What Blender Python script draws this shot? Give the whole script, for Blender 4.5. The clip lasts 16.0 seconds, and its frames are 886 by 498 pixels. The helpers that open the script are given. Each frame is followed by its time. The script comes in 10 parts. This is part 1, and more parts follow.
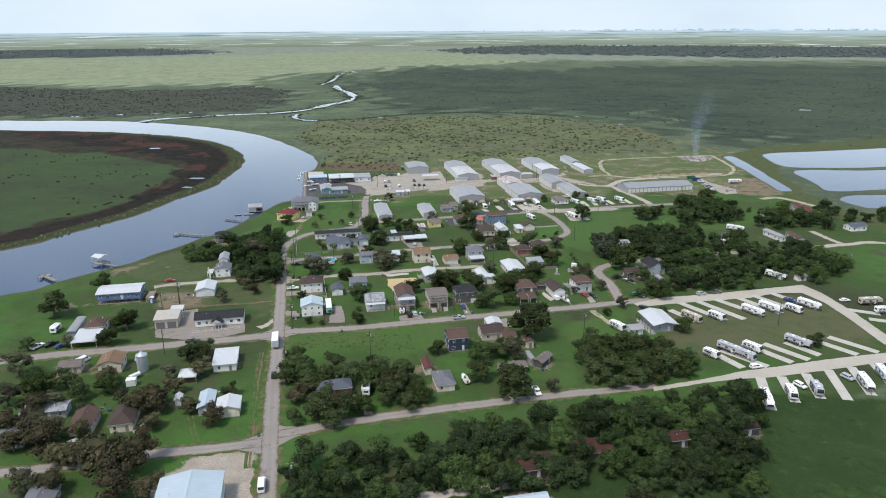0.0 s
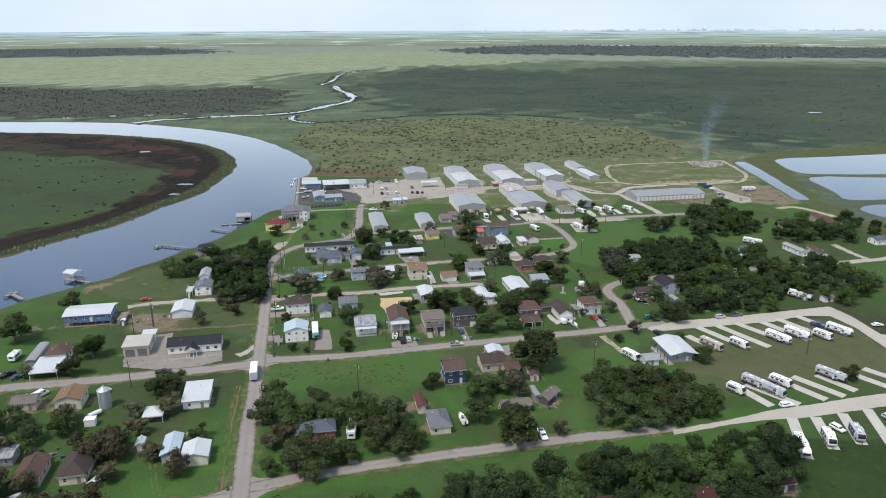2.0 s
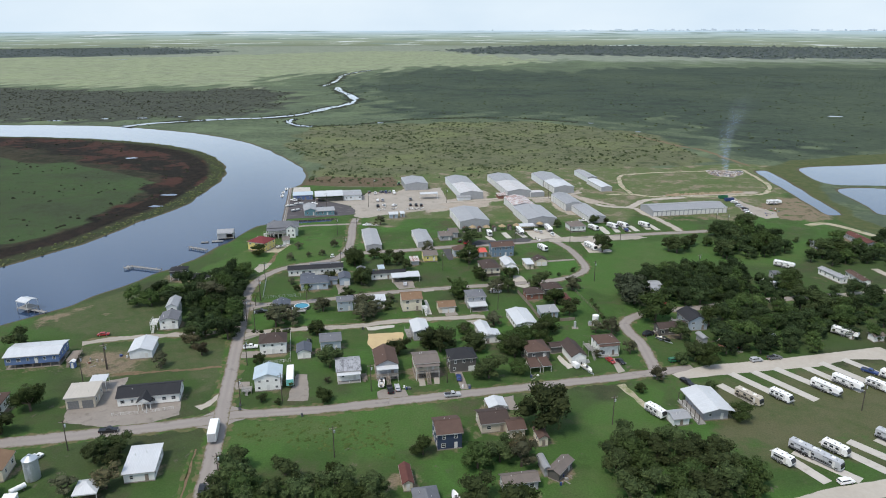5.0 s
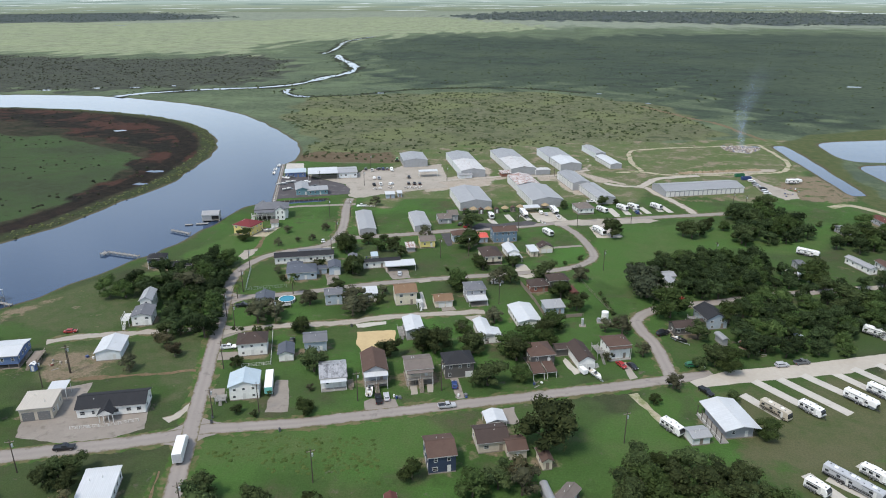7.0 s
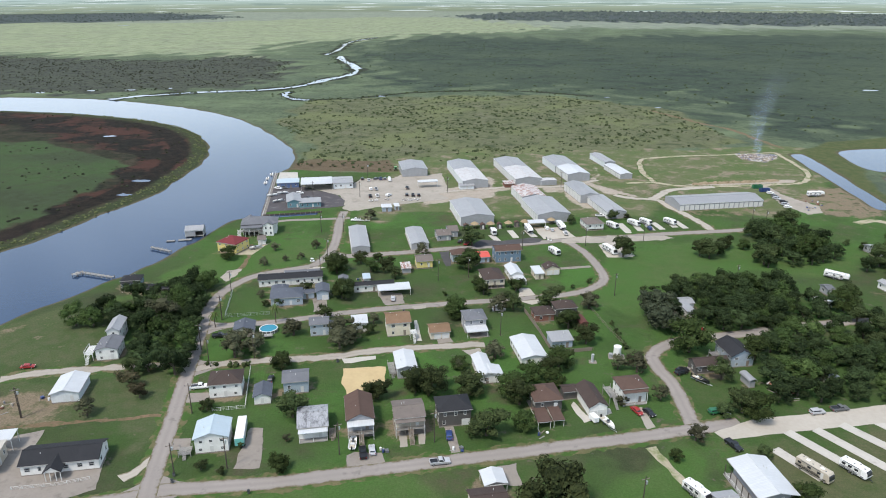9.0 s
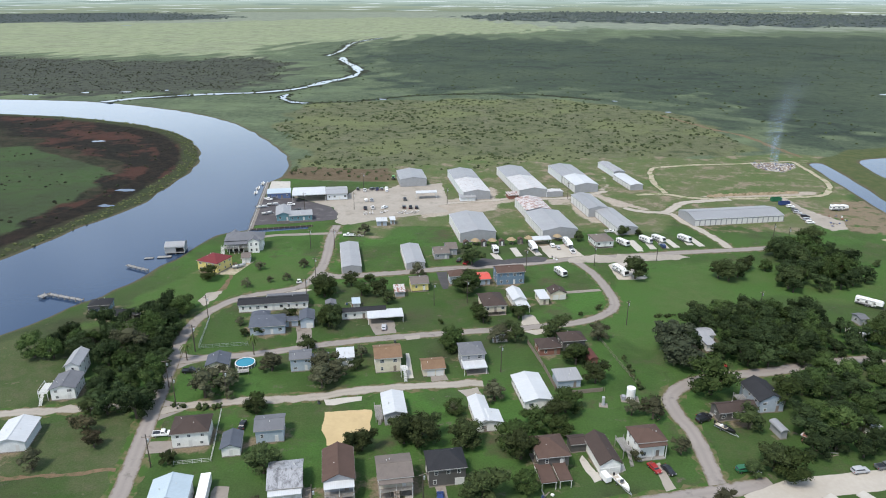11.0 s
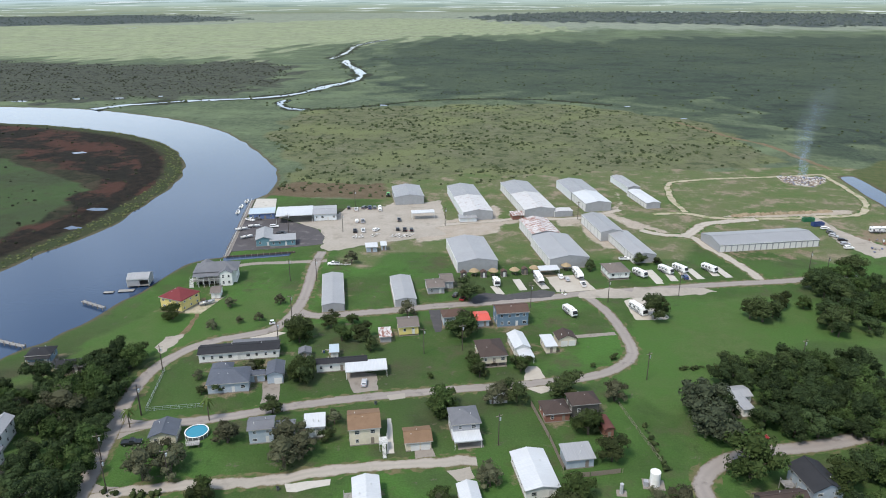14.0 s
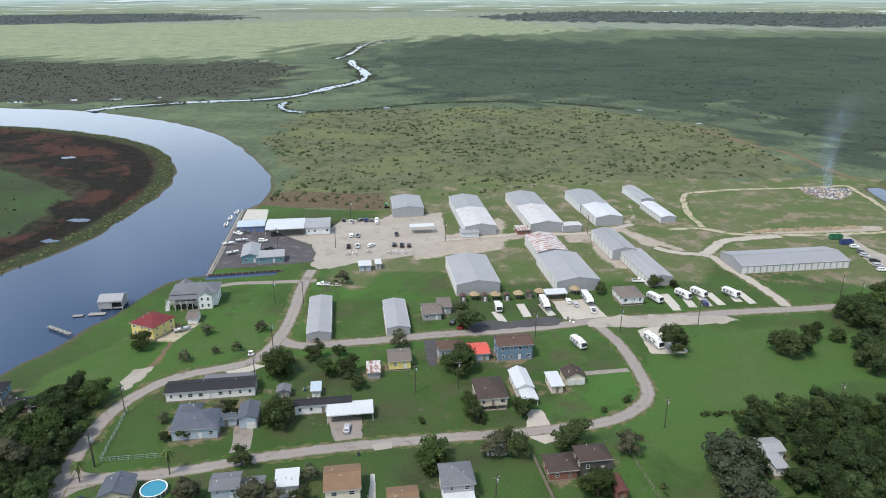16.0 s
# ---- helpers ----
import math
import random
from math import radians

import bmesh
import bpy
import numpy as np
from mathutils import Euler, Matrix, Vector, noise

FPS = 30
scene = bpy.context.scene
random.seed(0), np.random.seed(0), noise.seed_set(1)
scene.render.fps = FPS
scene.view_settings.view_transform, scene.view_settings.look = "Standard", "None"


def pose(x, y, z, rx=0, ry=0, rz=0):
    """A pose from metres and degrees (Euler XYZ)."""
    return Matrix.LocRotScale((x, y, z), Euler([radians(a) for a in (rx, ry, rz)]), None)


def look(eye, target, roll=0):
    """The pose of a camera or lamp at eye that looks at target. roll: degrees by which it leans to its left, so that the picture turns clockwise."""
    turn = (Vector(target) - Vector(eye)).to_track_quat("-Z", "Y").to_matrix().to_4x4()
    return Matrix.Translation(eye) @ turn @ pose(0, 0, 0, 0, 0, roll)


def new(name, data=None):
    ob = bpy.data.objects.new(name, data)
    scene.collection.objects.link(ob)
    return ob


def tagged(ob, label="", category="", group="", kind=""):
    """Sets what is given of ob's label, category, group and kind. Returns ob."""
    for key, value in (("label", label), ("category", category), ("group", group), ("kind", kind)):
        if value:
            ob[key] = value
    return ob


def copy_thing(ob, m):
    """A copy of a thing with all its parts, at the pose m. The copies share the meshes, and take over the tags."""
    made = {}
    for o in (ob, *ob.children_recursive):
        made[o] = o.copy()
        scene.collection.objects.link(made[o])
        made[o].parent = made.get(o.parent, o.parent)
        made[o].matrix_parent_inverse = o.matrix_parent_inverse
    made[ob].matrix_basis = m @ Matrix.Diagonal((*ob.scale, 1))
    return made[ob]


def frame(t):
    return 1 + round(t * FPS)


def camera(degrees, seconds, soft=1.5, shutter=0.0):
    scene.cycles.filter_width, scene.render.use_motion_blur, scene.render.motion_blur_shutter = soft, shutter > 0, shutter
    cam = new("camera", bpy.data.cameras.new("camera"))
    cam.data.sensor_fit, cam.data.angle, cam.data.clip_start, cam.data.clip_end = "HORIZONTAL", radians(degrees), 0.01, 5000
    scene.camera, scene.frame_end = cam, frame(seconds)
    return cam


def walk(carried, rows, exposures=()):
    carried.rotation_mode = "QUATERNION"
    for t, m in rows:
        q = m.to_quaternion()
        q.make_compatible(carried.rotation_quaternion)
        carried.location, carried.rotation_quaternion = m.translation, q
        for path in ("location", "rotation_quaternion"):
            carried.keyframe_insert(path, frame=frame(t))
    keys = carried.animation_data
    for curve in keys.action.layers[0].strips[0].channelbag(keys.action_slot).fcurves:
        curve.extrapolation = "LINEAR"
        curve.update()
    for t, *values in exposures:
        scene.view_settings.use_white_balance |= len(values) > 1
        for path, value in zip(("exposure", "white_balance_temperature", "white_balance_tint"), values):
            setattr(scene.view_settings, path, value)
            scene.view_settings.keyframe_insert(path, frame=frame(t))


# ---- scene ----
cam = camera(65.0, 16.0, soft=1.0)
PATH = [
    (0, (-0.145, 0.301, 119.47), (-0.331, 2.197, 118.862), -0.2),
    (0.5, (-0.296, 7.036, 119.45), (-0.483, 8.932, 118.841), -0.2),
    (1, (-0.454, 13.75, 119.423), (-0.643, 15.645, 118.814), -0.1),
    (1.5, (-0.587, 20.412, 119.395), (-0.777, 22.307, 118.786), -0.1),
    (2, (-0.721, 27.066, 119.379), (-0.912, 28.962, 118.77), -0.1),
    (2.5, (-0.751, 33.743, 119.375), (-0.945, 35.638, 118.766), -0.1),
    (3, (-0.779, 40.449, 119.369), (-0.975, 42.344, 118.76), -0.1),
    (3.5, (-0.808, 47.044, 119.372), (-1.006, 48.939, 118.764), -0.1),
    (4, (-0.74, 53.549, 119.409), (-0.942, 55.444, 118.8), -0.1),
    (5.9, (-0.345, 78.15, 119.73), (-0.56, 80.042, 119.12), 0.0),
    (6.3, (-0.262, 83.331, 119.808), (-0.48, 85.213, 119.167), 0.0),
    (6.5, (-0.228, 85.976, 119.83), (-0.444, 87.847, 119.156), 0.1),
    (7, (-0.176, 92.732, 119.958), (-0.395, 94.595, 119.263), 0.0),
    (7.5, (-0.132, 99.494, 120.061), (-0.355, 101.356, 119.367), 0.1),
    (8, (-0.09, 106.24, 120.155), (-0.316, 108.102, 119.46), 0.0),
    (8.5, (-0.059, 113.018, 120.225), (-0.289, 114.879, 119.53), 0.0),
    (9, (-0.014, 119.726, 120.258), (-0.248, 121.587, 119.563), -0.0),
    (9.2, (0.004, 122.391, 120.259), (-0.23, 124.251, 119.563), 0.1),
    (11.5, (0.155, 153.024, 120.169), (-0.097, 154.883, 119.475), 0.0),
    (12, (0.315, 159.689, 120.175), (0.059, 161.547, 119.481), -0.1),
    (12.5, (0.584, 166.357, 120.209), (0.324, 168.215, 119.515), -0.1),
    (13, (0.843, 173.07, 120.252), (0.578, 174.928, 119.558), -0.1),
    (13.5, (1.046, 179.815, 120.298), (0.776, 181.671, 119.605), -0.2),
    (14, (1.215, 186.527, 120.343), (0.94, 188.383, 119.65), -0.2),
    (14.5, (1.381, 193.208, 120.386), (1.101, 195.063, 119.692), -0.1),
    (15, (1.513, 199.882, 120.4), (1.228, 201.736, 119.706), -0.1),
    (15.5, (1.634, 206.548, 120.39), (1.345, 208.401, 119.696), -0.1),
    (16, (1.766, 213.15, 120.383), (1.467, 215.001, 119.688), -0.1),
]
walk(cam, [(t, look(eye, target, roll)) for t, eye, target, roll in PATH], [(0.0, 0.25), (4.2, 0.24), (6.5, 0.20), (7.2, 0.36), (9.0, 0.46), (12.0, 0.45), (16.0, 0.44)])

# ---- light: thin overcast with a veiled high sun ----
world = bpy.data.worlds.new("sky")
scene.world = world
world.use_nodes = True
wn, wl = world.node_tree.nodes, world.node_tree.links
wn.clear()
w_out = wn.new("ShaderNodeOutputWorld")
w_bg = wn.new("ShaderNodeBackground")
w_bg.inputs["Strength"].default_value = 0.105
w_sky = wn.new("ShaderNodeTexSky")
w_sky.sky_type = "NISHITA"
w_sky.sun_disc = False
SUN_ELEV, SUN_AZ = 58.0, 215.0          # degrees; azimuth clockwise from +y
w_sky.sun_elevation, w_sky.sun_rotation = radians(SUN_ELEV), radians(SUN_AZ)
w_sky.dust_density, w_sky.air_density = 2.0, 1.0
w_tex = wn.new("ShaderNodeTexCoord")
w_map = wn.new("ShaderNodeMapping")
w_map.inputs["Scale"].default_value = (1.0, 1.0, 2.5)
w_cloud = wn.new("ShaderNodeTexNoise")
w_cloud.inputs["Scale"].default_value = 3.0
w_cloud.inputs["Detail"].default_value = 7.0
w_ramp = wn.new("ShaderNodeMapRange")
w_ramp.inputs["From Min"].default_value, w_ramp.inputs["From Max"].default_value = 0.38, 0.66
w_ramp.inputs["To Min"].default_value, w_ramp.inputs["To Max"].default_value = 0.22, 0.72
w_mix = wn.new("ShaderNodeMix")
w_mix.data_type = "RGBA"
w_mix.inputs["B"].default_value = (7.3, 9.3, 12.0, 1)
w_sep = wn.new("ShaderNodeSeparateXYZ")
w_low = wn.new("ShaderNodeMapRange")
w_low.interpolation_type = "SMOOTHSTEP"
w_low.inputs["From Min"].default_value, w_low.inputs["From Max"].default_value = 0.42, 0.03
w_low.inputs["To Max"].default_value = 0.92
w_haze = wn.new("ShaderNodeMix")
w_haze.data_type = "RGBA"
w_veil = wn.new("ShaderNodeMix")
w_veil.data_type = "RGBA"
w_veil.inputs["A"].default_value, w_veil.inputs["B"].default_value = (5.5, 6.8, 8.1, 1), (7.1, 7.8, 8.2, 1)
w_lift = wn.new("ShaderNodeFloatCurve")
for spot in ((0.04, 0.50), (0.12, 0.82), (0.24, 0.72), (0.42, 0.50)):
    w_lift.mapping.curves[0].points.new(*spot)
w_lift.mapping.curves[0].points[0].location = (0.0, 0.50)
w_lift.mapping.curves[0].points[-1].location = (1.0, 0.50)
w_lift.mapping.update()
w_twice = wn.new("ShaderNodeMath")
w_twice.operation = "MULTIPLY"
w_twice.inputs[1].default_value = 2.0
w_thick = wn.new("ShaderNodeVectorMath")
w_thick.operation = "SCALE"
wl.new(w_sep.outputs["Z"], w_lift.inputs["Value"])
wl.new(w_lift.outputs["Value"], w_twice.inputs[0])
wl.new(w_twice.outputs["Value"], w_thick.inputs["Scale"])
wl.new(w_veil.outputs["Result"], w_thick.inputs[0])
wl.new(w_ramp.outputs["Result"], w_veil.inputs["Factor"])
wl.new(w_thick.outputs["Vector"], w_haze.inputs["B"])
wl.new(w_tex.outputs["Generated"], w_map.inputs["Vector"])
wl.new(w_tex.outputs["Generated"], w_sep.inputs["Vector"])
wl.new(w_map.outputs["Vector"], w_cloud.inputs["Vector"])
wl.new(w_cloud.outputs["Fac"], w_ramp.inputs["Value"])
wl.new(w_ramp.outputs["Result"], w_mix.inputs["Factor"])
wl.new(w_sky.outputs["Color"], w_mix.inputs["A"])
wl.new(w_sep.outputs["Z"], w_low.inputs["Value"])
wl.new(w_low.outputs["Result"], w_haze.inputs["Factor"])
wl.new(w_mix.outputs["Result"], w_haze.inputs["A"])
wl.new(w_haze.outputs["Result"], w_bg.inputs["Color"])
wl.new(w_bg.outputs["Background"], w_out.inputs["Surface"])
sun_data = bpy.data.lights.new("sun", "SUN")
sun_data.energy, sun_data.angle, sun_data.color = 2.6, radians(11), (1.0, 0.93, 0.84)
sun = new("sun", sun_data)
az, el = radians(SUN_AZ), radians(SUN_ELEV)
sun_way = Vector((math.sin(az) * math.cos(el), math.cos(az) * math.cos(el), math.sin(el)))
sun.matrix_world = look(sun_way * 300, (0, 0, 0))

# ---- materials ----


def nodes_of(name):
    m = bpy.data.materials.new(name)
    m.use_nodes = True
    nt = m.node_tree
    return m, nt, nt.nodes["Principled BSDF"]


def rgb(c):
    return (c[0], c[1], c[2], 1)


def mixer(nt, fac, a, b, how="MIX"):
    n = nt.nodes.new("ShaderNodeMix")
    n.data_type, n.blend_type = "RGBA", how
    for key, v in (("Factor", fac), ("A", a), ("B", b)):
        if isinstance(v, (tuple, list)):
            n.inputs[key].default_value = rgb(v)
        elif isinstance(v, (int, float)):
            n.inputs[key].default_value = v
        else:
            nt.links.new(v, n.inputs[key])
    return n.outputs["Result"]


def grain(nt, scale, lo=0.4, hi=0.6, detail=4, coord="Object", stretch=None, rough=0.6):
    tc = nt.nodes.new("ShaderNodeTexCoord") if coord != "World" else nt.nodes.new("ShaderNodeNewGeometry")
    src = tc.outputs["Position"] if coord == "World" else tc.outputs[coord]
    if stretch:
        mp = nt.nodes.new("ShaderNodeMapping")
        mp.inputs["Scale"].default_value = stretch
        nt.links.new(src, mp.inputs["Vector"])
        src = mp.outputs["Vector"]
    n = nt.nodes.new("ShaderNodeTexNoise")
    n.inputs["Scale"].default_value, n.inputs["Detail"].default_value = scale, detail
    n.inputs["Roughness"].default_value = rough
    nt.links.new(src, n.inputs["Vector"])
    r = nt.nodes.new("ShaderNodeMapRange")
    r.inputs["From Min"].default_value, r.inputs["From Max"].default_value = lo, hi
    nt.links.new(n.outputs["Fac"], r.inputs["Value"])
    return r.outputs["Result"]


def bumped(nt, bsdf, height, strength=0.3, dist=0.05):
    b = nt.nodes.new("ShaderNodeBump")
    b.inputs["Strength"].default_value, b.inputs["Distance"].default_value = strength, dist
    nt.links.new(height, b.inputs["Height"])
    nt.links.new(b.outputs["Normal"], bsdf.inputs["Normal"])


def surface(name, c1, c2, fine=3.0, broad=0.25, rough=0.8, metal=0.0, bump=0.2, coord="Object", vary=0.0, stain=None, stain_at=(0.55, 0.75)):
    m, nt, bs = nodes_of(name)
    f, g = grain(nt, fine, 0.3, 0.7, coord=coord), grain(nt, broad, 0.35, 0.65, coord=coord)
    col = mixer(nt, 0.5, mixer(nt, f, c1, c2), mixer(nt, g, c2, c1))
    if stain:
        col = mixer(nt, grain(nt, broad * 2.3, *stain_at, detail=6, coord=coord), col, stain)
    if vary:
        oi = nt.nodes.new("ShaderNodeObjectInfo")
        hsv = nt.nodes.new("ShaderNodeHueSaturation")
        mr = nt.nodes.new("ShaderNodeMapRange")
        mr.inputs["To Min"].default_value, mr.inputs["To Max"].default_value = 1 - vary, 1 + vary
        nt.links.new(oi.outputs["Random"], mr.inputs["Value"])
        nt.links.new(mr.outputs["Result"], hsv.inputs["Value"])
        nt.links.new(col, hsv.inputs["Color"])
        col = hsv.outputs["Color"]
    nt.links.new(col, bs.inputs["Base Color"])
    bs.inputs["Roughness"].default_value, bs.inputs["Metallic"].default_value = rough, metal
    bs.inputs["Specular IOR Level"].default_value = 0.2 if rough > 0.6 else 0.5
    if bump:
        bumped(nt, bs, f, bump)
    return m


def ribbed(name, c1, c2, axis="X", pitch=0.45, rough=0.45, metal=0.0, rust=None, rust_at=(0.5, 0.62)):
    """Sheet metal with standing ribs along one local axis, streaks and, where given, rust."""
    m, nt, bs = nodes_of(name)
    tc = nt.nodes.new("ShaderNodeTexCoord")
    wv = nt.nodes.new("ShaderNodeTexWave")
    wv.bands_direction = axis
    wv.inputs["Scale"].default_value = 0.314 / pitch
    nt.links.new(tc.outputs["Object"], wv.inputs["Vector"])
    lines = nt.nodes.new("ShaderNodeMapRange")
    lines.inputs["From Min"].default_value, lines.inputs["From Max"].default_value = 0.75, 1.0
    nt.links.new(wv.outputs["Fac"], lines.inputs["Value"])
    streak = grain(nt, 0.9, 0.35, 0.7, stretch=(3, 0.25, 1) if axis == "X" else (0.25, 3, 1))
    col = mixer(nt, streak, c1, c2)
    col = mixer(nt, grain(nt, 0.12, 0.4, 0.65), col, tuple(v * 0.86 for v in c1))
    sc = nt.nodes.new("ShaderNodeMath")
    sc.operation = "MULTIPLY"
    sc.inputs[1].default_value = 0.35
    nt.links.new(lines.outputs["Result"], sc.inputs[0])
    col = mixer(nt, sc.outputs["Value"], col, tuple(v * 0.7 for v in c1))
    if rust:
        spots = grain(nt, 0.75, *rust_at, detail=8, stretch=(1, 0.45, 1) if axis == "X" else (0.45, 1, 1), rough=0.75)
        col = mixer(nt, spots, col, mixer(nt, grain(nt, 4, 0.4, 0.6), rust, tuple(v * 1.7 for v in rust)))
    nt.links.new(col, bs.inputs["Base Color"])
    bs.inputs["Roughness"].default_value, bs.inputs["Metallic"].default_value = rough, metal
    bumped(nt, bs, lines.outputs["Result"], 0.5, 0.03)
    return m


M = {}
WHITE, WHITE2 = (0.80, 0.80, 0.78), (0.70, 0.71, 0.70)
for ax in "XY":
    M["white_metal" + ax] = ribbed("white_metal_" + ax, (0.540, 0.553, 0.565), (0.455, 0.474, 0.492), ax)
    M["grey_metal" + ax] = ribbed("grey_metal_" + ax, (0.30, 0.302, 0.308), (0.25, 0.254, 0.26), ax, metal=0.1)
    M["pale_metal" + ax] = ribbed("pale_metal_" + ax, (0.335, 0.335, 0.340), (0.275, 0.277, 0.283), ax, metal=0.1)
    M["dark_metal" + ax] = ribbed("dark_metal_" + ax, (0.20, 0.22, 0.25), (0.16, 0.18, 0.21), ax)
    M["rusty_metal" + ax] = ribbed("rusty_metal_" + ax, (0.52, 0.51, 0.505), (0.42, 0.41, 0.405), ax, rust=(0.17, 0.10, 0.075), rust_at=(0.56, 0.63))
    M["rustier_metal" + ax] = ribbed("rustier_metal_" + ax, (0.56, 0.545, 0.53), (0.47, 0.45, 0.44), ax, rust=(0.17, 0.07, 0.045), rust_at=(0.49, 0.53))
    M["streaked_metal" + ax] = ribbed("streaked_metal_" + ax, (0.36, 0.365, 0.38), (0.25, 0.255, 0.27), ax, rust=(0.085, 0.085, 0.09), rust_at=(0.47, 0.60))
    M["red_metal" + ax] = ribbed("red_metal_" + ax, (0.62, 0.10, 0.07), (0.52, 0.08, 0.06), ax)
    M["blue_metal" + ax] = ribbed("blue_metal_" + ax, (0.42, 0.50, 0.55), (0.36, 0.43, 0.48), ax)
    M["tan_metal" + ax] = ribbed("tan_metal_" + ax, (0.46, 0.42, 0.36), (0.40, 0.36, 0.31), ax)


def shingle(name, c, streak=0.25):
    d = tuple(v * (1 - streak) for v in c)
    return surface(name, c, d, fine=6.0, broad=0.35, rough=0.9, bump=0.35, stain=tuple(v * 0.72 for v in c), stain_at=(0.58, 0.8))


M["brown"] = shingle("brown_shingle", (0.105, 0.068, 0.055))
M["darkbrown"] = shingle("dark_brown_shingle", (0.070, 0.052, 0.046))
M["tan"] = shingle("tan_shingle", (0.21, 0.135, 0.085))
M["grey"] = shingle("grey_shingle", (0.155, 0.16, 0.175))
M["slate"] = shingle("slate_shingle", (0.10, 0.112, 0.138))
M["charcoal"] = shingle("charcoal_shingle", (0.032, 0.033, 0.037))
M["taupe"] = shingle("taupe_shingle", (0.17, 0.145, 0.13))
M["redbrown"] = shingle("red_brown_shingle", (0.125, 0.052, 0.044))
M["rustred"] = shingle("rusted_roof", (0.078, 0.036, 0.030), 0.45)
M["maroon"] = shingle("maroon_sheet", (0.17, 0.038, 0.042))


def siding(name, c):
    m, nt, bs = nodes_of(name)
    tc = nt.nodes.new("ShaderNodeTexCoord")
    wv = nt.nodes.new("ShaderNodeTexWave")
    wv.bands_direction = "Z"
    wv.inputs["Scale"].default_value = 1.6
    nt.links.new(tc.outputs["Object"], wv.inputs["Vector"])
    col = mixer(nt, grain(nt, 0.6, 0.35, 0.7, detail=6), c, tuple(v * 0.84 for v in c))
    col = mixer(nt, grain(nt, 5, 0.5, 0.8), col, tuple(v * 0.8 for v in c))
    nt.links.new(col, bs.inputs["Base Color"])
    bs.inputs["Roughness"].default_value = 0.7
    bumped(nt, bs, wv.outputs["Fac"], 0.35, 0.03)
    return m


M["w_white"] = siding("white_siding", (0.74, 0.74, 0.71))
M["w_cream"] = siding("cream_siding", (0.62, 0.56, 0.44))
M["w_beige"] = siding("beige_siding", (0.48, 0.43, 0.35))
M["w_blue"] = siding("blue_siding", (0.10, 0.155, 0.30))
M["w_navy"] = siding("navy_siding", (0.028, 0.045, 0.085))
M["w_steel"] = siding("steel_blue_siding", (0.13, 0.20, 0.27))
M["w_teal"] = siding("teal_siding", (0.12, 0.24, 0.28))
M["w_grey"] = siding("grey_siding", (0.32, 0.33, 0.35))
M["w_greyblue"] = siding("grey_blue_siding", (0.36, 0.42, 0.48))
M["w_dark"] = siding("dark_siding", (0.09, 0.085, 0.08))
M["w_yellow"] = siding("yellow_siding", (0.66, 0.55, 0.20))
M["w_brick"] = surface("brick_wall", (0.25, 0.12, 0.085), (0.19, 0.09, 0.07), fine=8, rough=0.9)
M["w_metal"] = siding("white_sheet_wall", (0.64, 0.67, 0.68))
M["w_sheetgrey"] = siding("grey_sheet_wall", (0.30, 0.31, 0.32))
M["trim"] = surface("white_trim", (0.62, 0.62, 0.60), (0.52, 0.52, 0.50), bump=0)
M["fascia"] = surface("weathered_trim", (0.40, 0.39, 0.37), (0.28, 0.27, 0.26), bump=0)
M["wood"] = surface("weathered_wood", (0.26, 0.22, 0.18), (0.18, 0.15, 0.125), fine=6)
M["greywood"] = surface("silvered_wood", (0.30, 0.29, 0.27), (0.22, 0.21, 0.2), fine=6)
M["thatch"] = surface("palm_thatch", (0.36, 0.28, 0.17), (0.24, 0.18, 0.11), fine=9, bump=0.6)
M["steel"] = surface("galvanised_steel", (0.55, 0.58, 0.60), (0.46, 0.49, 0.52), rough=0.4, metal=0.6, fine=1.5)
M["pole"] = surface("creosoted_pole", (0.085, 0.07, 0.058), (0.06, 0.05, 0.042), fine=8)
M["rubber"] = surface("tyre_rubber", (0.02, 0.02, 0.02), (0.03, 0.03, 0.03), bump=0)
M["rim"] = surface("wheel_rim", (0.5, 0.5, 0.52), (0.42, 0.42, 0.44), metal=0.8, rough=0.35, bump=0)
M["concrete"] = surface("concrete", (0.268, 0.238, 0.208), (0.205, 0.180, 0.156), fine=1.2, broad=0.15, coord="World", stain=(0.140, 0.122, 0.102))
M["slab"] = surface("pale_concrete_pad", (0.478, 0.450, 0.405), (0.386, 0.364, 0.324), fine=1.2, broad=0.15, coord="World", stain=(0.304, 0.282, 0.248))
M["gravel"] = surface("pale_gravel", (0.36, 0.325, 0.28), (0.27, 0.243, 0.205), fine=0.7, broad=0.06, rough=0.95, coord="World", stain=(0.20, 0.178, 0.148))
M["white_gravel"] = surface("white_caliche", (0.430, 0.393, 0.340), (0.353, 0.321, 0.273), fine=0.7, broad=0.07, rough=0.95, coord="World", stain=(0.361, 0.332, 0.284))
M["sand"] = surface("yellow_sand", (0.50, 0.385, 0.215), (0.42, 0.32, 0.175), fine=0.8, broad=0.15, rough=0.95, coord="World")
M["tar"] = surface("dark_asphalt", (0.075, 0.072, 0.075), (0.055, 0.053, 0.055), fine=0.9, broad=0.1, rough=0.9, coord="World", stain=(0.10, 0.095, 0.09))
M["marina_tar"] = surface("marina_asphalt", (0.090, 0.083, 0.087), (0.066, 0.061, 0.064), fine=0.5, broad=0.07, rough=0.9, coord="World", stain=(0.17, 0.16, 0.155))
M["soil"] = surface("dug_soil", (0.30, 0.24, 0.165), (0.20, 0.155, 0.10), fine=1.5, broad=0.2, rough=0.95, coord="World", stain=(0.12, 0.10, 0.055), stain_at=(0.5, 0.65))
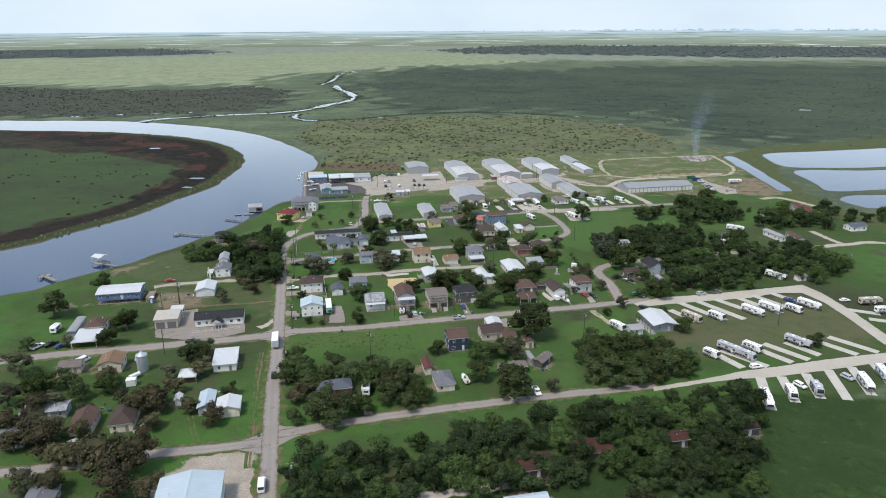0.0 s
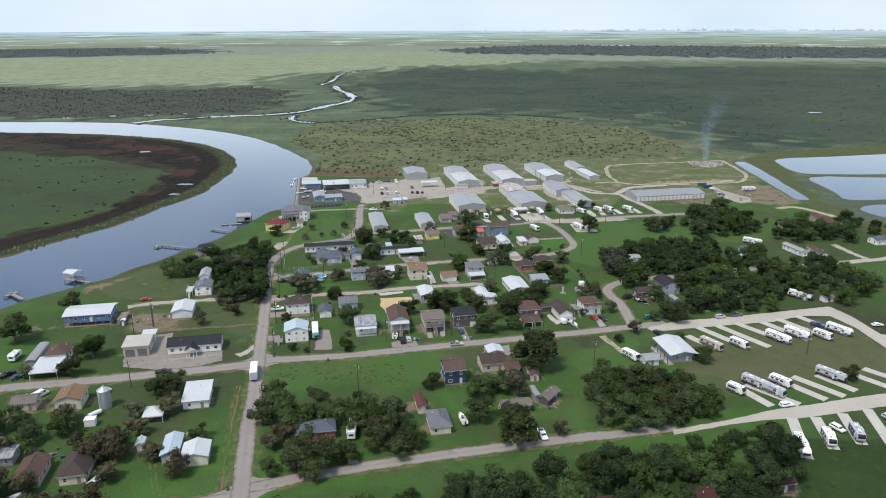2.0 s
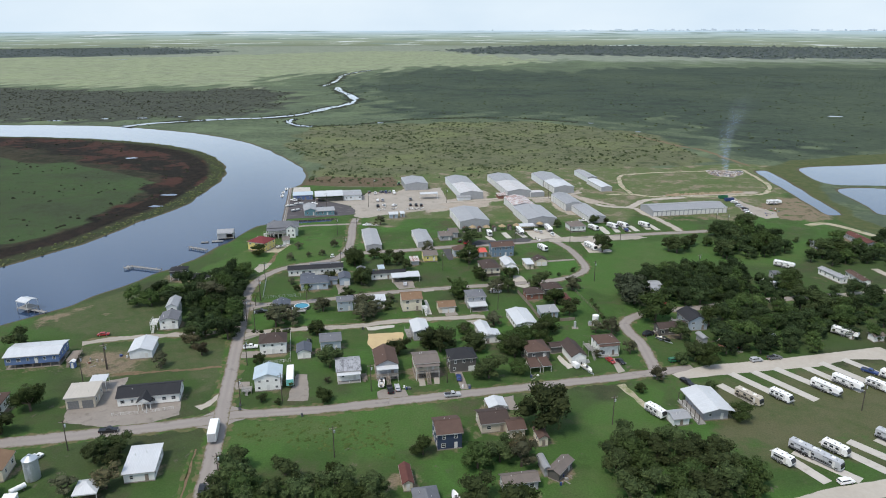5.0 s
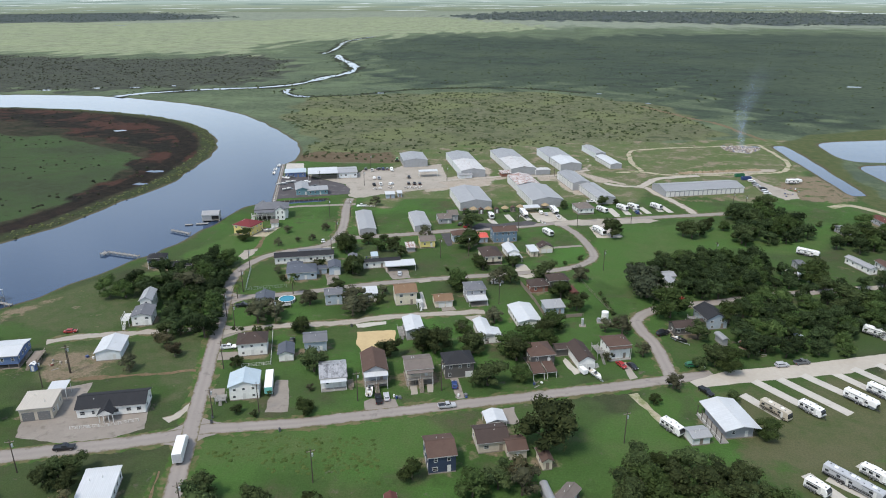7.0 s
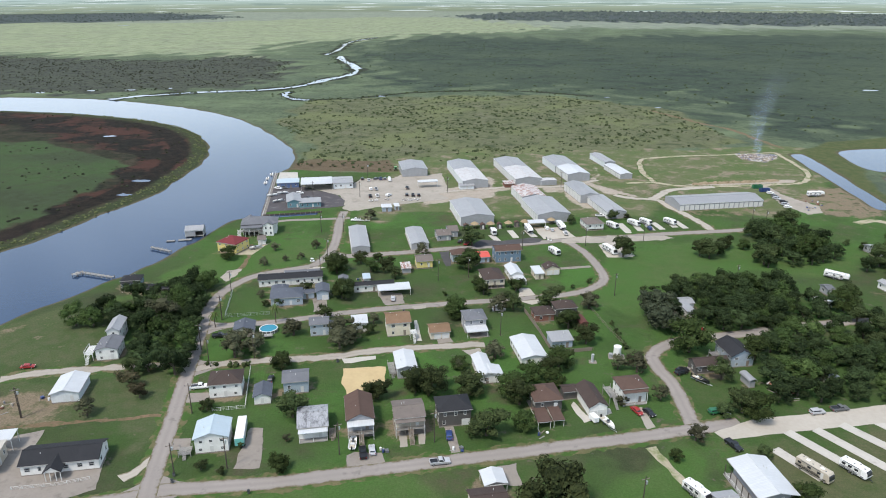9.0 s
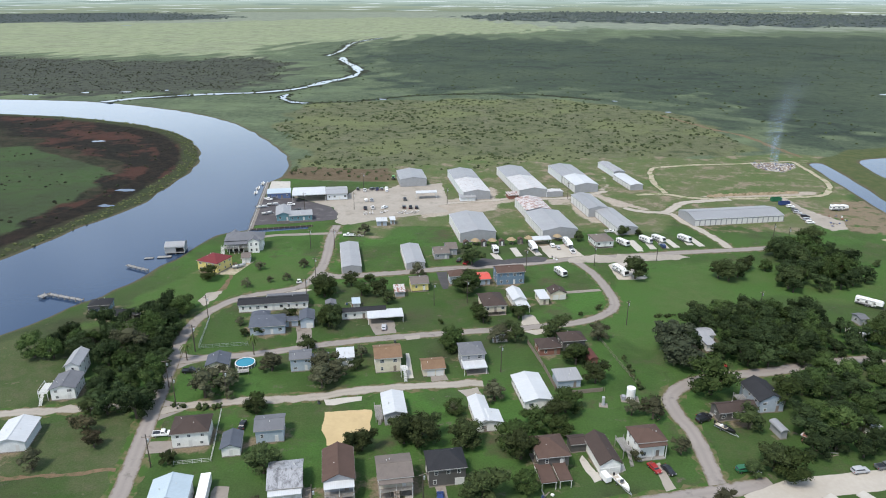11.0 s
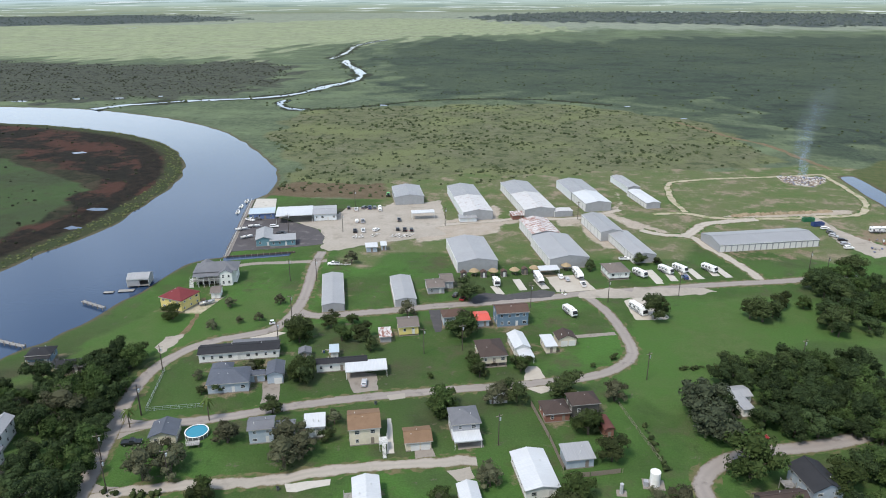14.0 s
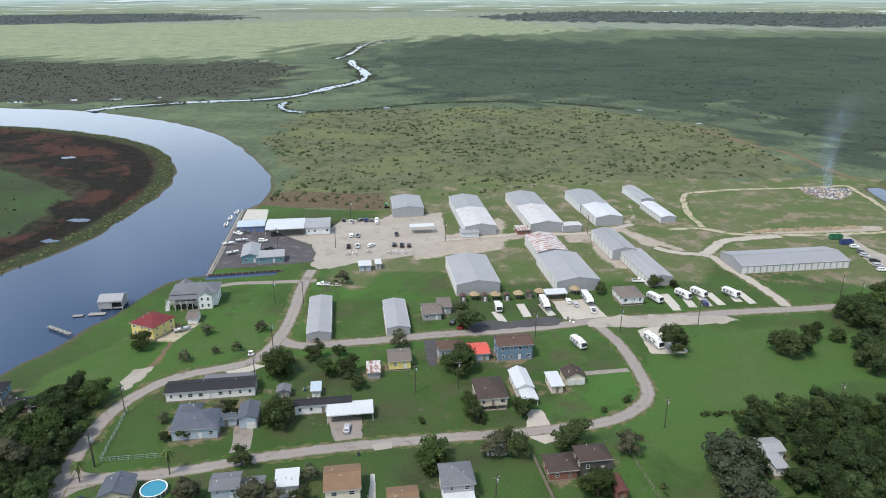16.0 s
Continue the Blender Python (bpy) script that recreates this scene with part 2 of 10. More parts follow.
M["path_soil"] = surface("trodden_brown_soil", (0.185, 0.125, 0.080), (0.120, 0.088, 0.052), fine=1.5, broad=0.2, rough=0.95, coord="World", stain=(0.075, 0.085, 0.034), stain_at=(0.5, 0.66))
M["turf"] = surface("artificial_turf", (0.06, 0.20, 0.03), (0.05, 0.16, 0.025), bump=0.1)
M["verge"] = surface("worn_verge", (0.075, 0.088, 0.034), (0.150, 0.122, 0.068), fine=0.8, broad=0.12, rough=0.95, coord="World", stain=(0.045, 0.090, 0.020), stain_at=(0.44, 0.56))
M["track"] = surface("sandy_track", (0.40, 0.35, 0.265), (0.30, 0.265, 0.19), fine=0.6, broad=0.07, rough=0.95, coord="World", stain=(0.17, 0.19, 0.085), stain_at=(0.5, 0.62))


def driven(name, c1, c2, dirt, tar=0.6):
    """A road surface: paler wheel tracks, oily middle, patched tar and dirty ragged edges."""
    m, nt, bs = nodes_of(name)
    ac = nt.nodes.new("ShaderNodeAttribute")
    ac.attribute_name = "across"

    def mth(op, p, q, third=None):
        n = nt.nodes.new("ShaderNodeMath")
        n.operation = op
        for i, v in enumerate((p, q, third)):
            if isinstance(v, (int, float)):
                n.inputs[i].default_value = v
            elif v is not None:
                nt.links.new(v, n.inputs[i])
        return n.outputs["Value"]

    off = mth("ABSOLUTE", ac.outputs["Fac"], 0.0)
    fine, broad = grain(nt, 1.1, 0.3, 0.7, coord="World"), grain(nt, 0.10, 0.35, 0.65, detail=6, coord="World")
    col = mixer(nt, broad, mixer(nt, fine, c1, c2), mixer(nt, fine, tuple(v * 0.82 for v in c1), c1))
    lane = mth("MULTIPLY", mth("PINGPONG", off, 0.42), 1.9)
    col = mixer(nt, mth("MULTIPLY", lane, grain(nt, 0.05, 0.3, 0.7, coord="World")), mixer(nt, 0.3, col, tuple(v * 0.55 for v in c1)), mixer(nt, 0.25, col, tuple(min(1, v * 1.25) for v in c1)))
    col = mixer(nt, mth("MULTIPLY", grain(nt, 0.13, 0.60, 0.66, detail=5, coord="World"), tar), col, tuple(v * 0.58 for v in c2))
    rim = mth("MULTIPLY_ADD", grain(nt, 0.45, 0.2, 0.8, detail=6, coord="World"), 0.55, off)
    mr = nt.nodes.new("ShaderNodeMapRange")
    mr.inputs["From Min"].default_value, mr.inputs["From Max"].default_value = 1.02, 1.28
    nt.links.new(rim, mr.inputs["Value"])
    col = mixer(nt, mr.outputs["Result"], col, mixer(nt, fine, dirt, tuple(v * 0.6 for v in dirt)))
    nt.links.new(col, bs.inputs["Base Color"])
    bs.inputs["Roughness"].default_value, bs.inputs["Specular IOR Level"].default_value = 0.95, 0.2
    bumped(nt, bs, fine, 0.2)
    return m


M["asphalt_road"] = driven("worn_grey_road", (0.300, 0.268, 0.243), (0.232, 0.207, 0.188), (0.150, 0.128, 0.072))
M["shell_road"] = driven("pale_shell_road", (0.380, 0.345, 0.298), (0.290, 0.262, 0.222), (0.165, 0.138, 0.080), 0.3)
M["gravel_road"] = driven("pale_gravel_road", (0.430, 0.390, 0.335), (0.330, 0.298, 0.252), (0.170, 0.145, 0.085), 0.4)


def gloss(name, c, rough=0.3, metal=0.0, spec=0.5):
    m, nt, bs = nodes_of(name)
    col = mixer(nt, grain(nt, 2.0, 0.4, 0.7), c, tuple(v * 0.86 for v in c))
    nt.links.new(col, bs.inputs["Base Color"])
    bs.inputs["Roughness"].default_value, bs.inputs["Metallic"].default_value = rough, metal
    return m


M["glass"] = gloss("window_glass", (0.035, 0.042, 0.05), 0.08)
for key, c in dict(white=(0.78, 0.78, 0.77), black=(0.015, 0.015, 0.017), silver=(0.42, 0.43, 0.45), red=(0.30, 0.025, 0.025), blue=(0.03, 0.055, 0.16), grey=(0.12, 0.125, 0.13), tan=(0.46, 0.41, 0.33), teal=(0.16, 0.46, 0.42), green=(0.02, 0.13, 0.06), aqua=(0.14, 0.40, 0.48), lime=(0.05, 0.42, 0.06)).items():
    M["p_" + key] = gloss("paint_" + key, c)
M["lamp_red"] = gloss("tail_lens", (0.35, 0.02, 0.02), 0.2)
M["lamp_clear"] = gloss("head_lens", (0.7, 0.7, 0.68), 0.15)


def leaves(name, c1, c2):
    m, nt, bs = nodes_of(name)
    geo = nt.nodes.new("ShaderNodeNewGeometry")
    oi = nt.nodes.new("ShaderNodeObjectInfo")
    col = mixer(nt, geo.outputs["Random Per Island"], c1, c2)
    hsv = nt.nodes.new("ShaderNodeHueSaturation")
    for src, key, lo, hi in ((oi.outputs["Random"], "Value", 0.62, 1.35), (oi.outputs["Random"], "Hue", 0.485, 0.512)):
        mr = nt.nodes.new("ShaderNodeMapRange")
        mr.inputs["To Min"].default_value, mr.inputs["To Max"].default_value = lo, hi
        nt.links.new(src, mr.inputs["Value"])
        nt.links.new(mr.outputs["Result"], hsv.inputs[key])
    nt.links.new(col, hsv.inputs["Color"])
    tint = nt.nodes.new("ShaderNodeAttribute")
    tint.attribute_name = "tint"
    shade = nt.nodes.new("ShaderNodeHueSaturation")
    ad = nt.nodes.new("ShaderNodeMath")
    ad.inputs[1].default_value = 1.0
    nt.links.new(tint.outputs["Fac"], ad.inputs[0])
    nt.links.new(ad.outputs["Value"], shade.inputs["Value"])
    nt.links.new(hsv.outputs["Color"], shade.inputs["Color"])
    nt.links.new(shade.outputs["Color"], bs.inputs["Base Color"])
    bs.inputs["Roughness"].default_value = 0.9
    bs.inputs["Specular IOR Level"].default_value = 0.06
    return m


M["leaf_oak"] = leaves("oak_leaves", (0.023, 0.035, 0.014), (0.064, 0.085, 0.033))
# Darker than the oak leaves, with shade of the gaps between crowns painted in.
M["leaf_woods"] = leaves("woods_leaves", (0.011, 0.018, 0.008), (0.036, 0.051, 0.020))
M["leaf_light"] = leaves("light_leaves", (0.019, 0.033, 0.010), (0.052, 0.073, 0.024))
M["leaf_willow"] = leaves("willow_leaves", (0.046, 0.062, 0.038), (0.095, 0.121, 0.073))
M["leaf_brown"] = leaves("turning_leaves", (0.032, 0.044, 0.019), (0.108, 0.086, 0.052))
M["leaf_sparse"] = leaves("thin_leaves", (0.04, 0.046, 0.026), (0.096, 0.098, 0.058))
M["leaf_palm"] = leaves("palm_leaves", (0.045, 0.075, 0.02), (0.085, 0.12, 0.036))
M["leaf_reed"] = leaves("reed_leaves", (0.048, 0.058, 0.025), (0.088, 0.092, 0.042))
M["leaf_scrub"] = leaves("scrub_leaves", (0.028, 0.037, 0.018), (0.066, 0.08, 0.038))
M["leaf_brush"] = leaves("brush_leaves", (0.026, 0.031, 0.020), (0.056, 0.063, 0.040))
# Leaves of the far woods, lightened and blued with painted distance haze.
M["leaf_far_hazed"] = leaves("hazed_far_wood_leaves", (0.07, 0.088, 0.08), (0.098, 0.116, 0.104))
M["bark"] = surface("bark", (0.11, 0.09, 0.07), (0.075, 0.06, 0.048), fine=5)

# ---- outlines of the land ----
RIVER_NORTH = [(-2197.4, 1158.3), (-1197.4, 938.3), (-697.4, 898.3), (-619.0, 903.8), (-511.3, 899.5), (-446.7, 881.0), (-371.5, 848.6), (-302.5, 800.1), (-250.1, 744.3), (-212.3, 691.7), (-192.0, 657.3), (-179.6, 628.4), (-172.8, 596.3)]
RIVER_TOWN = [(-176.7, 580.7), (-150.4, 483.8), (-157.4, 481.0), (-164.4, 473.1), (-165.3, 465.0), (-166.7, 449.5), (-167.8, 438.1), (-171.6, 429.6), (-173.0, 421.1), (-174.0, 415.0), (-174.8, 405.9), (-177.5, 399.1), (-178.4, 391.9), (-181.2, 386.6), (-184.6, 372.9), (-190.3, 362.1), (-195.7, 352.1), (-200.9, 339.5), (-226.7, 292.7), (-237.8, 284.3), (-297.8, 234.3), (-397.8, 194.3), (-657.8, 134.3)]
RIVER_SPIT = [(-2130.9, 1039.4), (-1130.9, 844.4), (-630.9, 809.4), (-556.9, 809.9), (-478.8, 801.1), (-421.4, 786.7), (-371.2, 768.3), (-329.8, 742.2), (-298.9, 713.7), (-271.0, 673.6), (-252.0, 634.3), (-243.6, 606.6), (-238.4, 575.8), (-236.4, 552.1), (-234.2, 523.8), (-237.4, 499.6), (-242.0, 471.8), (-246.3, 446.6), (-250.9, 425.0), (-258.7, 404.9), (-270.3, 376.2), (-286.4, 349.1), (-386.4, 304.1), (-636.4, 239.1)]
POND_A = [(243.6, 699.0), (254.5, 711.5), (280.8, 719.5), (321.2, 732.3), (383.0, 752.1), (533.0, 802.1), (493.1, 698.3), (333.1, 648.3), (282.9, 639.5), (248.0, 639.6), (243.2, 646.0), (241.0, 671.3)]
POND_B = [(243.5, 617.9), (261.2, 628.4), (326.0, 633.6), (486.0, 683.6), (437.4, 598.4), (287.4, 553.4), (243.5, 544.1), (242.6, 564.4), (242.1, 596.1)]
POND_C = [(237.4, 515.6), (252.1, 529.8), (278.7, 535.4), (398.7, 570.4), (378.5, 528.3), (258.5, 493.3), (245.0, 495.0), (239.1, 506.5)]
CHANNEL = [(204.4, 690.3), (213.9, 693.3), (216.0, 639.0), (215.8, 581.6), (214.1, 541.7), (206.4, 541.0), (204.5, 576.7), (203.3, 638.0)]
CREEK_A = [(-496.0, 897.6), (-472.0, 932.7), (-408.6, 976.1), (-350.1, 1000.8), (-312.8, 1047.0), (-296.8, 1120.7), (-279.8, 1175.7), (-281.6, 1245.0), (-309.9, 1332.8), (-350.7, 1419.5), (-378.7, 1503.9)]
CREEK_B = [(-304.6, 990.1), (-306.7, 969.8), (-285.3, 933.4), (-261.2, 923.1)]
CREEK_C = [(-416.2, 1532.8), (-425.1, 1669.2), (-459.4, 1899.0), (-432.6, 2110.9)]
CREEK_D = [(-261.2, 923.1), (-205.3, 951.3), (-149.8, 1000.7), (-86.8, 1025.8), (-4.5, 1031.4), (74.5, 996.3)]
Z_TOWN = [(-166.7, 589.1), (-129.6, 592.0), (-89.0, 587.8), (-42.0, 617.2), (-1.8, 654.0), (52.9, 682.7), (83.9, 669.7), (153.2, 700.1), (202.8, 703.9), (210.1, 624.3), (215.1, 546.5), (212.6, 470.0), (235.5, 450.9), (240.2, 408.6), (156.5, 251.1), (129.1, 227.3), (90.1, 202.1), (64.6, 159.0), (-80.4, 133.0), (-164.0, 142.4), (-279.1, 282.1), (-226.7, 292.7), (-210.8, 329.2), (-192.2, 382.9), (-175.2, 430.0), (-161.1, 496.4), (-164.7, 546.7)]
# Far areas in cloud shade (dark) or sunlight (bright), painted as colour zones.
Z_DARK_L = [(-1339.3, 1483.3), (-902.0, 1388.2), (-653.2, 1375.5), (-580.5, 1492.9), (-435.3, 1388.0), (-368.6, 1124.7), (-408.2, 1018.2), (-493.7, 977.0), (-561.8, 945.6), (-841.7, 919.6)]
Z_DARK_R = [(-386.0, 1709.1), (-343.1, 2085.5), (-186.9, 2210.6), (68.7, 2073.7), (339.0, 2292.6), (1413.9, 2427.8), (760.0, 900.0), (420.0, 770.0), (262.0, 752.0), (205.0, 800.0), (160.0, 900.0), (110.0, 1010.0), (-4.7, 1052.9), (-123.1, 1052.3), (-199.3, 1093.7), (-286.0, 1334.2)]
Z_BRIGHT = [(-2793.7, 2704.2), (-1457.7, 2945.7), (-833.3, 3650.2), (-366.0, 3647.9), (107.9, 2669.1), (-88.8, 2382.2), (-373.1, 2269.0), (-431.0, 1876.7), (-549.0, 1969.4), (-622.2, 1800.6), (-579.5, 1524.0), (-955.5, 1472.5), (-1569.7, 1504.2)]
Z_SCRUB = [(-168.1, 594.1), (-185.7, 680.3), (-245.0, 769.2), (-259.6, 917.3), (-114.3, 976.7), (35.4, 1000.1), (150.9, 891.7), (179.1, 742.9), (154.5, 706.7), (79.2, 675.4), (-1.9, 663.0), (-52.8, 624.5), (-100.0, 594.4)]
Z_BROWN = [(-176.3, 614.7), (-163.6, 626.8), (-115.4, 625.0), (-86.2, 641.5), (-59.0, 635.1), (-89.7, 592.7), (-129.1, 589.6), (-165.4, 584.2)]
Z_SPITBROWN = [(-609.8, 801.1), (-506.3, 799.1), (-401.8, 761.7), (-323.2, 719.3), (-276.1, 657.0), (-250.7, 587.4), (-247.8, 544.4), (-259.4, 517.6), (-263.2, 475.3), (-275.7, 474.2), (-280.6, 541.7), (-288.2, 589.6), (-310.8, 623.8), (-346.3, 629.9), (-427.0, 689.2), (-542.7, 746.9)]
Z_SPITBROWN_B = [(-311.3, 358.9), (-296.1, 392.5), (-283.4, 413.7), (-266.2, 452.9), (-256.0, 438.0), (-263.3, 412.6), (-285.5, 377.3), (-304.8, 350.7)]
Z_SPITGREEN = [(-615.4, 700.9), (-461.6, 665.6), (-385.7, 639.0), (-344.8, 627.0), (-305.8, 609.9), (-286.1, 579.5), (-278.5, 537.4), (-273.6, 474.4), (-290.3, 424.6), (-314.8, 387.1), (-334.0, 364.9)]
Z_WOOD_R = [(-429.1, 3824.9), (-202.7, 4466.1), (351.2, 5004.3), (1316.3, 5118.7), (2826.8, 4897.0), (1766.9, 3044.8), (972.6, 2926.9), (471.0, 3209.1), (-21.1, 3340.2), (-234.8, 3411.5)]
Z_WOOD_L = [(-3431.2, 3663.0), (-2853.4, 4285.1), (-2105.9, 4269.3), (-1371.7, 3568.2), (-1467.6, 3128.8), (-1875.8, 2882.5), (-2499.9, 2659.5)]
Z_LEVEE = [(213.8, 704.8), (252.3, 741.4), (410.3, 818.3), (496.7, 824.8), (458.0, 757.2), (246.8, 707.3), (219.9, 537.3), (229.1, 483.4), (287.6, 459.4), (266.3, 422.3), (214.2, 449.1), (208.0, 527.0)]
LOT_ASPHALT = [(-159.8, 550.2), (-149.2, 548.0), (-130.9, 538.0), (-118.2, 529.6), (-111.1, 519.2), (-108.7, 507.4), (-116.6, 503.2), (-122.4, 500.8), (-133.7, 496.2), (-151.0, 490.7), (-154.0, 494.4), (-166.1, 541.6)]
LOT_GRAVEL = [(-149.4, 549.8), (-115.8, 557.0), (-113.2, 571.4), (-91.3, 576.9), (-88.8, 585.8), (-75.8, 583.5), (-60.8, 594.5), (-50.9, 552.2), (-55.6, 541.1), (-47.6, 530.8), (-76.2, 515.4), (-82.2, 513.0), (-94.4, 502.3), (-101.8, 498.4), (-107.3, 501.8), (-110.1, 516.3), (-117.1, 529.7), (-130.9, 538.0)]
LOT_SLAB = [(-174.6, 582.2), (-162.2, 584.1), (-155.1, 563.6), (-168.8, 561.5)]
DIRT_WEST = [(-67.1, 549.5), (-48.7, 554.5), (-34.3, 571.8), (-27.3, 589.3), (-23.8, 582.6), (-23.5, 560.5), (-10.1, 564.7), (-9.7, 556.4), (-20.0, 550.8), (-20.4, 539.1), (-30.0, 532.1), (-45.8, 526.0), (-60.5, 516.7)]
DIRT_MID = [(-17.4, 572.2), (-6.2, 569.6), (24.9, 568.0), (19.2, 554.1), (11.4, 552.9), (8.8, 563.4), (-7.4, 563.8)]
DIRT_EAST = [(25.4, 578.9), (39.5, 585.6), (48.5, 608.4), (45.3, 623.6), (47.8, 626.7), (51.6, 604.0), (41.9, 581.5), (53.8, 566.3), (64.9, 554.3), (72.6, 548.1), (88.6, 544.2), (87.7, 539.9), (70.6, 543.5), (59.2, 549.0), (48.8, 556.4), (39.9, 572.5)]
LOT_RV = [(18.7, 463.2), (32.0, 471.1), (40.6, 467.8), (43.1, 472.8), (53.1, 473.2), (72.2, 476.2), (76.4, 473.4), (71.7, 469.2), (41.8, 461.2), (18.5, 457.5)]
LOT_TAR = [(-26.6, 449.3), (-22.6, 457.8), (-12.0, 457.2), (2.7, 464.1), (8.8, 462.7), (7.3, 457.5), (-11.6, 451.7), (-24.7, 445.9)]
LOT_WHITE = [(4.6, 479.2), (19.4, 484.1), (26.3, 467.8), (16.7, 463.5), (9.3, 462.8)]
YARD_EAST = [(147.3, 588.9), (155.2, 587.9), (158.0, 580.6), (159.4, 567.4), (165.7, 552.9), (172.8, 542.5), (170.4, 528.8), (160.5, 524.6), (156.3, 534.4), (151.4, 546.2), (152.8, 566.4), (151.2, 579.5)]
DEBRIS = [(160.5, 684.2), (177.7, 686.9), (192.7, 683.7), (188.4, 669.8), (176.3, 655.4), (168.6, 659.1), (160.2, 665.4)]
LOT_PARK_N = [(56.9, 299.3), (70.0, 307.6), (95.2, 314.8), (125.0, 325.1), (142.1, 331.0), (146.9, 320.6), (151.2, 297.5), (153.4, 274.1), (154.6, 266.6), (150.1, 257.5), (147.8, 267.4), (146.4, 286.5), (143.3, 308.1), (137.9, 319.8), (125.8, 318.7), (111.7, 311.3), (89.8, 305.3), (71.4, 299.8), (59.2, 295.6)]
LOT_PARK_S = [(51.2, 221.9), (60.9, 225.8), (70.7, 229.6), (86.4, 237.2), (99.3, 241.6), (118.0, 248.6), (137.2, 254.9), (155.0, 260.2), (150.2, 250.7), (133.3, 246.5), (114.5, 239.7), (94.0, 232.9), (82.2, 230.6), (70.0, 226.7), (60.2, 222.8), (51.2, 219.0)]
SAND = [(-59.5, 321.3), (-45.7, 324.6), (-43.5, 313.9), (-47.3, 307.3), (-50.8, 306.0), (-54.1, 305.3), (-57.6, 312.2)]
SAND_B = [(-61.8, 327.9), (-50.2, 331.5), (-49.7, 328.9), (-59.9, 324.8)]
DIRT_SOUTH = [(-93.7, 160.2), (-89.9, 170.2), (-73.4, 173.1), (-63.5, 147.1), (-87.3, 132.3), (-97.4, 155.9)]
DIRT_RVMID = [(66.0, 262.0), (64.0, 294.0), (100.0, 306.0), (138.0, 320.0), (150.0, 290.0), (142.0, 266.0), (100.0, 254.0), (76.0, 246.0)]
DRIVE_HALL = [(-141.6, 245.4), (-151.1, 265.6), (-142.4, 273.2), (-137.3, 276.0), (-132.5, 263.3), (-113.3, 269.5), (-107.1, 253.8), (-113.6, 248.6), (-127.1, 244.3)]
DRIVE_A = [(-1.8, 397.7), (2.4, 398.3), (8.1, 383.9), (3.7, 381.2), (-1.4, 384.6)]
DRIVE_B = [(-62.4, 386.8), (-50.8, 385.8), (-48.4, 375.8), (-55.7, 373.2)]
DRIVE_C = [(-87.4, 376.9), (-81.9, 377.8), (-78.0, 366.1), (-82.8, 363.3)]
DRIVE_D = [(-44.9, 277.1), (-37.0, 278.1), (-35.0, 273.8), (-39.1, 271.5), (-45.3, 270.7), (-46.7, 275.5)]
DRIVE_E = [(-77.9, 284.4), (-73.8, 284.9), (-68.1, 267.1), (-75.2, 266.2), (-76.2, 272.5)]
DRIVE_F = [(-41.8, 437.2), (-37.1, 439.0), (-33.8, 419.5), (-36.3, 418.8)]
DRIVE_G = [(-118.7, 481.5), (-108.8, 483.0), (-82.7, 491.0), (-86.2, 485.3), (-102.3, 479.5), (-116.5, 476.1)]
DRIVE_H = [(36.6, 457.5), (44.7, 463.7), (53.2, 444.3), (51.8, 441.9), (39.8, 440.0)]
DRIVE_I = [(17.0, 310.5), (20.6, 303.8), (28.0, 308.6), (28.2, 305.4), (19.8, 299.3), (16.0, 308.2)]
DRIVE_J = [(-30.6, 347.0), (-25.8, 348.4), (-24.4, 345.0), (-29.6, 343.2)]
DRIVE_K = [(-20.7, 339.2), (-14.6, 341.5), (-12.5, 337.4), (-17.3, 335.4)]
DRIVE_L = [(-10.0, 273.8), (-0.1, 277.7), (1.9, 269.0), (-6.8, 268.1)]
Z_DRY = [(-103.5, 645.7), (48.0, 680.8), (229.6, 724.3), (204.8, 610.4), (149.2, 522.2), (87.3, 529.4), (54.1, 507.3), (24.6, 502.7), (-14.8, 496.5), (-46.4, 504.9), (-78.8, 486.4), (-94.7, 504.4), (-76.4, 530.5)]
PAD_A = [(-34.9, 290.7), (-32.5, 291.0), (-30.5, 281.5), (-32.4, 281.0)]
PAD_B = [(-29.1, 292.2), (-26.9, 292.5), (-25.7, 283.4), (-27.4, 283.0)]
PAD_C = [(-21.6, 293.1), (-19.1, 293.9), (-15.3, 281.0), (-17.8, 280.2)]
PAD_D = [(-105.7, 300.0), (-97.7, 301.5), (-95.9, 296.5), (-102.8, 294.8)]
PAD_E = [(-98.3, 276.7), (-92.7, 277.7), (-90.8, 273.1), (-95.4, 271.7)]
PAD_F = [(-41.7, 360.7), (-40.5, 360.9), (-36.1, 344.7), (-38.2, 344.1)]
PAD_G = [(-19.7, 352.5), (-12.7, 354.6), (-11.7, 350.8), (-18.6, 348.6)]
PAD_H = [(-12.7, 379.0), (-7.3, 380.3), (-6.5, 374.5), (-11.9, 373.0)]
PAD_I = [(36.0, 309.2), (37.8, 310.2), (40.5, 299.9), (37.7, 298.4)]
PAD_J = [(-141.4, 428.5), (-136.1, 431.9), (-129.1, 439.4), (-130.0, 435.3), (-131.6, 421.7), (-138.1, 420.7)]
PAD_K = [(-46.4, 197.1), (-43.8, 198.4), (-41.8, 195.1), (-44.2, 193.8)]
PAD_L = [(-25.5, 201.1), (-22.4, 202.1), (-21.3, 199.0), (-24.2, 198.1)]
PAD_M = [(-44.8, 373.3), (-39.3, 375.4), (-38.6, 372.5), (-43.3, 370.6)]
PAD_N = [(-105.0, 405.7), (-101.8, 412.0), (-91.8, 410.4), (-94.5, 407.3), (-99.1, 401.7)]
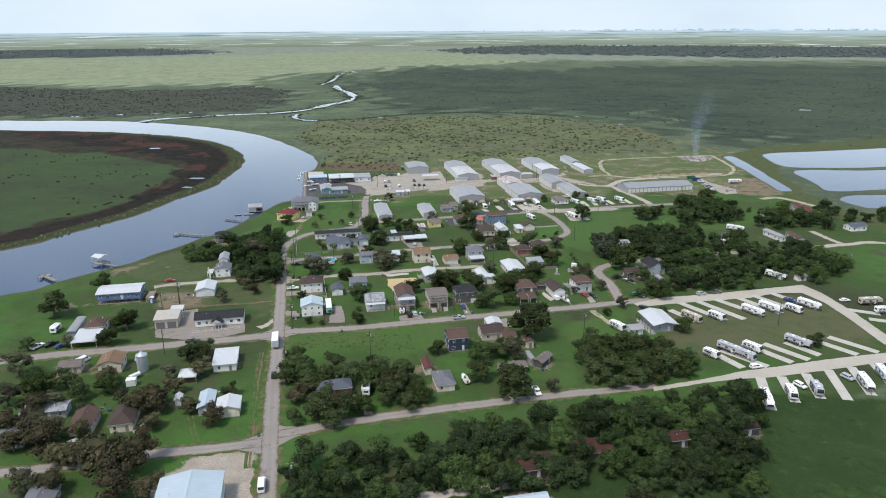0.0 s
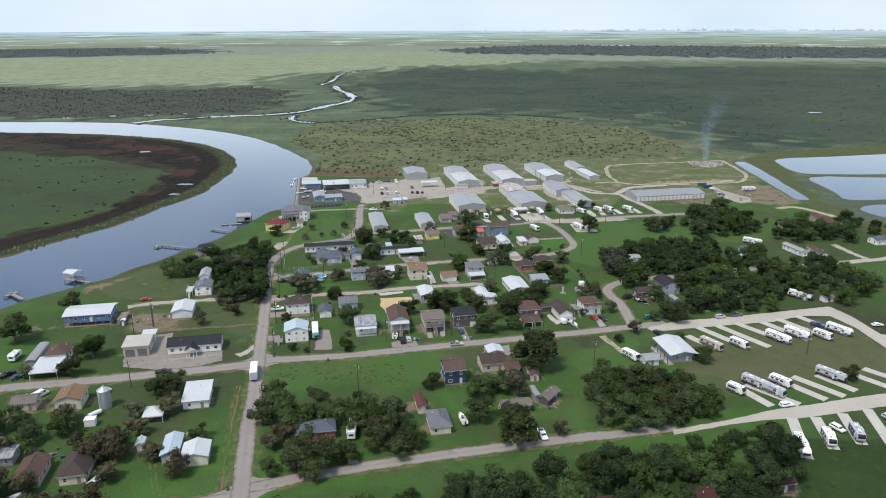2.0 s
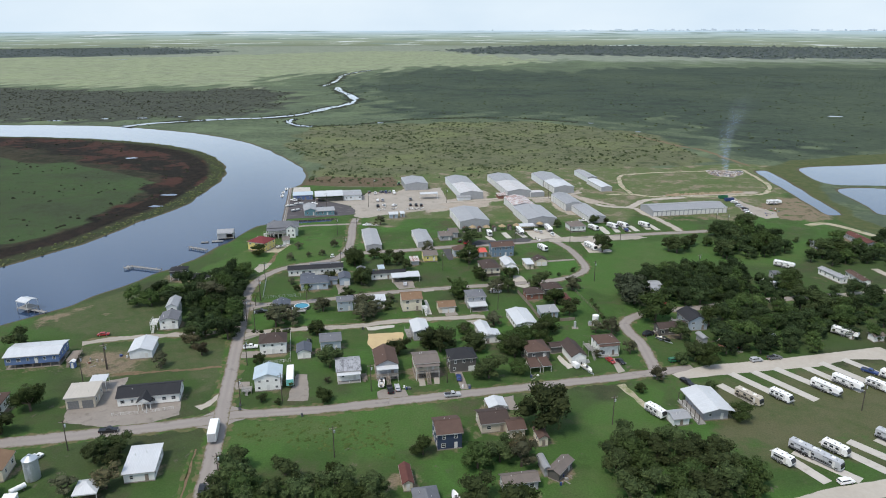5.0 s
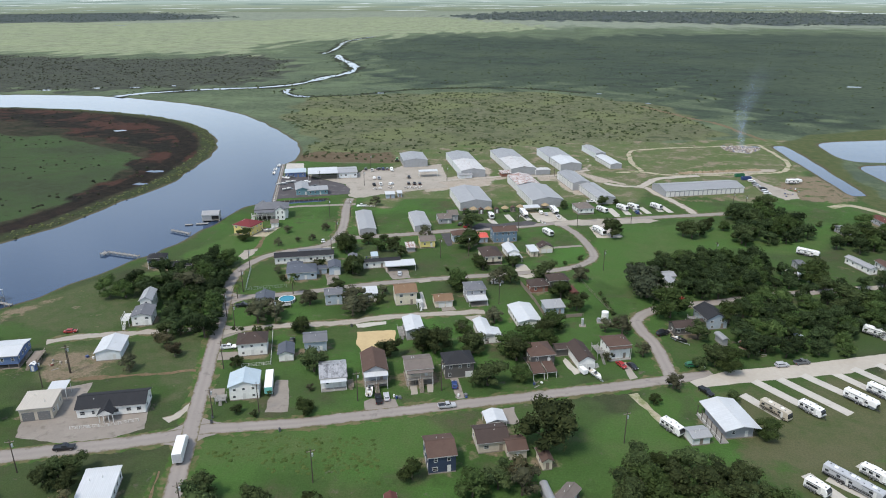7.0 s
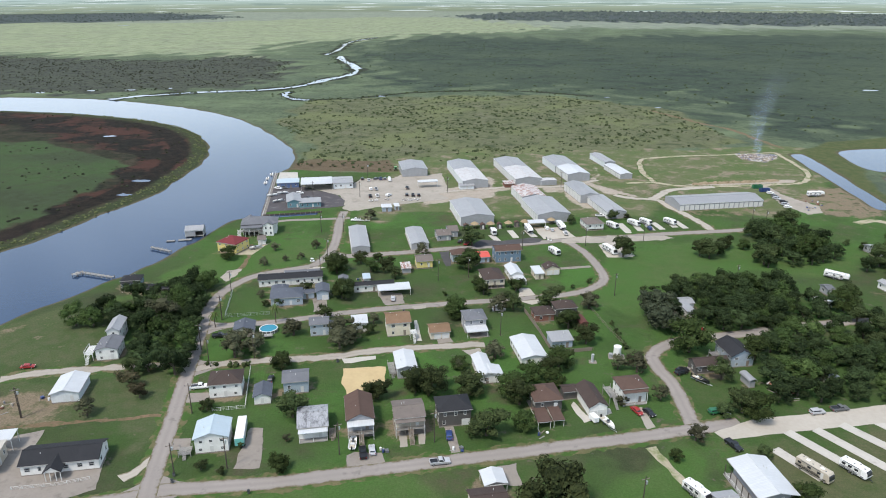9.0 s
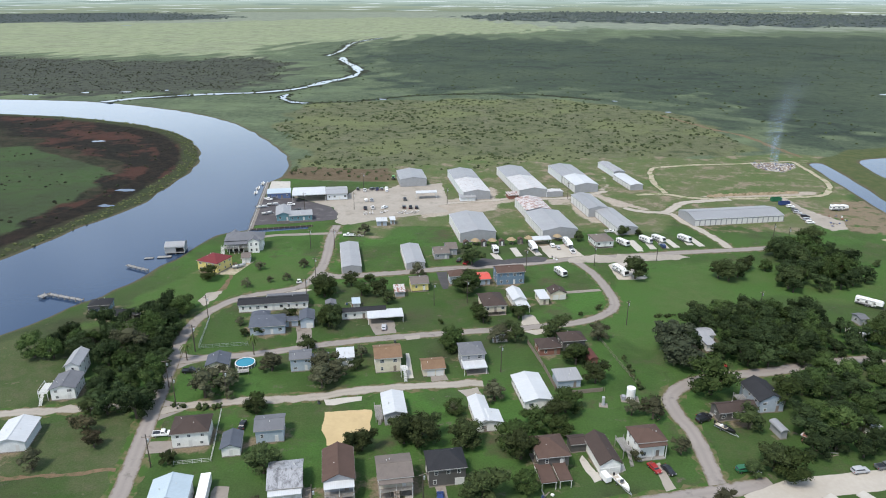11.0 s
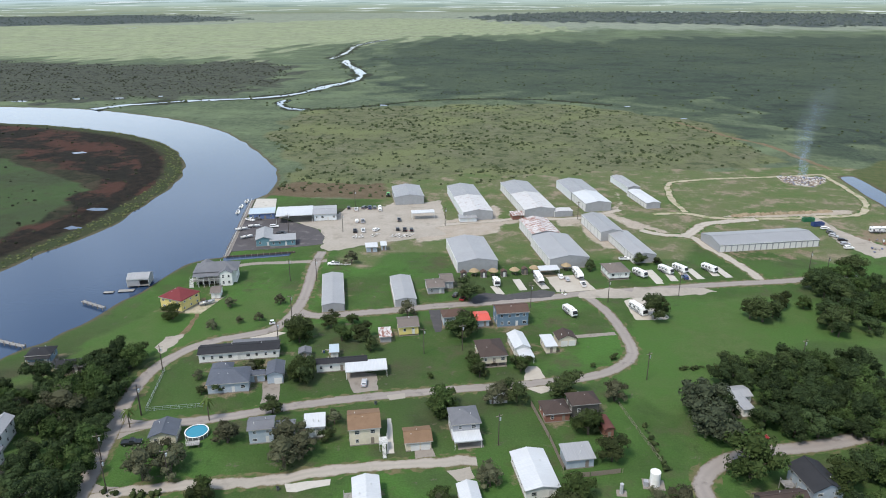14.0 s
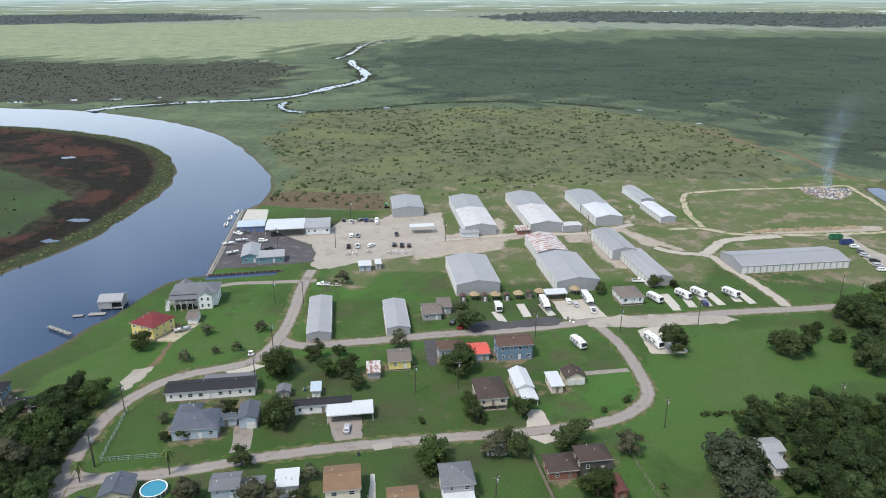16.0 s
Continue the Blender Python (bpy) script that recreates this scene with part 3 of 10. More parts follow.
ROAD_MAIN = [(-60.9, 146.3), (-63.9, 156.5), (-71.0, 179.3), (-79.9, 208.2), (-85.7, 229.2), (-93.0, 253.9), (-106.2, 297.4), (-115.5, 327.4), (-119.4, 340.2), (-125.3, 359.3), (-126.4, 366.3), (-127.2, 372.9), (-126.1, 383.0), (-121.9, 393.8), (-115.6, 400.6), (-104.7, 407.2), (-97.9, 412.6), (-95.1, 423.4), (-95.5, 438.3), (-98.0, 454.1), (-101.6, 470.5), (-103.9, 483.8), (-105.3, 497.0)]
STREET_A = [(-70.8, 180.6), (-51.9, 189.1), (-31.4, 197.1), (-2.4, 206.9), (16.7, 213.1), (38.2, 219.0), (52.4, 223.5)]
STREET_A_W = [(-71.6, 176.9), (-87.2, 171.9), (-103.5, 167.8), (-122.9, 160.9), (-134.0, 157.0), (-146.7, 153.4)]
STREET_B = [(-89.4, 255.7), (-63.1, 261.9), (-46.4, 267.4), (-23.3, 275.1), (-2.1, 281.9), (13.6, 287.3), (29.8, 292.5), (46.5, 298.4), (55.2, 301.5), (65.7, 305.4)]
STREET_B_W = [(-93.3, 252.8), (-111.9, 245.7), (-132.4, 239.1), (-152.3, 232.8), (-171.8, 227.1), (-189.5, 219.8), (-203.1, 213.9)]
STREET_LOOP = [(51.3, 296.8), (51.4, 305.4), (49.6, 325.4), (47.3, 332.6), (46.0, 338.4), (45.5, 342.5), (47.4, 346.4), (50.3, 350.5), (55.5, 355.1), (62.7, 358.5), (71.3, 361.7), (78.9, 363.9), (86.7, 366.7), (102.3, 373.8), (120.6, 379.0), (141.1, 384.5)]
STREET_C = [(-110.8, 314.7), (-99.4, 319.9), (-84.4, 324.1), (-65.8, 328.8), (-50.7, 335.1), (-34.6, 339.6), (-21.5, 342.9), (-13.1, 344.7)]
STREET_D = [(-117.4, 344.9), (-110.0, 348.3), (-101.5, 350.4), (-88.2, 355.6), (-74.9, 362.1), (-59.3, 368.4), (-38.2, 375.4), (-19.5, 381.1), (-6.7, 384.5), (2.9, 387.7), (16.0, 392.3), (24.5, 396.9), (31.8, 404.2), (35.4, 411.8), (34.9, 422.2), (30.6, 441.1), (25.4, 453.6), (21.5, 460.1)]
STREET_E = [(-95.1, 430.0), (-85.4, 426.2), (-71.8, 430.1), (-52.2, 436.8), (-36.3, 442.9), (-11.4, 450.1), (9.7, 458.3), (22.7, 463.8), (53.7, 472.7), (76.5, 480.0), (111.4, 489.7), (143.0, 500.2)]
STREET_E_E = [(181.4, 510.8), (193.3, 516.8), (202.6, 508.7), (212.6, 490.4)]
TRACK_HOUSE = [(-170.2, 300.3), (-161.6, 305.1), (-146.2, 309.6), (-130.5, 314.3), (-119.6, 316.8)]
TRACK_FIELD = [(84.2, 589.1), (80.5, 613.0), (81.7, 640.7), (84.3, 652.6), (87.9, 658.4), (104.2, 666.2), (124.8, 673.2), (153.9, 680.4), (178.2, 688.6), (193.0, 692.0), (194.5, 681.3), (196.1, 651.3), (195.0, 624.4), (182.3, 598.8), (161.8, 591.1), (142.5, 585.9), (121.4, 581.2), (107.7, 579.8), (95.7, 580.8), (82.1, 586.9), (65.2, 582.4)]
TRACK_ARC = [(76.3, 544.9), (82.9, 555.4), (89.4, 566.4), (101.9, 573.6), (121.1, 580.1)]
TRACK_ARC_B = [(54.7, 552.7), (64.5, 546.2), (78.8, 544.7), (84.7, 528.7), (90.5, 516.2), (95.0, 504.5), (98.0, 495.7), (98.8, 489.2)]
TRACK_RIVER = [(-201.7, 236.0), (-192.7, 243.9), (-178.9, 249.0)]
TRACK_SHEDS = [(-67.5, 538.2), (-49.2, 548.2), (-32.5, 554.9), (-22.0, 558.6), (-8.8, 565.3), (8.8, 565.5), (25.0, 570.6), (36.3, 579.3), (46.7, 589.0)]
DRIVE_WH = [(-99.1, 485.2), (-118.2, 480.2), (-132.5, 476.7), (-140.6, 471.7)]
DRIVE_RV = [(37.6, 289.8), (39.8, 284.3), (42.9, 277.8), (44.7, 274.1)]
TRACK_MARSH = [(127.8, 895.5), (148.0, 854.3), (166.1, 817.2), (184.3, 790.7), (195.8, 746.8), (204.8, 711.2)]
LANE_EAST = [(145.2, 385.9), (162.6, 391.2), (178.0, 396.4), (193.6, 401.6), (207.2, 406.8), (216.3, 405.6)]
LANE_EAST_B = [(183.7, 428.3), (187.2, 413.4), (191.3, 401.4)]
LANE_GREEN = [(16.3, 422.5), (30.8, 427.2)]
LANE_SOUTH = [(-36.1, 148.6), (-25.1, 153.9), (-13.4, 158.3), (-1.4, 161.8), (8.7, 165.2)]
Z_ROUGH = [(58.0, 206.0), (84.0, 214.0), (128.0, 226.0), (158.0, 252.0), (175.0, 300.0), (260.0, 330.0), (330.0, 200.0), (230.0, 40.0), (20.0, 40.0), (-62.0, 120.0), (-30.0, 152.0)]
POOLS = [(-620, 942, 26, 14), (-562, 969, 18, 12), (-518, 982, 18, 12), (-476, 1003, 14, 10), (-183, 966, 16, 12), (435, 1097, 28, 12), (-369, 690, 12, 8), (-259, 548, 16, 8), (-252, 514, 12, 7), (-1524, 2680, 60, 40), (-4394, 6016, 700, 120), (-4208, 8562, 400, 150), (90, 991, 7, 8), (139, 917, 8, 7)]
MEADOW_A = [(42.2, 450.2), (78.0, 461.5), (121.8, 470.7), (164.2, 469.7), (150.1, 438.1), (107.6, 427.1), (68.2, 404.6), (48.7, 384.6), (45.4, 358.4), (37.4, 371.4), (33.2, 395.4)]
MEADOW_B = [(-169.3, 362.9), (-162.1, 394.8), (-149.0, 421.5), (-138.9, 439.4), (-107.5, 442.2), (-94.4, 422.6), (-108.3, 397.7), (-133.7, 391.2), (-143.5, 375.3), (-151.0, 362.0)]
MEADOW_C = [(-89.0, 254.3), (-60.4, 263.6), (-30.1, 269.9), (-15.1, 259.8), (-42.4, 241.7), (-71.7, 234.2), (-85.3, 238.8)]
FADED_SLOPE = [(-199.0, 330.0), (-191.2, 345.8), (-181.7, 354.9), (-163.2, 339.4), (-149.1, 319.1), (-153.1, 308.0), (-178.8, 308.0)]
FADED_YARD = [(-171.3, 301.7), (-149.5, 298.6), (-132.7, 307.6), (-122.5, 318.4), (-110.6, 299.9), (-103.0, 280.0), (-104.0, 264.0), (-110.0, 274.0), (-121.0, 283.9), (-140.0, 279.4), (-156.3, 274.4)]
MEADOW_D = [(27.1, 275.0), (45.9, 283.9), (48.4, 261.2), (32.8, 239.9), (23.0, 221.6), (18.8, 234.0)]
DIRT_BLUE = [(-167.7, 285.5), (-164.7, 292.6), (-152.4, 296.2), (-139.6, 289.4), (-137.8, 280.9), (-146.8, 275.9), (-156.6, 274.9)]
DIRT_BANK = [(-201.1, 273.6), (-199.1, 282.4), (-188.7, 283.4), (-177.7, 279.1), (-182.3, 272.3), (-191.4, 268.4)]
DIRT_SHORE = [(-204.9, 320.6), (-198.1, 330.7), (-191.5, 339.0), (-188.2, 351.4), (-186.2, 343.5), (-192.0, 327.7), (-199.2, 317.0)]
DIRT_HALLS = [(21.7, 563.0), (32.3, 572.0), (37.8, 548.3), (43.8, 526.1), (35.6, 519.1), (26.6, 534.6)]
DIRT_BERM = [(104.2, 583.2), (130.5, 593.9), (161.6, 601.7), (180.5, 606.6), (176.5, 596.4), (151.1, 587.8), (106.0, 576.2)]
BERM = [(109.5, 585.0), (126.6, 590.5), (145.2, 595.3), (167.2, 601.6)]
DIRT_CARS = [(183.5, 581.2), (205.1, 592.3), (213.3, 566.4), (206.0, 532.4), (187.2, 515.2), (171.3, 520.5), (160.4, 533.3), (161.9, 557.4)]
RUTS = [(-106.5, 200.0), (-102.1, 191.3), (-96.7, 181.7), (-91.4, 173.5)]
BINS = [(-88.7, 258.7), (-89.5, 261.3), (-67.3, 257.2), (13.3, 267.5), (-74.8, 179.7), (-47.0, 367.7), (-62.6, 325.4)]
PATH_RED = [(-137.7, 436.5), (-133.7, 423.9), (-130.9, 412.3), (-130.2, 401.7), (-130.8, 395.3)]
PATCH_BEND = [(-134.6, 393.2), (-134.8, 401.0), (-129.2, 404.5), (-128.8, 399.3), (-130.0, 389.1)]
HEDGE = [(50.3, 402.8), (51.6, 403.1), (53.0, 403.4), (54.4, 403.7), (55.7, 404.1), (57.1, 404.4), (58.5, 404.7), (59.8, 405.0), (61.2, 405.3), (62.6, 405.6), (64.0, 405.9), (65.3, 406.3), (66.7, 406.6), (-106.4, 317.9), (-104.6, 317.6), (-103.0, 317.8), (-98.2, 317.7), (-96.3, 318.0), (-93.7, 318.8), (-92.3, 319.3), (34.1, 367.1), (34.7, 364.1), (35.2, 361.2), (35.7, 358.4), (36.2, 355.7), (36.7, 353.0), (37.2, 350.3), (37.6, 347.8)]

def smooth_line(pts, step=2.5, closed=False):
    """A rounded line through the given points, in even steps."""
    p = [np.array(q, float) for q in pts]
    n, made = len(p), []
    for i in range(n if closed else n - 1):
        if closed:
            a, b, c, d = p[i - 1], p[i], p[(i + 1) % n], p[(i + 2) % n]
        else:
            b, c = p[i], p[i + 1]
            a = p[i - 1] if i else 2 * b - c
            d = p[i + 2] if i + 2 < n else 2 * c - b
        k = max(1, int(np.linalg.norm(c - b) / step))
        for j in range(k):
            t = j / k
            made.append(0.5 * (2 * b + (c - a) * t + (2 * a - 5 * b + 4 * c - d) * t * t + (3 * b - a - 3 * c + d) * t ** 3))
    if not closed:
        made.append(p[-1])
    return np.array(made)


def signed(px, py, poly):
    """Distance to an outline: positive outside, negative inside."""
    poly = np.asarray(poly, float)
    best = np.full(px.shape, 1e12)
    inside = np.zeros(px.shape, bool)
    for (x1, y1), (x2, y2) in zip(poly, np.roll(poly, -1, 0)):
        dx, dy = x2 - x1, y2 - y1
        ll = dx * dx + dy * dy + 1e-9
        t = np.clip(((px - x1) * dx + (py - y1) * dy) / ll, 0, 1)
        best = np.minimum(best, (px - x1 - t * dx) ** 2 + (py - y1 - t * dy) ** 2)
        if abs(dy) > 1e-9:
            cross = ((y1 > py) != (y2 > py)) & (px < dx * (py - y1) / dy + x1)
            inside ^= cross
    best = np.sqrt(best)
    return np.where(inside, -best, best)


def mesh_of(name, verts, faces, mat):
    me = bpy.data.meshes.new(name)
    me.from_pydata([tuple(map(float, v)) for v in verts], [], [tuple(f) for f in faces])
    if mat:
        me.materials.append(mat)
    return me


# ---- ground: one sheet out to the horizon ----
def lines_of(lo, hi, step, far_lo, far_hi):
    mid = list(np.arange(lo, hi + 0.1, step))
    up, v, s = [], hi, step
    while v < far_hi:
        s *= 1.12
        v += s
        up.append(min(v, far_hi))
    down, v, s = [], lo, step
    while v > far_lo:
        s *= 1.12
        v -= s
        down.append(max(v, far_lo))
    return np.array(down[::-1] + mid + up)


gx = lines_of(-740, 400, 3.6, -4900, 4900)
gy = lines_of(90, 960, 3.4, -900, 5000)
GX, GY = np.meshgrid(gx, gy)
river = list(smooth_line(RIVER_NORTH, 12)) + [np.array(p) for p in RIVER_TOWN] + list(smooth_line(RIVER_SPIT, 12))[::-1]
wob = 0.7 * np.sin(GX * 0.23 + 1.3 * np.sin(GY * 0.13)) + 0.6 * np.sin(GY * 0.19 + 1.7 * np.sin(GX * 0.07)) + 1.0 * np.sin(GX * 0.045 + GY * 0.06)
d_river = signed(GX, GY, river)
near_wall = np.exp(-((GX + 163) / 25) ** 2 - ((GY - 530) / 62) ** 2)
wet = d_river + wob * (1 - np.clip(near_wall * 2, 0, 1))
for pond in (POND_A, POND_B, POND_C, CHANNEL):
    wet = np.minimum(wet, signed(GX, GY, smooth_line(pond, 6, True)) + 0.4 * wob)
GZ = np.clip(-0.5 + wet * 0.14, -2.6, 0.0)


def zone(poly, soft=6.0, warp=6.0):
    d = signed(GX, GY, poly)
    d = d + warp * (np.sin(GX * 0.07 + 2 * np.sin(GY * 0.05)) + 0.6 * np.sin(GY * 0.13 + GX * 0.09))
    return np.clip(0.5 - d / (2 * soft), 0, 1)


spit = np.clip(0.5 - signed(GX, GY, RIVER_SPIT + [(-1700, 300)]) / 8, 0, 1)
zones = dict(
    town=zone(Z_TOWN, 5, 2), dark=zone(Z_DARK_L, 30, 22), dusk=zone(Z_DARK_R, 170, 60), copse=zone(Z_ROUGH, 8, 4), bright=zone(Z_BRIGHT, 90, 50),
    scrub=zone(Z_SCRUB, 14, 6), brown=zone(Z_SPITBROWN, 9, 5), russet=zone(Z_BROWN, 6, 2),
    burnt=zone(Z_SPITBROWN_B, 8, 4), spit=spit, lush=zone(Z_SPITGREEN, 12, 6), char=np.clip(1.2 - np.abs(d_river - 23) / 11, 0, 1) * spit * np.clip((GX + 470) / 90, 0, 1),
    dirt=np.maximum.reduce([zone(p, 3.0, 0.8) for p in (DIRT_WEST, DIRT_MID, DIRT_EAST, DIRT_SOUTH, DEBRIS, DIRT_HALLS, DIRT_BERM)]),
    drab=zone(DIRT_RVMID, 15, 4), meadow=np.maximum.reduce([zone(p, 9, 4) for p in (MEADOW_A, MEADOW_B, MEADOW_C, MEADOW_D)]),
    bank=np.clip(1 - np.abs(wet) / 4.0, 0, 1),
    fringe=np.clip(1.35 - np.abs(d_river) / 15, 0, 1) * spit,
    dry=zone(Z_DRY, 9, 5), faded=np.maximum(zone(FADED_SLOPE, 6, 2), zone(FADED_YARD, 4, 1)),
    levee=zone(Z_LEVEE, 6, 2),
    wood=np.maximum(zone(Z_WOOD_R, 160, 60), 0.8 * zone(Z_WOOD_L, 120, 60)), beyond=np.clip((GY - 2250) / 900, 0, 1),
)
ny, nx = GX.shape
verts = np.stack([GX.ravel(), GY.ravel(), GZ.ravel()], 1)
idx = np.arange(ny * nx).reshape(ny, nx)
faces = np.stack([idx[:-1, :-1].ravel(), idx[:-1, 1:].ravel(), idx[1:, 1:].ravel(), idx[1:, :-1].ravel()], 1)
gm = bpy.data.meshes.new("ground")
gm.from_pydata(verts.tolist(), [], faces.tolist())
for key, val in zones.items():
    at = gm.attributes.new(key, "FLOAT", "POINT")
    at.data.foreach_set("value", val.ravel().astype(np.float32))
gm.polygons.foreach_set("use_smooth", [True] * len(gm.polygons))
m, nt, bs = nodes_of("land")


def attr(nt, key):
    n = nt.nodes.new("ShaderNodeAttribute")
    n.attribute_name = key
    return n.outputs["Fac"]


def edge(nt, key, scale=0.35, amount=0.5, stretch=None):
    """A zone's mask with its border broken up by tufts."""
    n = grain(nt, scale, 0.0, 1.0, detail=7, coord="World", stretch=stretch, rough=0.68)
    ad = nt.nodes.new("ShaderNodeMath")
    ad.operation = "MULTIPLY_ADD"
    ad.inputs[1].default_value, ad.inputs[2].default_value = amount * 2, -amount
    nt.links.new(n, ad.inputs[0])
    sm = nt.nodes.new("ShaderNodeMath")
    sm.operation = "ADD"
    nt.links.new(attr(nt, key), sm.inputs[0])
    nt.links.new(ad.outputs["Value"], sm.inputs[1])
    mr = nt.nodes.new("ShaderNodeMapRange")
    mr.inputs["From Min"].default_value, mr.inputs["From Max"].default_value = 0.38, 0.62
    nt.links.new(sm.outputs["Value"], mr.inputs["Value"])
    return mr.outputs["Result"]


tuft, patch, field, wide = (grain(nt, s, lo, hi, detail=7, coord="World", rough=0.7) for s, lo, hi in ((1.3, 0.3, 0.7), (0.16, 0.38, 0.62), (0.035, 0.4, 0.6), (0.006, 0.4, 0.6)))
thick = grain(nt, 0.075, 0.50, 0.60, detail=7, coord="World", rough=0.72)
streaks = grain(nt, 0.010, 0.44, 0.58, detail=7, coord="World", stretch=(1, 1.7, 1), rough=0.7)
# The far greens carry extra blue in place of distance haze.
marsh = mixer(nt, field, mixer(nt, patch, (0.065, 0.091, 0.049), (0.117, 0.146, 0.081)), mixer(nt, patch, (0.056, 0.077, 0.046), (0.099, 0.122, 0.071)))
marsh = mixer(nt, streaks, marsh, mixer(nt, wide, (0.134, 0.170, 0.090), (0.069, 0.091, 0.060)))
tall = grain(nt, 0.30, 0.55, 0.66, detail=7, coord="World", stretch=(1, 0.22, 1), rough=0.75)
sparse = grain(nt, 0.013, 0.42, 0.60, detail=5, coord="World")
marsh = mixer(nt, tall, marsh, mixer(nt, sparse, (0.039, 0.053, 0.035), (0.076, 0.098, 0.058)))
# Dark brush vegetation, with some cloud shade painted into its colour.
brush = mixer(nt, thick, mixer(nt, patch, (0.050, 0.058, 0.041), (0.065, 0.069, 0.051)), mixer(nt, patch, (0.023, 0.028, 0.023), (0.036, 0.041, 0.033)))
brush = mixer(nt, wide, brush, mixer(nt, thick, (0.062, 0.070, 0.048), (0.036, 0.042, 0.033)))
# Sunlight through a cloud gap, put into the grass colour.
sunlit_paint = mixer(nt, field, mixer(nt, patch, (0.201, 0.229, 0.135), (0.249, 0.271, 0.171)), mixer(nt, patch, (0.239, 0.244, 0.169), (0.167, 0.197, 0.116)))
sunlit_paint = mixer(nt, mixer(nt, 0.5, sparse, wide), sunlit_paint, mixer(nt, field, (0.278, 0.313, 0.180), (0.217, 0.263, 0.137)))
sunlit_paint = mixer(nt, grain(nt, 0.05, 0.48, 0.66, detail=9, coord="World", stretch=(1, 0.3, 1), rough=0.8), sunlit_paint, (0.129, 0.153, 0.093))
scrubby = mixer(nt, patch, mixer(nt, tuft, (0.088, 0.104, 0.050), (0.122, 0.130, 0.070)), mixer(nt, field, (0.138, 0.134, 0.084), (0.098, 0.112, 0.054)))
scrubby = mixer(nt, thick, scrubby, mixer(nt, patch, (0.052, 0.066, 0.030), (0.080, 0.094, 0.044)))
scrubby = mixer(nt, grain(nt, 0.014, 0.48, 0.62, detail=6, coord="World"), scrubby, mixer(nt, tuft, (0.150, 0.158, 0.076), (0.104, 0.126, 0.052)))
scrubby = mixer(nt, grain(nt, 0.09, 0.54, 0.64, detail=9, coord="World", stretch=(1, 0.6, 1), rough=0.78), scrubby, mixer(nt, tuft, (0.034, 0.044, 0.022), (0.056, 0.068, 0.032)))
lawn = mixer(nt, patch, mixer(nt, tuft, (0.037, 0.074, 0.020), (0.054, 0.098, 0.027)), mixer(nt, field, (0.042, 0.082, 0.020), (0.069, 0.091, 0.033)))
lawn = mixer(nt, grain(nt, 0.020, 0.44, 0.58, detail=6, coord="World"), lawn, mixer(nt, tuft, (0.050, 0.121, 0.024), (0.069, 0.135, 0.033)))
lawn = mixer(nt, grain(nt, 0.05, 0.52, 0.68, detail=7, coord="World", rough=0.7), lawn, mixer(nt, tuft, (0.094, 0.080, 0.049), (0.061, 0.067, 0.034)))
lawn = mixer(nt, grain(nt, 0.11, 0.56, 0.74, detail=7, coord="World", rough=0.7), lawn, mixer(nt, tuft, (0.029, 0.055, 0.016), (0.040, 0.069, 0.023)))
lawn = mixer(nt, grain(nt, 0.010, 0.50, 0.62, detail=5, coord="World"), lawn, mixer(nt, patch, (0.060, 0.063, 0.033), (0.040, 0.056, 0.024)))
lawn = mixer(nt, grain(nt, 0.16, 0.60, 0.70, detail=7, coord="World", rough=0.75), lawn, mixer(nt, tuft, (0.153, 0.119, 0.101), (0.097, 0.081, 0.062)))
rust = mixer(nt, patch, (0.062, 0.029, 0.022), mixer(nt, tuft, (0.035, 0.022, 0.014), (0.073, 0.036, 0.025)))
# Dark green marsh with cloud shade painted into the colour.
shaded_marsh = mixer(nt, patch, (0.036, 0.053, 0.035), (0.060, 0.081, 0.052))
shaded_marsh = mixer(nt, grain(nt, 0.018, 0.46, 0.58, detail=9, coord="World", rough=0.78), shaded_marsh, mixer(nt, thick, (0.028, 0.040, 0.029), (0.043, 0.058, 0.041)))
shaded_marsh = mixer(nt, grain(nt, 0.003, 0.45, 0.60, detail=4, coord="World"), shaded_marsh, mixer(nt, thick, (0.062, 0.083, 0.049), (0.038, 0.052, 0.035)))
shaded_marsh = mixer(nt, tall, shaded_marsh, (0.022, 0.033, 0.025))
# Grass paled towards the horizon: distance haze painted into the base colour.
hazed_far_grass = mixer(nt, sparse, mixer(nt, field, (0.178, 0.207, 0.149), (0.232, 0.254, 0.185)), mixer(nt, field, (0.146, 0.175, 0.128), (0.200, 0.223, 0.161)))
col = mixer(nt, edge(nt, "beyond", 0.008, 0.6, (1, 0.28, 1)), marsh, hazed_far_grass)
col = mixer(nt, edge(nt, "dusk", 0.012, 0.6, (1, 0.28, 1)), col, shaded_marsh)
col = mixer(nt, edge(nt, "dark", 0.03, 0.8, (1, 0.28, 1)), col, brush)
col = mixer(nt, edge(nt, "bright", 0.016, 0.8, (1, 0.28, 1)), col, sunlit_paint)
# Ground under the far woods, also tinted bluish as painted haze.
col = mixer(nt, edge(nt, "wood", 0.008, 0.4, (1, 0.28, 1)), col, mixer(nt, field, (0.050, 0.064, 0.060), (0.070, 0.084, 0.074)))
col = mixer(nt, edge(nt, "scrub", 0.03, 0.7), col, scrubby)
col = mixer(nt, edge(nt, "spit", 0.1, 0.2), col, mixer(nt, field, mixer(nt, patch, (0.014, 0.016, 0.010), (0.034, 0.036, 0.020)), mixer(nt, thick, (0.050, 0.042, 0.026), (0.020, 0.022, 0.013))))
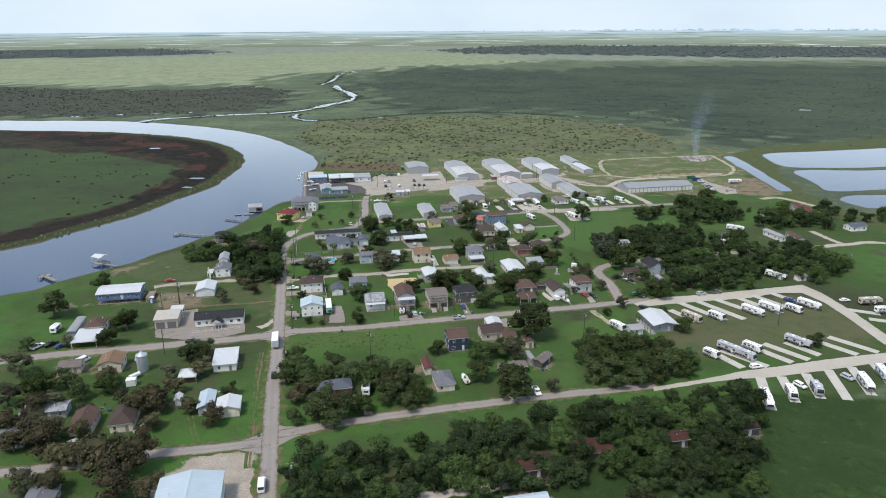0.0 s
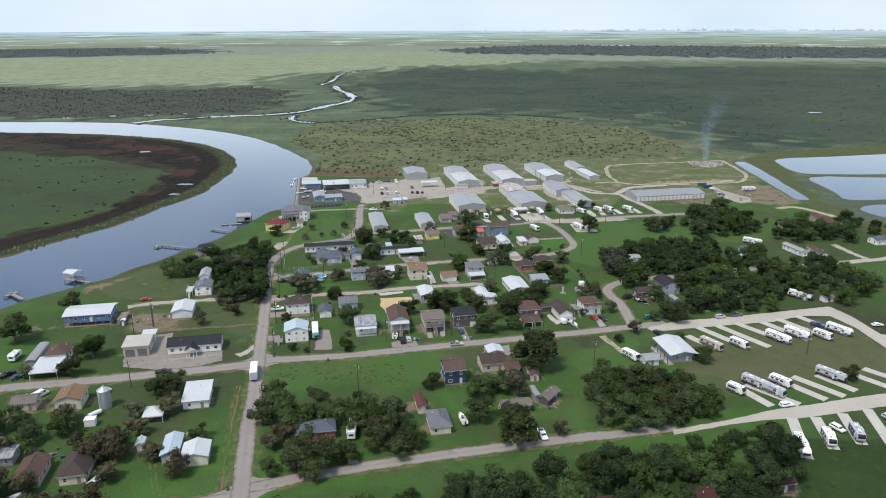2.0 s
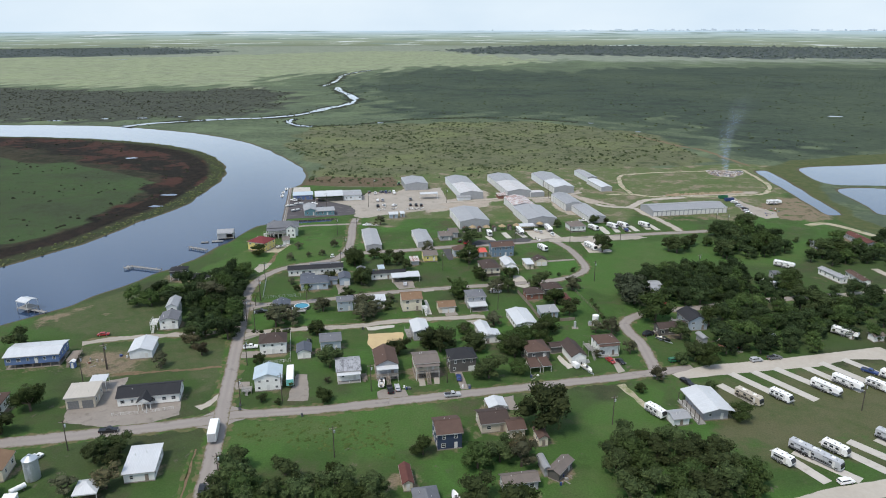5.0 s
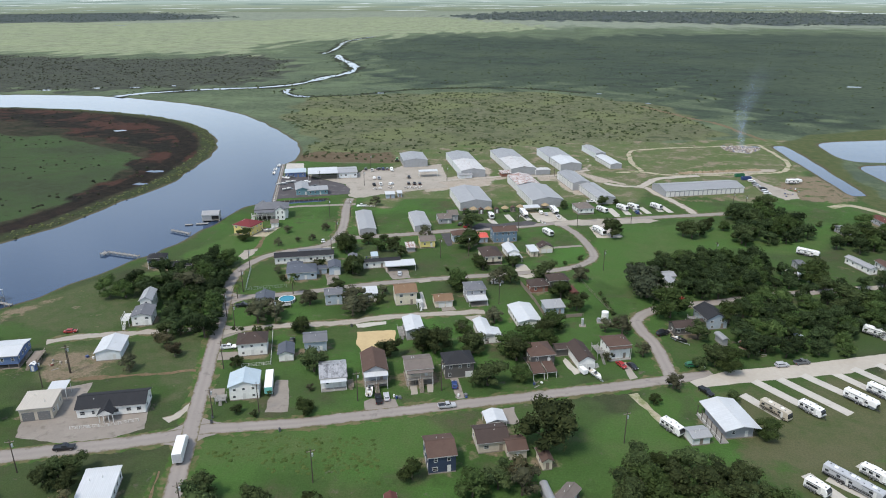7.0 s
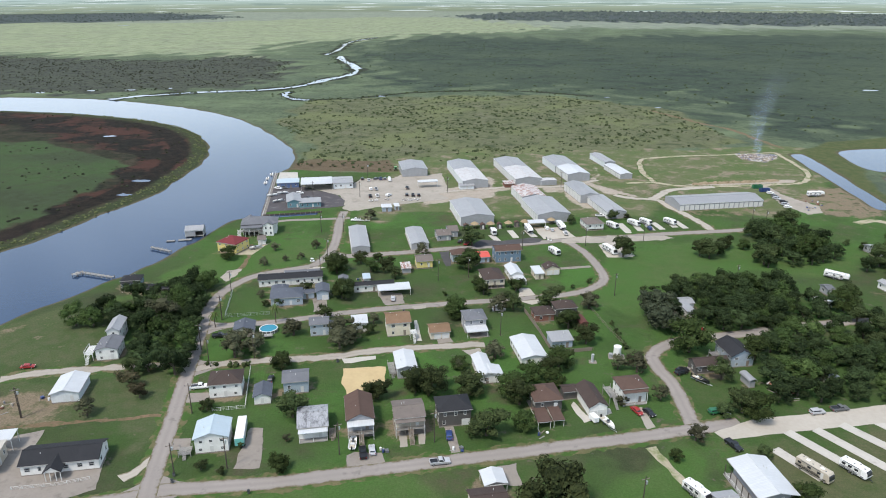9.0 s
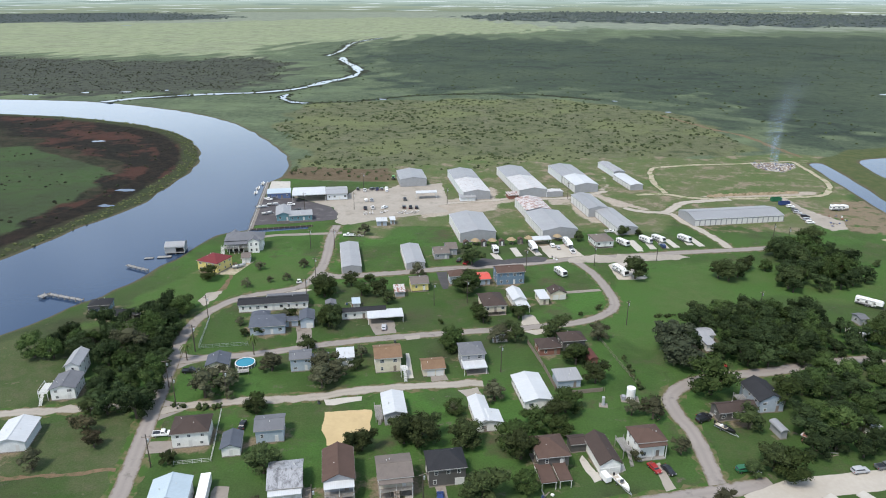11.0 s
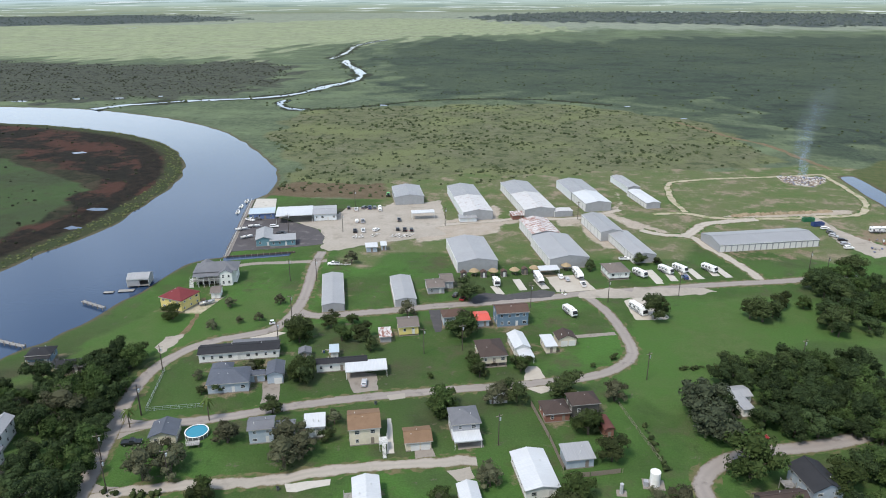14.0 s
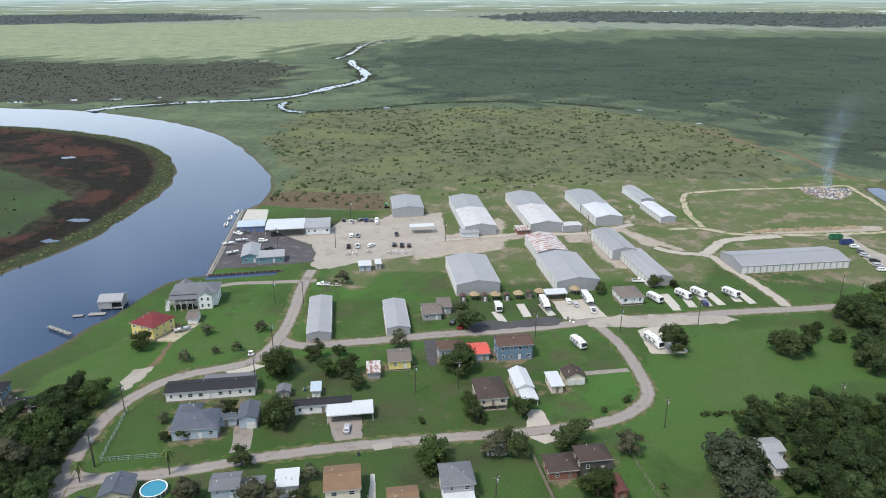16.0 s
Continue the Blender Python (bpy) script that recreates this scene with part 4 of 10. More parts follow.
col = mixer(nt, edge(nt, "lush", 0.03, 0.6), col, mixer(nt, sparse, mixer(nt, thick, mixer(nt, patch, (0.040, 0.072, 0.025), (0.054, 0.082, 0.033)), mixer(nt, tuft, (0.038, 0.055, 0.024), (0.056, 0.068, 0.034))), mixer(nt, patch, (0.048, 0.064, 0.033), (0.036, 0.048, 0.023))))
col = mixer(nt, grain(nt, 0.03, 0.62, 0.70, detail=7, coord="World", stretch=(1, 1.6, 1), rough=0.7), col, mixer(nt, attr(nt, "lush"), col, mixer(nt, patch, (0.014, 0.019, 0.009), (0.024, 0.030, 0.014))))
col = mixer(nt, edge(nt, "brown", 0.035, 0.9), col, mixer(nt, grain(nt, 0.026, 0.44, 0.52, detail=8, coord="World", rough=0.7), rust, mixer(nt, patch, (0.010, 0.010, 0.008), (0.022, 0.020, 0.014))))
col = mixer(nt, edge(nt, "russet", 0.05, 0.9), col, mixer(nt, patch, mixer(nt, tuft, (0.112, 0.078, 0.050), (0.086, 0.074, 0.040)), (0.128, 0.100, 0.064)))
col = mixer(nt, edge(nt, "char", 0.028, 1.1, (1, 0.7, 1)), col, mixer(nt, patch, (0.009, 0.009, 0.007), mixer(nt, tuft, (0.018, 0.016, 0.011), (0.034, 0.024, 0.017))))
col = mixer(nt, edge(nt, "burnt", 0.06, 0.6), col, mixer(nt, patch, (0.016, 0.013, 0.011), (0.029, 0.021, 0.015)))
col = mixer(nt, edge(nt, "town", 0.3, 0.3), col, lawn)
weary = mixer(nt, patch, mixer(nt, tuft, (0.070, 0.086, 0.036), (0.100, 0.104, 0.056)), mixer(nt, field, (0.050, 0.082, 0.026), (0.066, 0.092, 0.034)))
weary = mixer(nt, grain(nt, 0.16, 0.60, 0.70, detail=7, coord="World", rough=0.7), weary, (0.170, 0.140, 0.096))
col = mixer(nt, edge(nt, "faded", 0.10, 0.7), col, weary)
col = mixer(nt, edge(nt, "meadow", 0.05, 0.55), col, mixer(nt, field, mixer(nt, tuft, (0.051, 0.108, 0.024), (0.066, 0.124, 0.032)), mixer(nt, patch, (0.061, 0.104, 0.029), (0.081, 0.114, 0.040))))
col = mixer(nt, edge(nt, "copse", 0.10, 0.45), col, mixer(nt, thick, mixer(nt, patch, mixer(nt, tuft, (0.020, 0.040, 0.012), (0.034, 0.060, 0.017)), mixer(nt, field, (0.040, 0.070, 0.020), (0.028, 0.050, 0.015))), mixer(nt, patch, (0.048, 0.086, 0.024), (0.018, 0.034, 0.011))))
parched = mixer(nt, patch, mixer(nt, tuft, (0.083, 0.113, 0.040), (0.114, 0.131, 0.055)), mixer(nt, field, (0.072, 0.119, 0.036), (0.145, 0.134, 0.082)))
parched = mixer(nt, grain(nt, 0.07, 0.52, 0.64, detail=7, coord="World", rough=0.7), parched, mixer(nt, tuft, (0.270, 0.220, 0.165), (0.190, 0.155, 0.100)))
col = mixer(nt, edge(nt, "dry", 0.04, 0.5), col, parched)
col = mixer(nt, edge(nt, "levee", 0.12, 0.4), col, mixer(nt, patch, (0.058, 0.080, 0.028), (0.092, 0.100, 0.042)))
col = mixer(nt, edge(nt, "drab", 0.10, 0.7), col, mixer(nt, patch, mixer(nt, tuft, (0.112, 0.108, 0.058), (0.084, 0.094, 0.044)), mixer(nt, field, (0.058, 0.084, 0.028), (0.100, 0.100, 0.050))))
worn = mixer(nt, tuft, mixer(nt, patch, (0.175, 0.135, 0.085), (0.110, 0.094, 0.052)), (0.240, 0.190, 0.132))
col = mixer(nt, edge(nt, "worn", 0.16, 0.95), col, worn)
col = mixer(nt, edge(nt, "damp", 0.14, 0.9), col, mixer(nt, tuft, (0.030, 0.054, 0.016), (0.044, 0.066, 0.023)))
col = mixer(nt, edge(nt, "dirt", 0.25, 0.6), col, mixer(nt, patch, mixer(nt, tuft, (0.44, 0.395, 0.325), (0.31, 0.268, 0.208)), mixer(nt, tuft, (0.26, 0.215, 0.158), (0.36, 0.315, 0.250))))
col = mixer(nt, edge(nt, "fringe", 0.15, 0.5), col, mixer(nt, patch, mixer(nt, tuft, (0.027, 0.038, 0.016), (0.048, 0.058, 0.027)), mixer(nt, field, (0.050, 0.047, 0.027), (0.037, 0.050, 0.022))))
col = mixer(nt, edge(nt, "bank", 0.25, 0.3), col, mixer(nt, tuft, (0.060, 0.064, 0.034), (0.115, 0.098, 0.066)))
blades = grain(nt, 1.7, 0.25, 0.75, detail=7, coord="World", rough=0.8)
col = mixer(nt, 1.0, col, mixer(nt, blades, (0.62, 0.64, 0.66), (1.30, 1.28, 1.36)), "MULTIPLY")
nt.links.new(col, bs.inputs["Base Color"])
bs.inputs["Roughness"].default_value = 1.0
bs.inputs["Specular IOR Level"].default_value = 0.1
bumped(nt, bs, tuft, 0.6, 0.25)
gm.materials.append(m)
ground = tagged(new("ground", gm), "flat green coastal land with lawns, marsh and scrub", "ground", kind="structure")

# ---- water ----
m, nt, bs = nodes_of("river_water")
bs.inputs["Base Color"].default_value = (0.029, 0.052, 0.098, 1)
bs.inputs["Roughness"].default_value = 0.05
bs.inputs["IOR"].default_value = 1.45
rip = grain(nt, 0.5, 0.2, 0.8, detail=3, coord="World", stretch=(1, 2, 1))
bumped(nt, bs, rip, 0.04, 0.3)
M["water"] = m
wm = mesh_of("water", [(-4800, 120, -0.5), (-150, 120, -0.5), (-150, 1300, -0.5), (-4800, 1300, -0.5)], [(0, 1, 2, 3)], m)
tagged(new("water", wm), "smooth blue-grey river water round a bend", "water", kind="structure")
wm = mesh_of("pond_water", [(130, 380, -0.5), (700, 380, -0.5), (700, 900, -0.5), (130, 900, -0.5)], [(0, 1, 2, 3)], m)
tagged(new("pond_water", wm), "still pond water that mirrors the sky", "water", kind="structure")


def ribbon(name, pts, width, mat, z, label, category="road", skirt=0.15, wobble=0.13, step=2.5, vary=0.0, seed=1):
    rnd = random.Random(seed)
    c = smooth_line(pts, step)
    t = np.gradient(c, axis=0)
    t /= np.linalg.norm(t, axis=1)[:, None] + 1e-9
    nrm = np.stack([-t[:, 1], t[:, 0]], 1)
    v, f = [], []
    n = len(c)
    ph = rnd.uniform(0, 6)
    for i in range(n):
        k = 1 + vary * math.sin(i * 0.7 + ph) * math.sin(i * 0.23)
        l = c[i] + nrm[i] * (width * k / 2 + rnd.uniform(-wobble, wobble))
        r = c[i] - nrm[i] * (width * k / 2 + rnd.uniform(-wobble, wobble))
        v += [(*l, z - skirt), (*l, z), (*r, z), (*r, z - skirt)]
        if i:
            a, b = 4 * (i - 1), 4 * i
            f += [(a + k2, b + k2, b + k2 + 1, a + k2 + 1) for k2 in range(3)]
    f += [(0, 1, 2, 3), (4 * n - 1, 4 * n - 2, 4 * n - 3, 4 * n - 4)]
    me = mesh_of(name, v, [tuple(reversed(q)) for q in f], mat)
    at = me.attributes.new("across", "FLOAT", "POINT")
    at.data.foreach_set("value", np.tile((-1.0, -1.0, 1.0, 1.0), n).astype(np.float32))
    return tagged(new(name, me), label, category, kind="structure")


def slab(name, pts, mat, z, label, category="pavement", wobble=0.3, step=2.0, seed=1, round_off=True):
    rnd = random.Random(seed)
    c = np.array(pts, float)
    if round_off:
        c = np.array([a + (b - a) * k / n for a, b in zip(c, np.roll(c, -1, 0)) for n in [max(1, int(np.linalg.norm(b - a) / step))] for k in range(n)])
    c = c + np.array([[rnd.uniform(-wobble, wobble), rnd.uniform(-wobble, wobble)] for _ in c])
    area = sum(a[0] * b[1] - b[0] * a[1] for a, b in zip(c, np.roll(c, -1, 0)))
    if area < 0:
        c = c[::-1]
    n = len(c)
    v = [(x, y, z) for x, y in c] + [(x, y, z - 0.2) for x, y in c]
    f = [tuple(range(n))] + [(i, i + n, (i + 1) % n + n, (i + 1) % n) for i in range(n)]
    return tagged(new(name, mesh_of(name, v, f, mat)), label, category, kind="structure")


M["mudbank"] = surface("reedy_mud_bank", (0.026, 0.033, 0.016), (0.015, 0.019, 0.010), fine=0.5, broad=0.05, rough=1.0, coord="World")
for k, (pts, wd) in enumerate(((CREEK_A, 27), (CREEK_B, 18), (CREEK_C, 26))):
    ribbon("creek_bank", pts, wd, M["mudbank"], 0.03 + 0.004 * k, "dark reedy mud along the creek", "bank", vary=0.55, wobble=3.5, step=9, seed=44 + k)
ribbon("creek", CREEK_A, 11, M["water"], 0.12, "narrow winding creek through the marsh", "water", vary=0.5, wobble=2.5, step=12)
ribbon("creek", CREEK_B, 7, M["water"], 0.11, "short side arm of the creek", "water", vary=0.4, wobble=2, step=8)
for i, (px_, py_, pl, pw) in enumerate(POOLS):
    rp_ = random.Random(40 + i)
    slab("marsh_pool", [(px_ + pl / 2 * rp_.uniform(0.55, 1.1) * math.cos(k * 0.5236), py_ + pw / 2 * rp_.uniform(0.55, 1.2) * math.sin(k * 0.5236)) for k in range(12)], M["water"], 0.08, "small bright pool in the marsh", "water", wobble=0.3, seed=40 + i)
ribbon("creek", CREEK_C, 7, M["water"], 0.10, "far reach of the winding creek", "water", vary=0.6, wobble=2, step=12)

for i, (pts, wd) in enumerate(((ROAD_MAIN, 8.4), (STREET_A, 6.8), (STREET_A_W, 7.0), (STREET_B, 8.0), (STREET_B_W, 8.6), (STREET_LOOP, 7.0), (STREET_C, 6.8), (STREET_D, 6.6), (STREET_E, 7.8), (TRACK_HOUSE, 6.8), (TRACK_FIELD, 5.6), (TRACK_ARC, 8.4), (TRACK_ARC_B, 7.6))):
    ribbon("verge", pts, wd, M["verge"], 0.012 + 0.0012 * i, "worn brownish grass verge", "verge", wobble=0.75, step=1.4, vary=0.12, seed=60 + i)
W_A, W_G = M["asphalt_road"], M["gravel"]
main_line = smooth_line(ROAD_MAIN, 1.0)
mouths = 0
for pts in (STREET_A, STREET_A_W, STREET_B, STREET_B_W, STREET_LOOP, STREET_C, STREET_D):
    for end in (0, -1):
        p = np.array(pts[end], float)
        gap = np.linalg.norm(main_line - p, axis=1)
        k = int(gap.argmin())
        if gap[k] > 13 or k < 3 or k > len(main_line) - 4:
            continue
        q, along_main = main_line[k], main_line[k + 2] - main_line[k - 2]
        along_main = along_main / np.linalg.norm(along_main)
        inner = np.array(pts[1 if end == 0 else -2], float)
        way_in = (inner - q) / np.linalg.norm(inner - q)
        side = np.array((-way_in[1], way_in[0]))
        if np.dot(side, along_main) < 0:
            side = -side
        slab("road", [tuple(q + along_main * 7.5), tuple(q + way_in * 5 + side * 4.0), tuple(q + way_in * 9 + side * 2.4), tuple(q + way_in * 9 - side * 2.4), tuple(q + way_in * 5 - side * 4.0), tuple(q - along_main * 7.5)], W_A, 0.0385 + 0.0004 * mouths, "worn grey road mouth with flared corners", "road", wobble=0.25, seed=90 + mouths)
        mouths += 1
        if end == 0:
            pts.insert(0, tuple(q))
        else:
            pts.append(tuple(q))
for k in (-0.8, 0.8):
    ribbon("track", [(x + k, y) for x, y in RUTS], 0.42, M["verge"], 0.031, "narrow bare wheel rut across the lawn", "track", seed=33, wobble=0.14, step=1.2)
line = smooth_line(ROAD_MAIN, 3.0)
line = line[(line[:, 1] > 165) & (line[:, 1] < 246)]
if line[0][1] > line[-1][1]:
    line = line[::-1]
for off, wd, mt in ((-6.2, 0.9, "verge"), (-5.2, 0.5, "path_soil")):
    ribbon("ditch", [(x + off, y + off * 0.25) for x, y in line[::3]], wd, M[mt], 0.0105, "shallow overgrown roadside ditch", "ditch", wobble=0.3, vary=0.4, seed=35)
ribbon("track", PATH_RED, 2.2, M["path_soil"], 0.033, "worn brown dirt path across the lawn", "track", seed=31, wobble=0.5, vary=0.3)
slab("lot", PATCH_BEND, M["gravel"], 0.0345, "pale gravel spill at the road bend", "lot", seed=32, wobble=0.6)
ribbon("road", ROAD_MAIN, 5.1, W_A, 0.060, "worn grey two-lane main road", seed=2)
ribbon("road", STREET_A, 4.6, W_A, 0.054, "narrow worn grey side street", seed=3)
ribbon("road", STREET_A_W, 4.8, W_A, 0.048, "narrow worn grey side street", seed=4)
ribbon("road", STREET_B, 5.3, W_A, 0.050, "worn grey street between the houses", seed=5)
ribbon("road", STREET_B_W, 6.2, W_A, 0.046, "worn grey street between the houses", seed=6)
ribbon("road", STREET_LOOP, 5.2, W_A, 0.042, "worn grey lane that bends past trees", seed=7)
ribbon("road", STREET_C, 4.4, M["shell_road"], 0.052, "pale shell lane between back yards", seed=8, wobble=0.5)
ribbon("road", STREET_D, 4.6, W_A, 0.044, "grey street ending in a curved loop", seed=9)
ribbon("road", STREET_E, 5.4, W_A, 0.056, "grey street along the storage sheds", seed=10)
ribbon("track", TRACK_SHEDS, 4.6, M["gravel_road"], 0.041, "pale gravel track between the halls", "track", seed=23, wobble=0.5)
ribbon("ditch", CREEK_D, 9, M["mudbank"], 0.06, "dark overgrown ditch across the marsh", "ditch", vary=0.5, wobble=2.0, step=8)
ribbon("road", STREET_E_E, 5.0, M["track"], 0.040, "pale lane towards the ponds", seed=11)
ribbon("track", TRACK_HOUSE, 4.4, M["shell_road"], 0.036, "pale unpaved drive to the riverside houses", "track", seed=12, wobble=0.6)
ribbon("track", TRACK_FIELD, 3.4, M["track"], 0.034, "sandy track round the mown field", "track", seed=13, wobble=0.6)
ribbon("track", TRACK_ARC, 6.0, M["gravel_road"], 0.038, "pale gravel track between the sheds", "track", seed=14, wobble=0.6)
ribbon("track", TRACK_ARC_B, 5.0, M["gravel_road"], 0.032, "pale gravel track between the sheds", "track", seed=15, wobble=0.6)
ribbon("track", DRIVE_WH, 3.4, M["concrete"], 0.040, "concrete drive to the big white house", "driveway", seed=16)
ribbon("track", DRIVE_RV, 2.6, M["track"], 0.036, "two-wheel track across the lawn", "track", seed=17, wobble=0.5)
ribbon("track", TRACK_MARSH, 5.0, M["path_soil"], 0.034, "faint track into the marsh", "track", seed=18, wobble=1.5, step=8)
ribbon("track", LANE_EAST, 5.0, M["gravel_road"], 0.036, "pale lane among the eastern trees", "track", seed=19, wobble=0.6)
ribbon("track", LANE_EAST_B, 4.0, M["gravel_road"], 0.032, "pale lane among the eastern trees", "track", seed=20, wobble=0.6)
ribbon("track", LANE_SOUTH, 3.6, M["gravel_road"], 0.034, "pale lane through the southern trees", "track", seed=22, wobble=0.6)
ribbon("track", [(-150.5, 274.9), (-135.7, 279.5), (-120.1, 283.4), (-107.0, 287.6)], 1.5, M["path_soil"], 0.033, "faint worn path across the faded lawn", "track", seed=24, wobble=0.5, vary=0.5)
ribbon("track", [(-103.0, 258.5), (-99.6, 264.0), (-98.8, 270.5), (-101.4, 280.0)], 3.0, M["gravel_road"], 0.031, "worn gravel verge beside the road junction", "track", seed=25, wobble=0.7, vary=0.4)
ribbon("track", LANE_GREEN, 2.4, M["concrete"], 0.036, "narrow concrete drive to the garage", "driveway", seed=21)

slab("pavement", LOT_ASPHALT, M["marina_tar"], 0.062, "dark asphalt marina yard", seed=2)
slab("pavement", LOT_GRAVEL, M["gravel"], 0.050, "pale gravel car park", seed=3, wobble=0.7)
slab("pavement", LOT_SLAB, M["slab"], 0.056, "bare pale concrete slab by the water", seed=4, round_off=False, wobble=0)
slab("pavement", LOT_RV, M["gravel"], 0.064, "pale gravel apron along the street", seed=5, wobble=0.6)
slab("pavement", LOT_TAR, M["tar"], 0.070, "fresh black asphalt apron", seed=6)
slab("pavement", LOT_WHITE, M["white_gravel"], 0.048, "pale gravel camping court", seed=7)
slab("pavement", YARD_EAST, M["gravel"], 0.046, "pale gravel storage yard", seed=8, wobble=0.7)
slab("pavement", LOT_PARK_N, M["white_gravel"], 0.066, "white gravel road round the camp", seed=9, wobble=0.15)
slab("pavement", LOT_PARK_S, M["white_gravel"], 0.058, "white gravel road through the camp", seed=10, wobble=0.15)
slab("sand_lot", SAND, M["sand"], 0.10, "levelled yellow sand building lot", "lot", seed=11)
slab("sand_lot", SAND_B, M["slab"], 0.072, "pale spill of crushed shell by the lane", "lot", seed=12)
slab("driveway", DRIVE_HALL, M["concrete"], 0.044, "stained concrete forecourt", "driveway", seed=13)
for i, (pts, mt, what) in enumerate(((DRIVE_A, "white_gravel", "pale gravel parking patch"), (DRIVE_B, "concrete", "concrete drive before a carport"), (DRIVE_C, "concrete", "concrete garage drive"), (DRIVE_D, "concrete", "stained concrete parking apron"), (DRIVE_E, "concrete", "cracked concrete slab"), (DRIVE_F, "tar", "black asphalt drive"), (DRIVE_H, "white_gravel", "pale gravel trailer pitch"), (DRIVE_I, "slab", "concrete garage drive"), (DRIVE_J, "concrete", "concrete garage drive"), (DRIVE_K, "shell_road", "shell drive"), (DRIVE_L, "concrete", "concrete drive off the street"))):
    slab("driveway", pts, M[mt], 0.030 + 0.002 * i, what, "driveway", seed=20 + i)

for i, (pts, mt, what) in enumerate(((PAD_A, "shell_road", "pale gravel wheel strip"), (PAD_B, "shell_road", "pale gravel wheel strip"), (PAD_C, "concrete", "narrow concrete drive to a house"), (PAD_D, "concrete", "short concrete drive for a pickup"), (PAD_E, "concrete", "short concrete drive beside a house"), (PAD_F, "slab", "pale concrete path beside a house"), (PAD_G, "concrete", "concrete floor under an awning"), (PAD_H, "slab", "pale concrete slab in a yard"), (PAD_I, "shell_road", "pale gravel drive with cars"), (PAD_J, "track", "gravel drive to the yellow house"), (PAD_K, "track", "worn sandy drive through grass"), (PAD_L, "track", "worn sandy drive through grass"), (PAD_M, "shell_road", "pale shell patch by the street"), (PAD_N, "white_gravel", "pale shell turnout by the road"))):
    slab("driveway", pts, M[mt], 0.026 + 0.002 * i, what, "driveway", seed=80 + i, wobble=0.12)

# ---- horizon backdrop ----
m, nt, bs = nodes_of("glowing_hazed_distance")
nt.nodes.remove(bs)
# The sheet glows by itself; its haze fades upwards as painted colour.
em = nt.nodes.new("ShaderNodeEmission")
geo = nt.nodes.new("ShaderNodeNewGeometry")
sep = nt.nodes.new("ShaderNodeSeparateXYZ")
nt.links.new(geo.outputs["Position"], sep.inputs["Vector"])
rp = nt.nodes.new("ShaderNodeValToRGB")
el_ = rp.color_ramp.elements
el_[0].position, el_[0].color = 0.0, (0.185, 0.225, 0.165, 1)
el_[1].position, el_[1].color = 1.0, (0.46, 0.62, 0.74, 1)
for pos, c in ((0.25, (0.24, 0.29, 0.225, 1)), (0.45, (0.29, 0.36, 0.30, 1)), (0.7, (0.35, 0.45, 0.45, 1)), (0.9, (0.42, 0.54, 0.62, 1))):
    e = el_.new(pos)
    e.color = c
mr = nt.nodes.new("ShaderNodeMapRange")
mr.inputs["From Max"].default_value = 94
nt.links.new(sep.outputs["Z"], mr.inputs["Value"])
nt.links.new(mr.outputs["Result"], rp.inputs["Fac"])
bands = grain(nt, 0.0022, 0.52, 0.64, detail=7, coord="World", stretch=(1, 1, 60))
# Bright streaks of far water, painted into the glow.
painted_shine = grain(nt, 0.0030, 0.58, 0.66, detail=7, coord="World", stretch=(1, 1, 70))
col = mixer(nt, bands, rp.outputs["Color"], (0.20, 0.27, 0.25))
col = mixer(nt, painted_shine, col, (0.66, 0.74, 0.78))
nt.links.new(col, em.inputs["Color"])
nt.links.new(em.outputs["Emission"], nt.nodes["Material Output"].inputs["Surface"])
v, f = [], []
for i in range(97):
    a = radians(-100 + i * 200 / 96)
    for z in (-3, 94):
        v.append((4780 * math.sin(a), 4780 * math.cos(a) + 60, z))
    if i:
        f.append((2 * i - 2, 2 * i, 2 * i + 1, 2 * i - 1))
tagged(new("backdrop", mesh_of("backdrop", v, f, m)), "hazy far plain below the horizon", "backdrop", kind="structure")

# ---- town on the horizon ----
rnd = random.Random(61)
v, f = [], []
for _ in range(190):
    a = radians(rnd.triangular(-4, 40, 14))
    dist = rnd.uniform(4800, 4860)
    wx, hz = rnd.uniform(6, 42), 94 + rnd.random() ** 3 * 11
    if rnd.random() < 0.03:
        wx, hz = 5, 94 + rnd.uniform(10, 22)
    bx, by, k = dist * math.sin(a), dist * math.cos(a) + 60, len(v)
    v += [(bx + i * wx / 2, by + j * 8, z) for z in (0, hz) for i, j in ((-1, -1), (1, -1), (1, 1), (-1, 1))]
    f += [(k + 4, k + 5, k + 6, k + 7)] + [(k + i, k + (i + 1) % 4, k + (i + 1) % 4 + 4, k + i + 4) for i in range(4)]
# Pale blue distance haze is mixed into the wall colour here.
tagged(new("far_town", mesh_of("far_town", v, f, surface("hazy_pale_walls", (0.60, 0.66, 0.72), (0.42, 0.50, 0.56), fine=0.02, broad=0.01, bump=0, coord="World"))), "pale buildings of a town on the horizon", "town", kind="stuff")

# ---- building kit ----
def box(x0, x1, y0, y1, z0, z1):
    v = [(x, y, z) for z in (z0, z1) for y in (y0, y1) for x in (x0, x1)]
    f = [(0, 2, 3, 1), (4, 5, 7, 6), (0, 1, 5, 4), (1, 3, 7, 5), (3, 2, 6, 7), (2, 0, 4, 6)]
    return v, f


def join(*shapes):
    v, f = [], []
    for sv, sf in shapes:
        n = len(v)
        v += list(sv)
        f += [tuple(i + n for i in q) for q in sf]
    return v, f


def moved(shape, m):
    return [tuple(m @ Vector(p)) for p in shape[0]], shape[1]


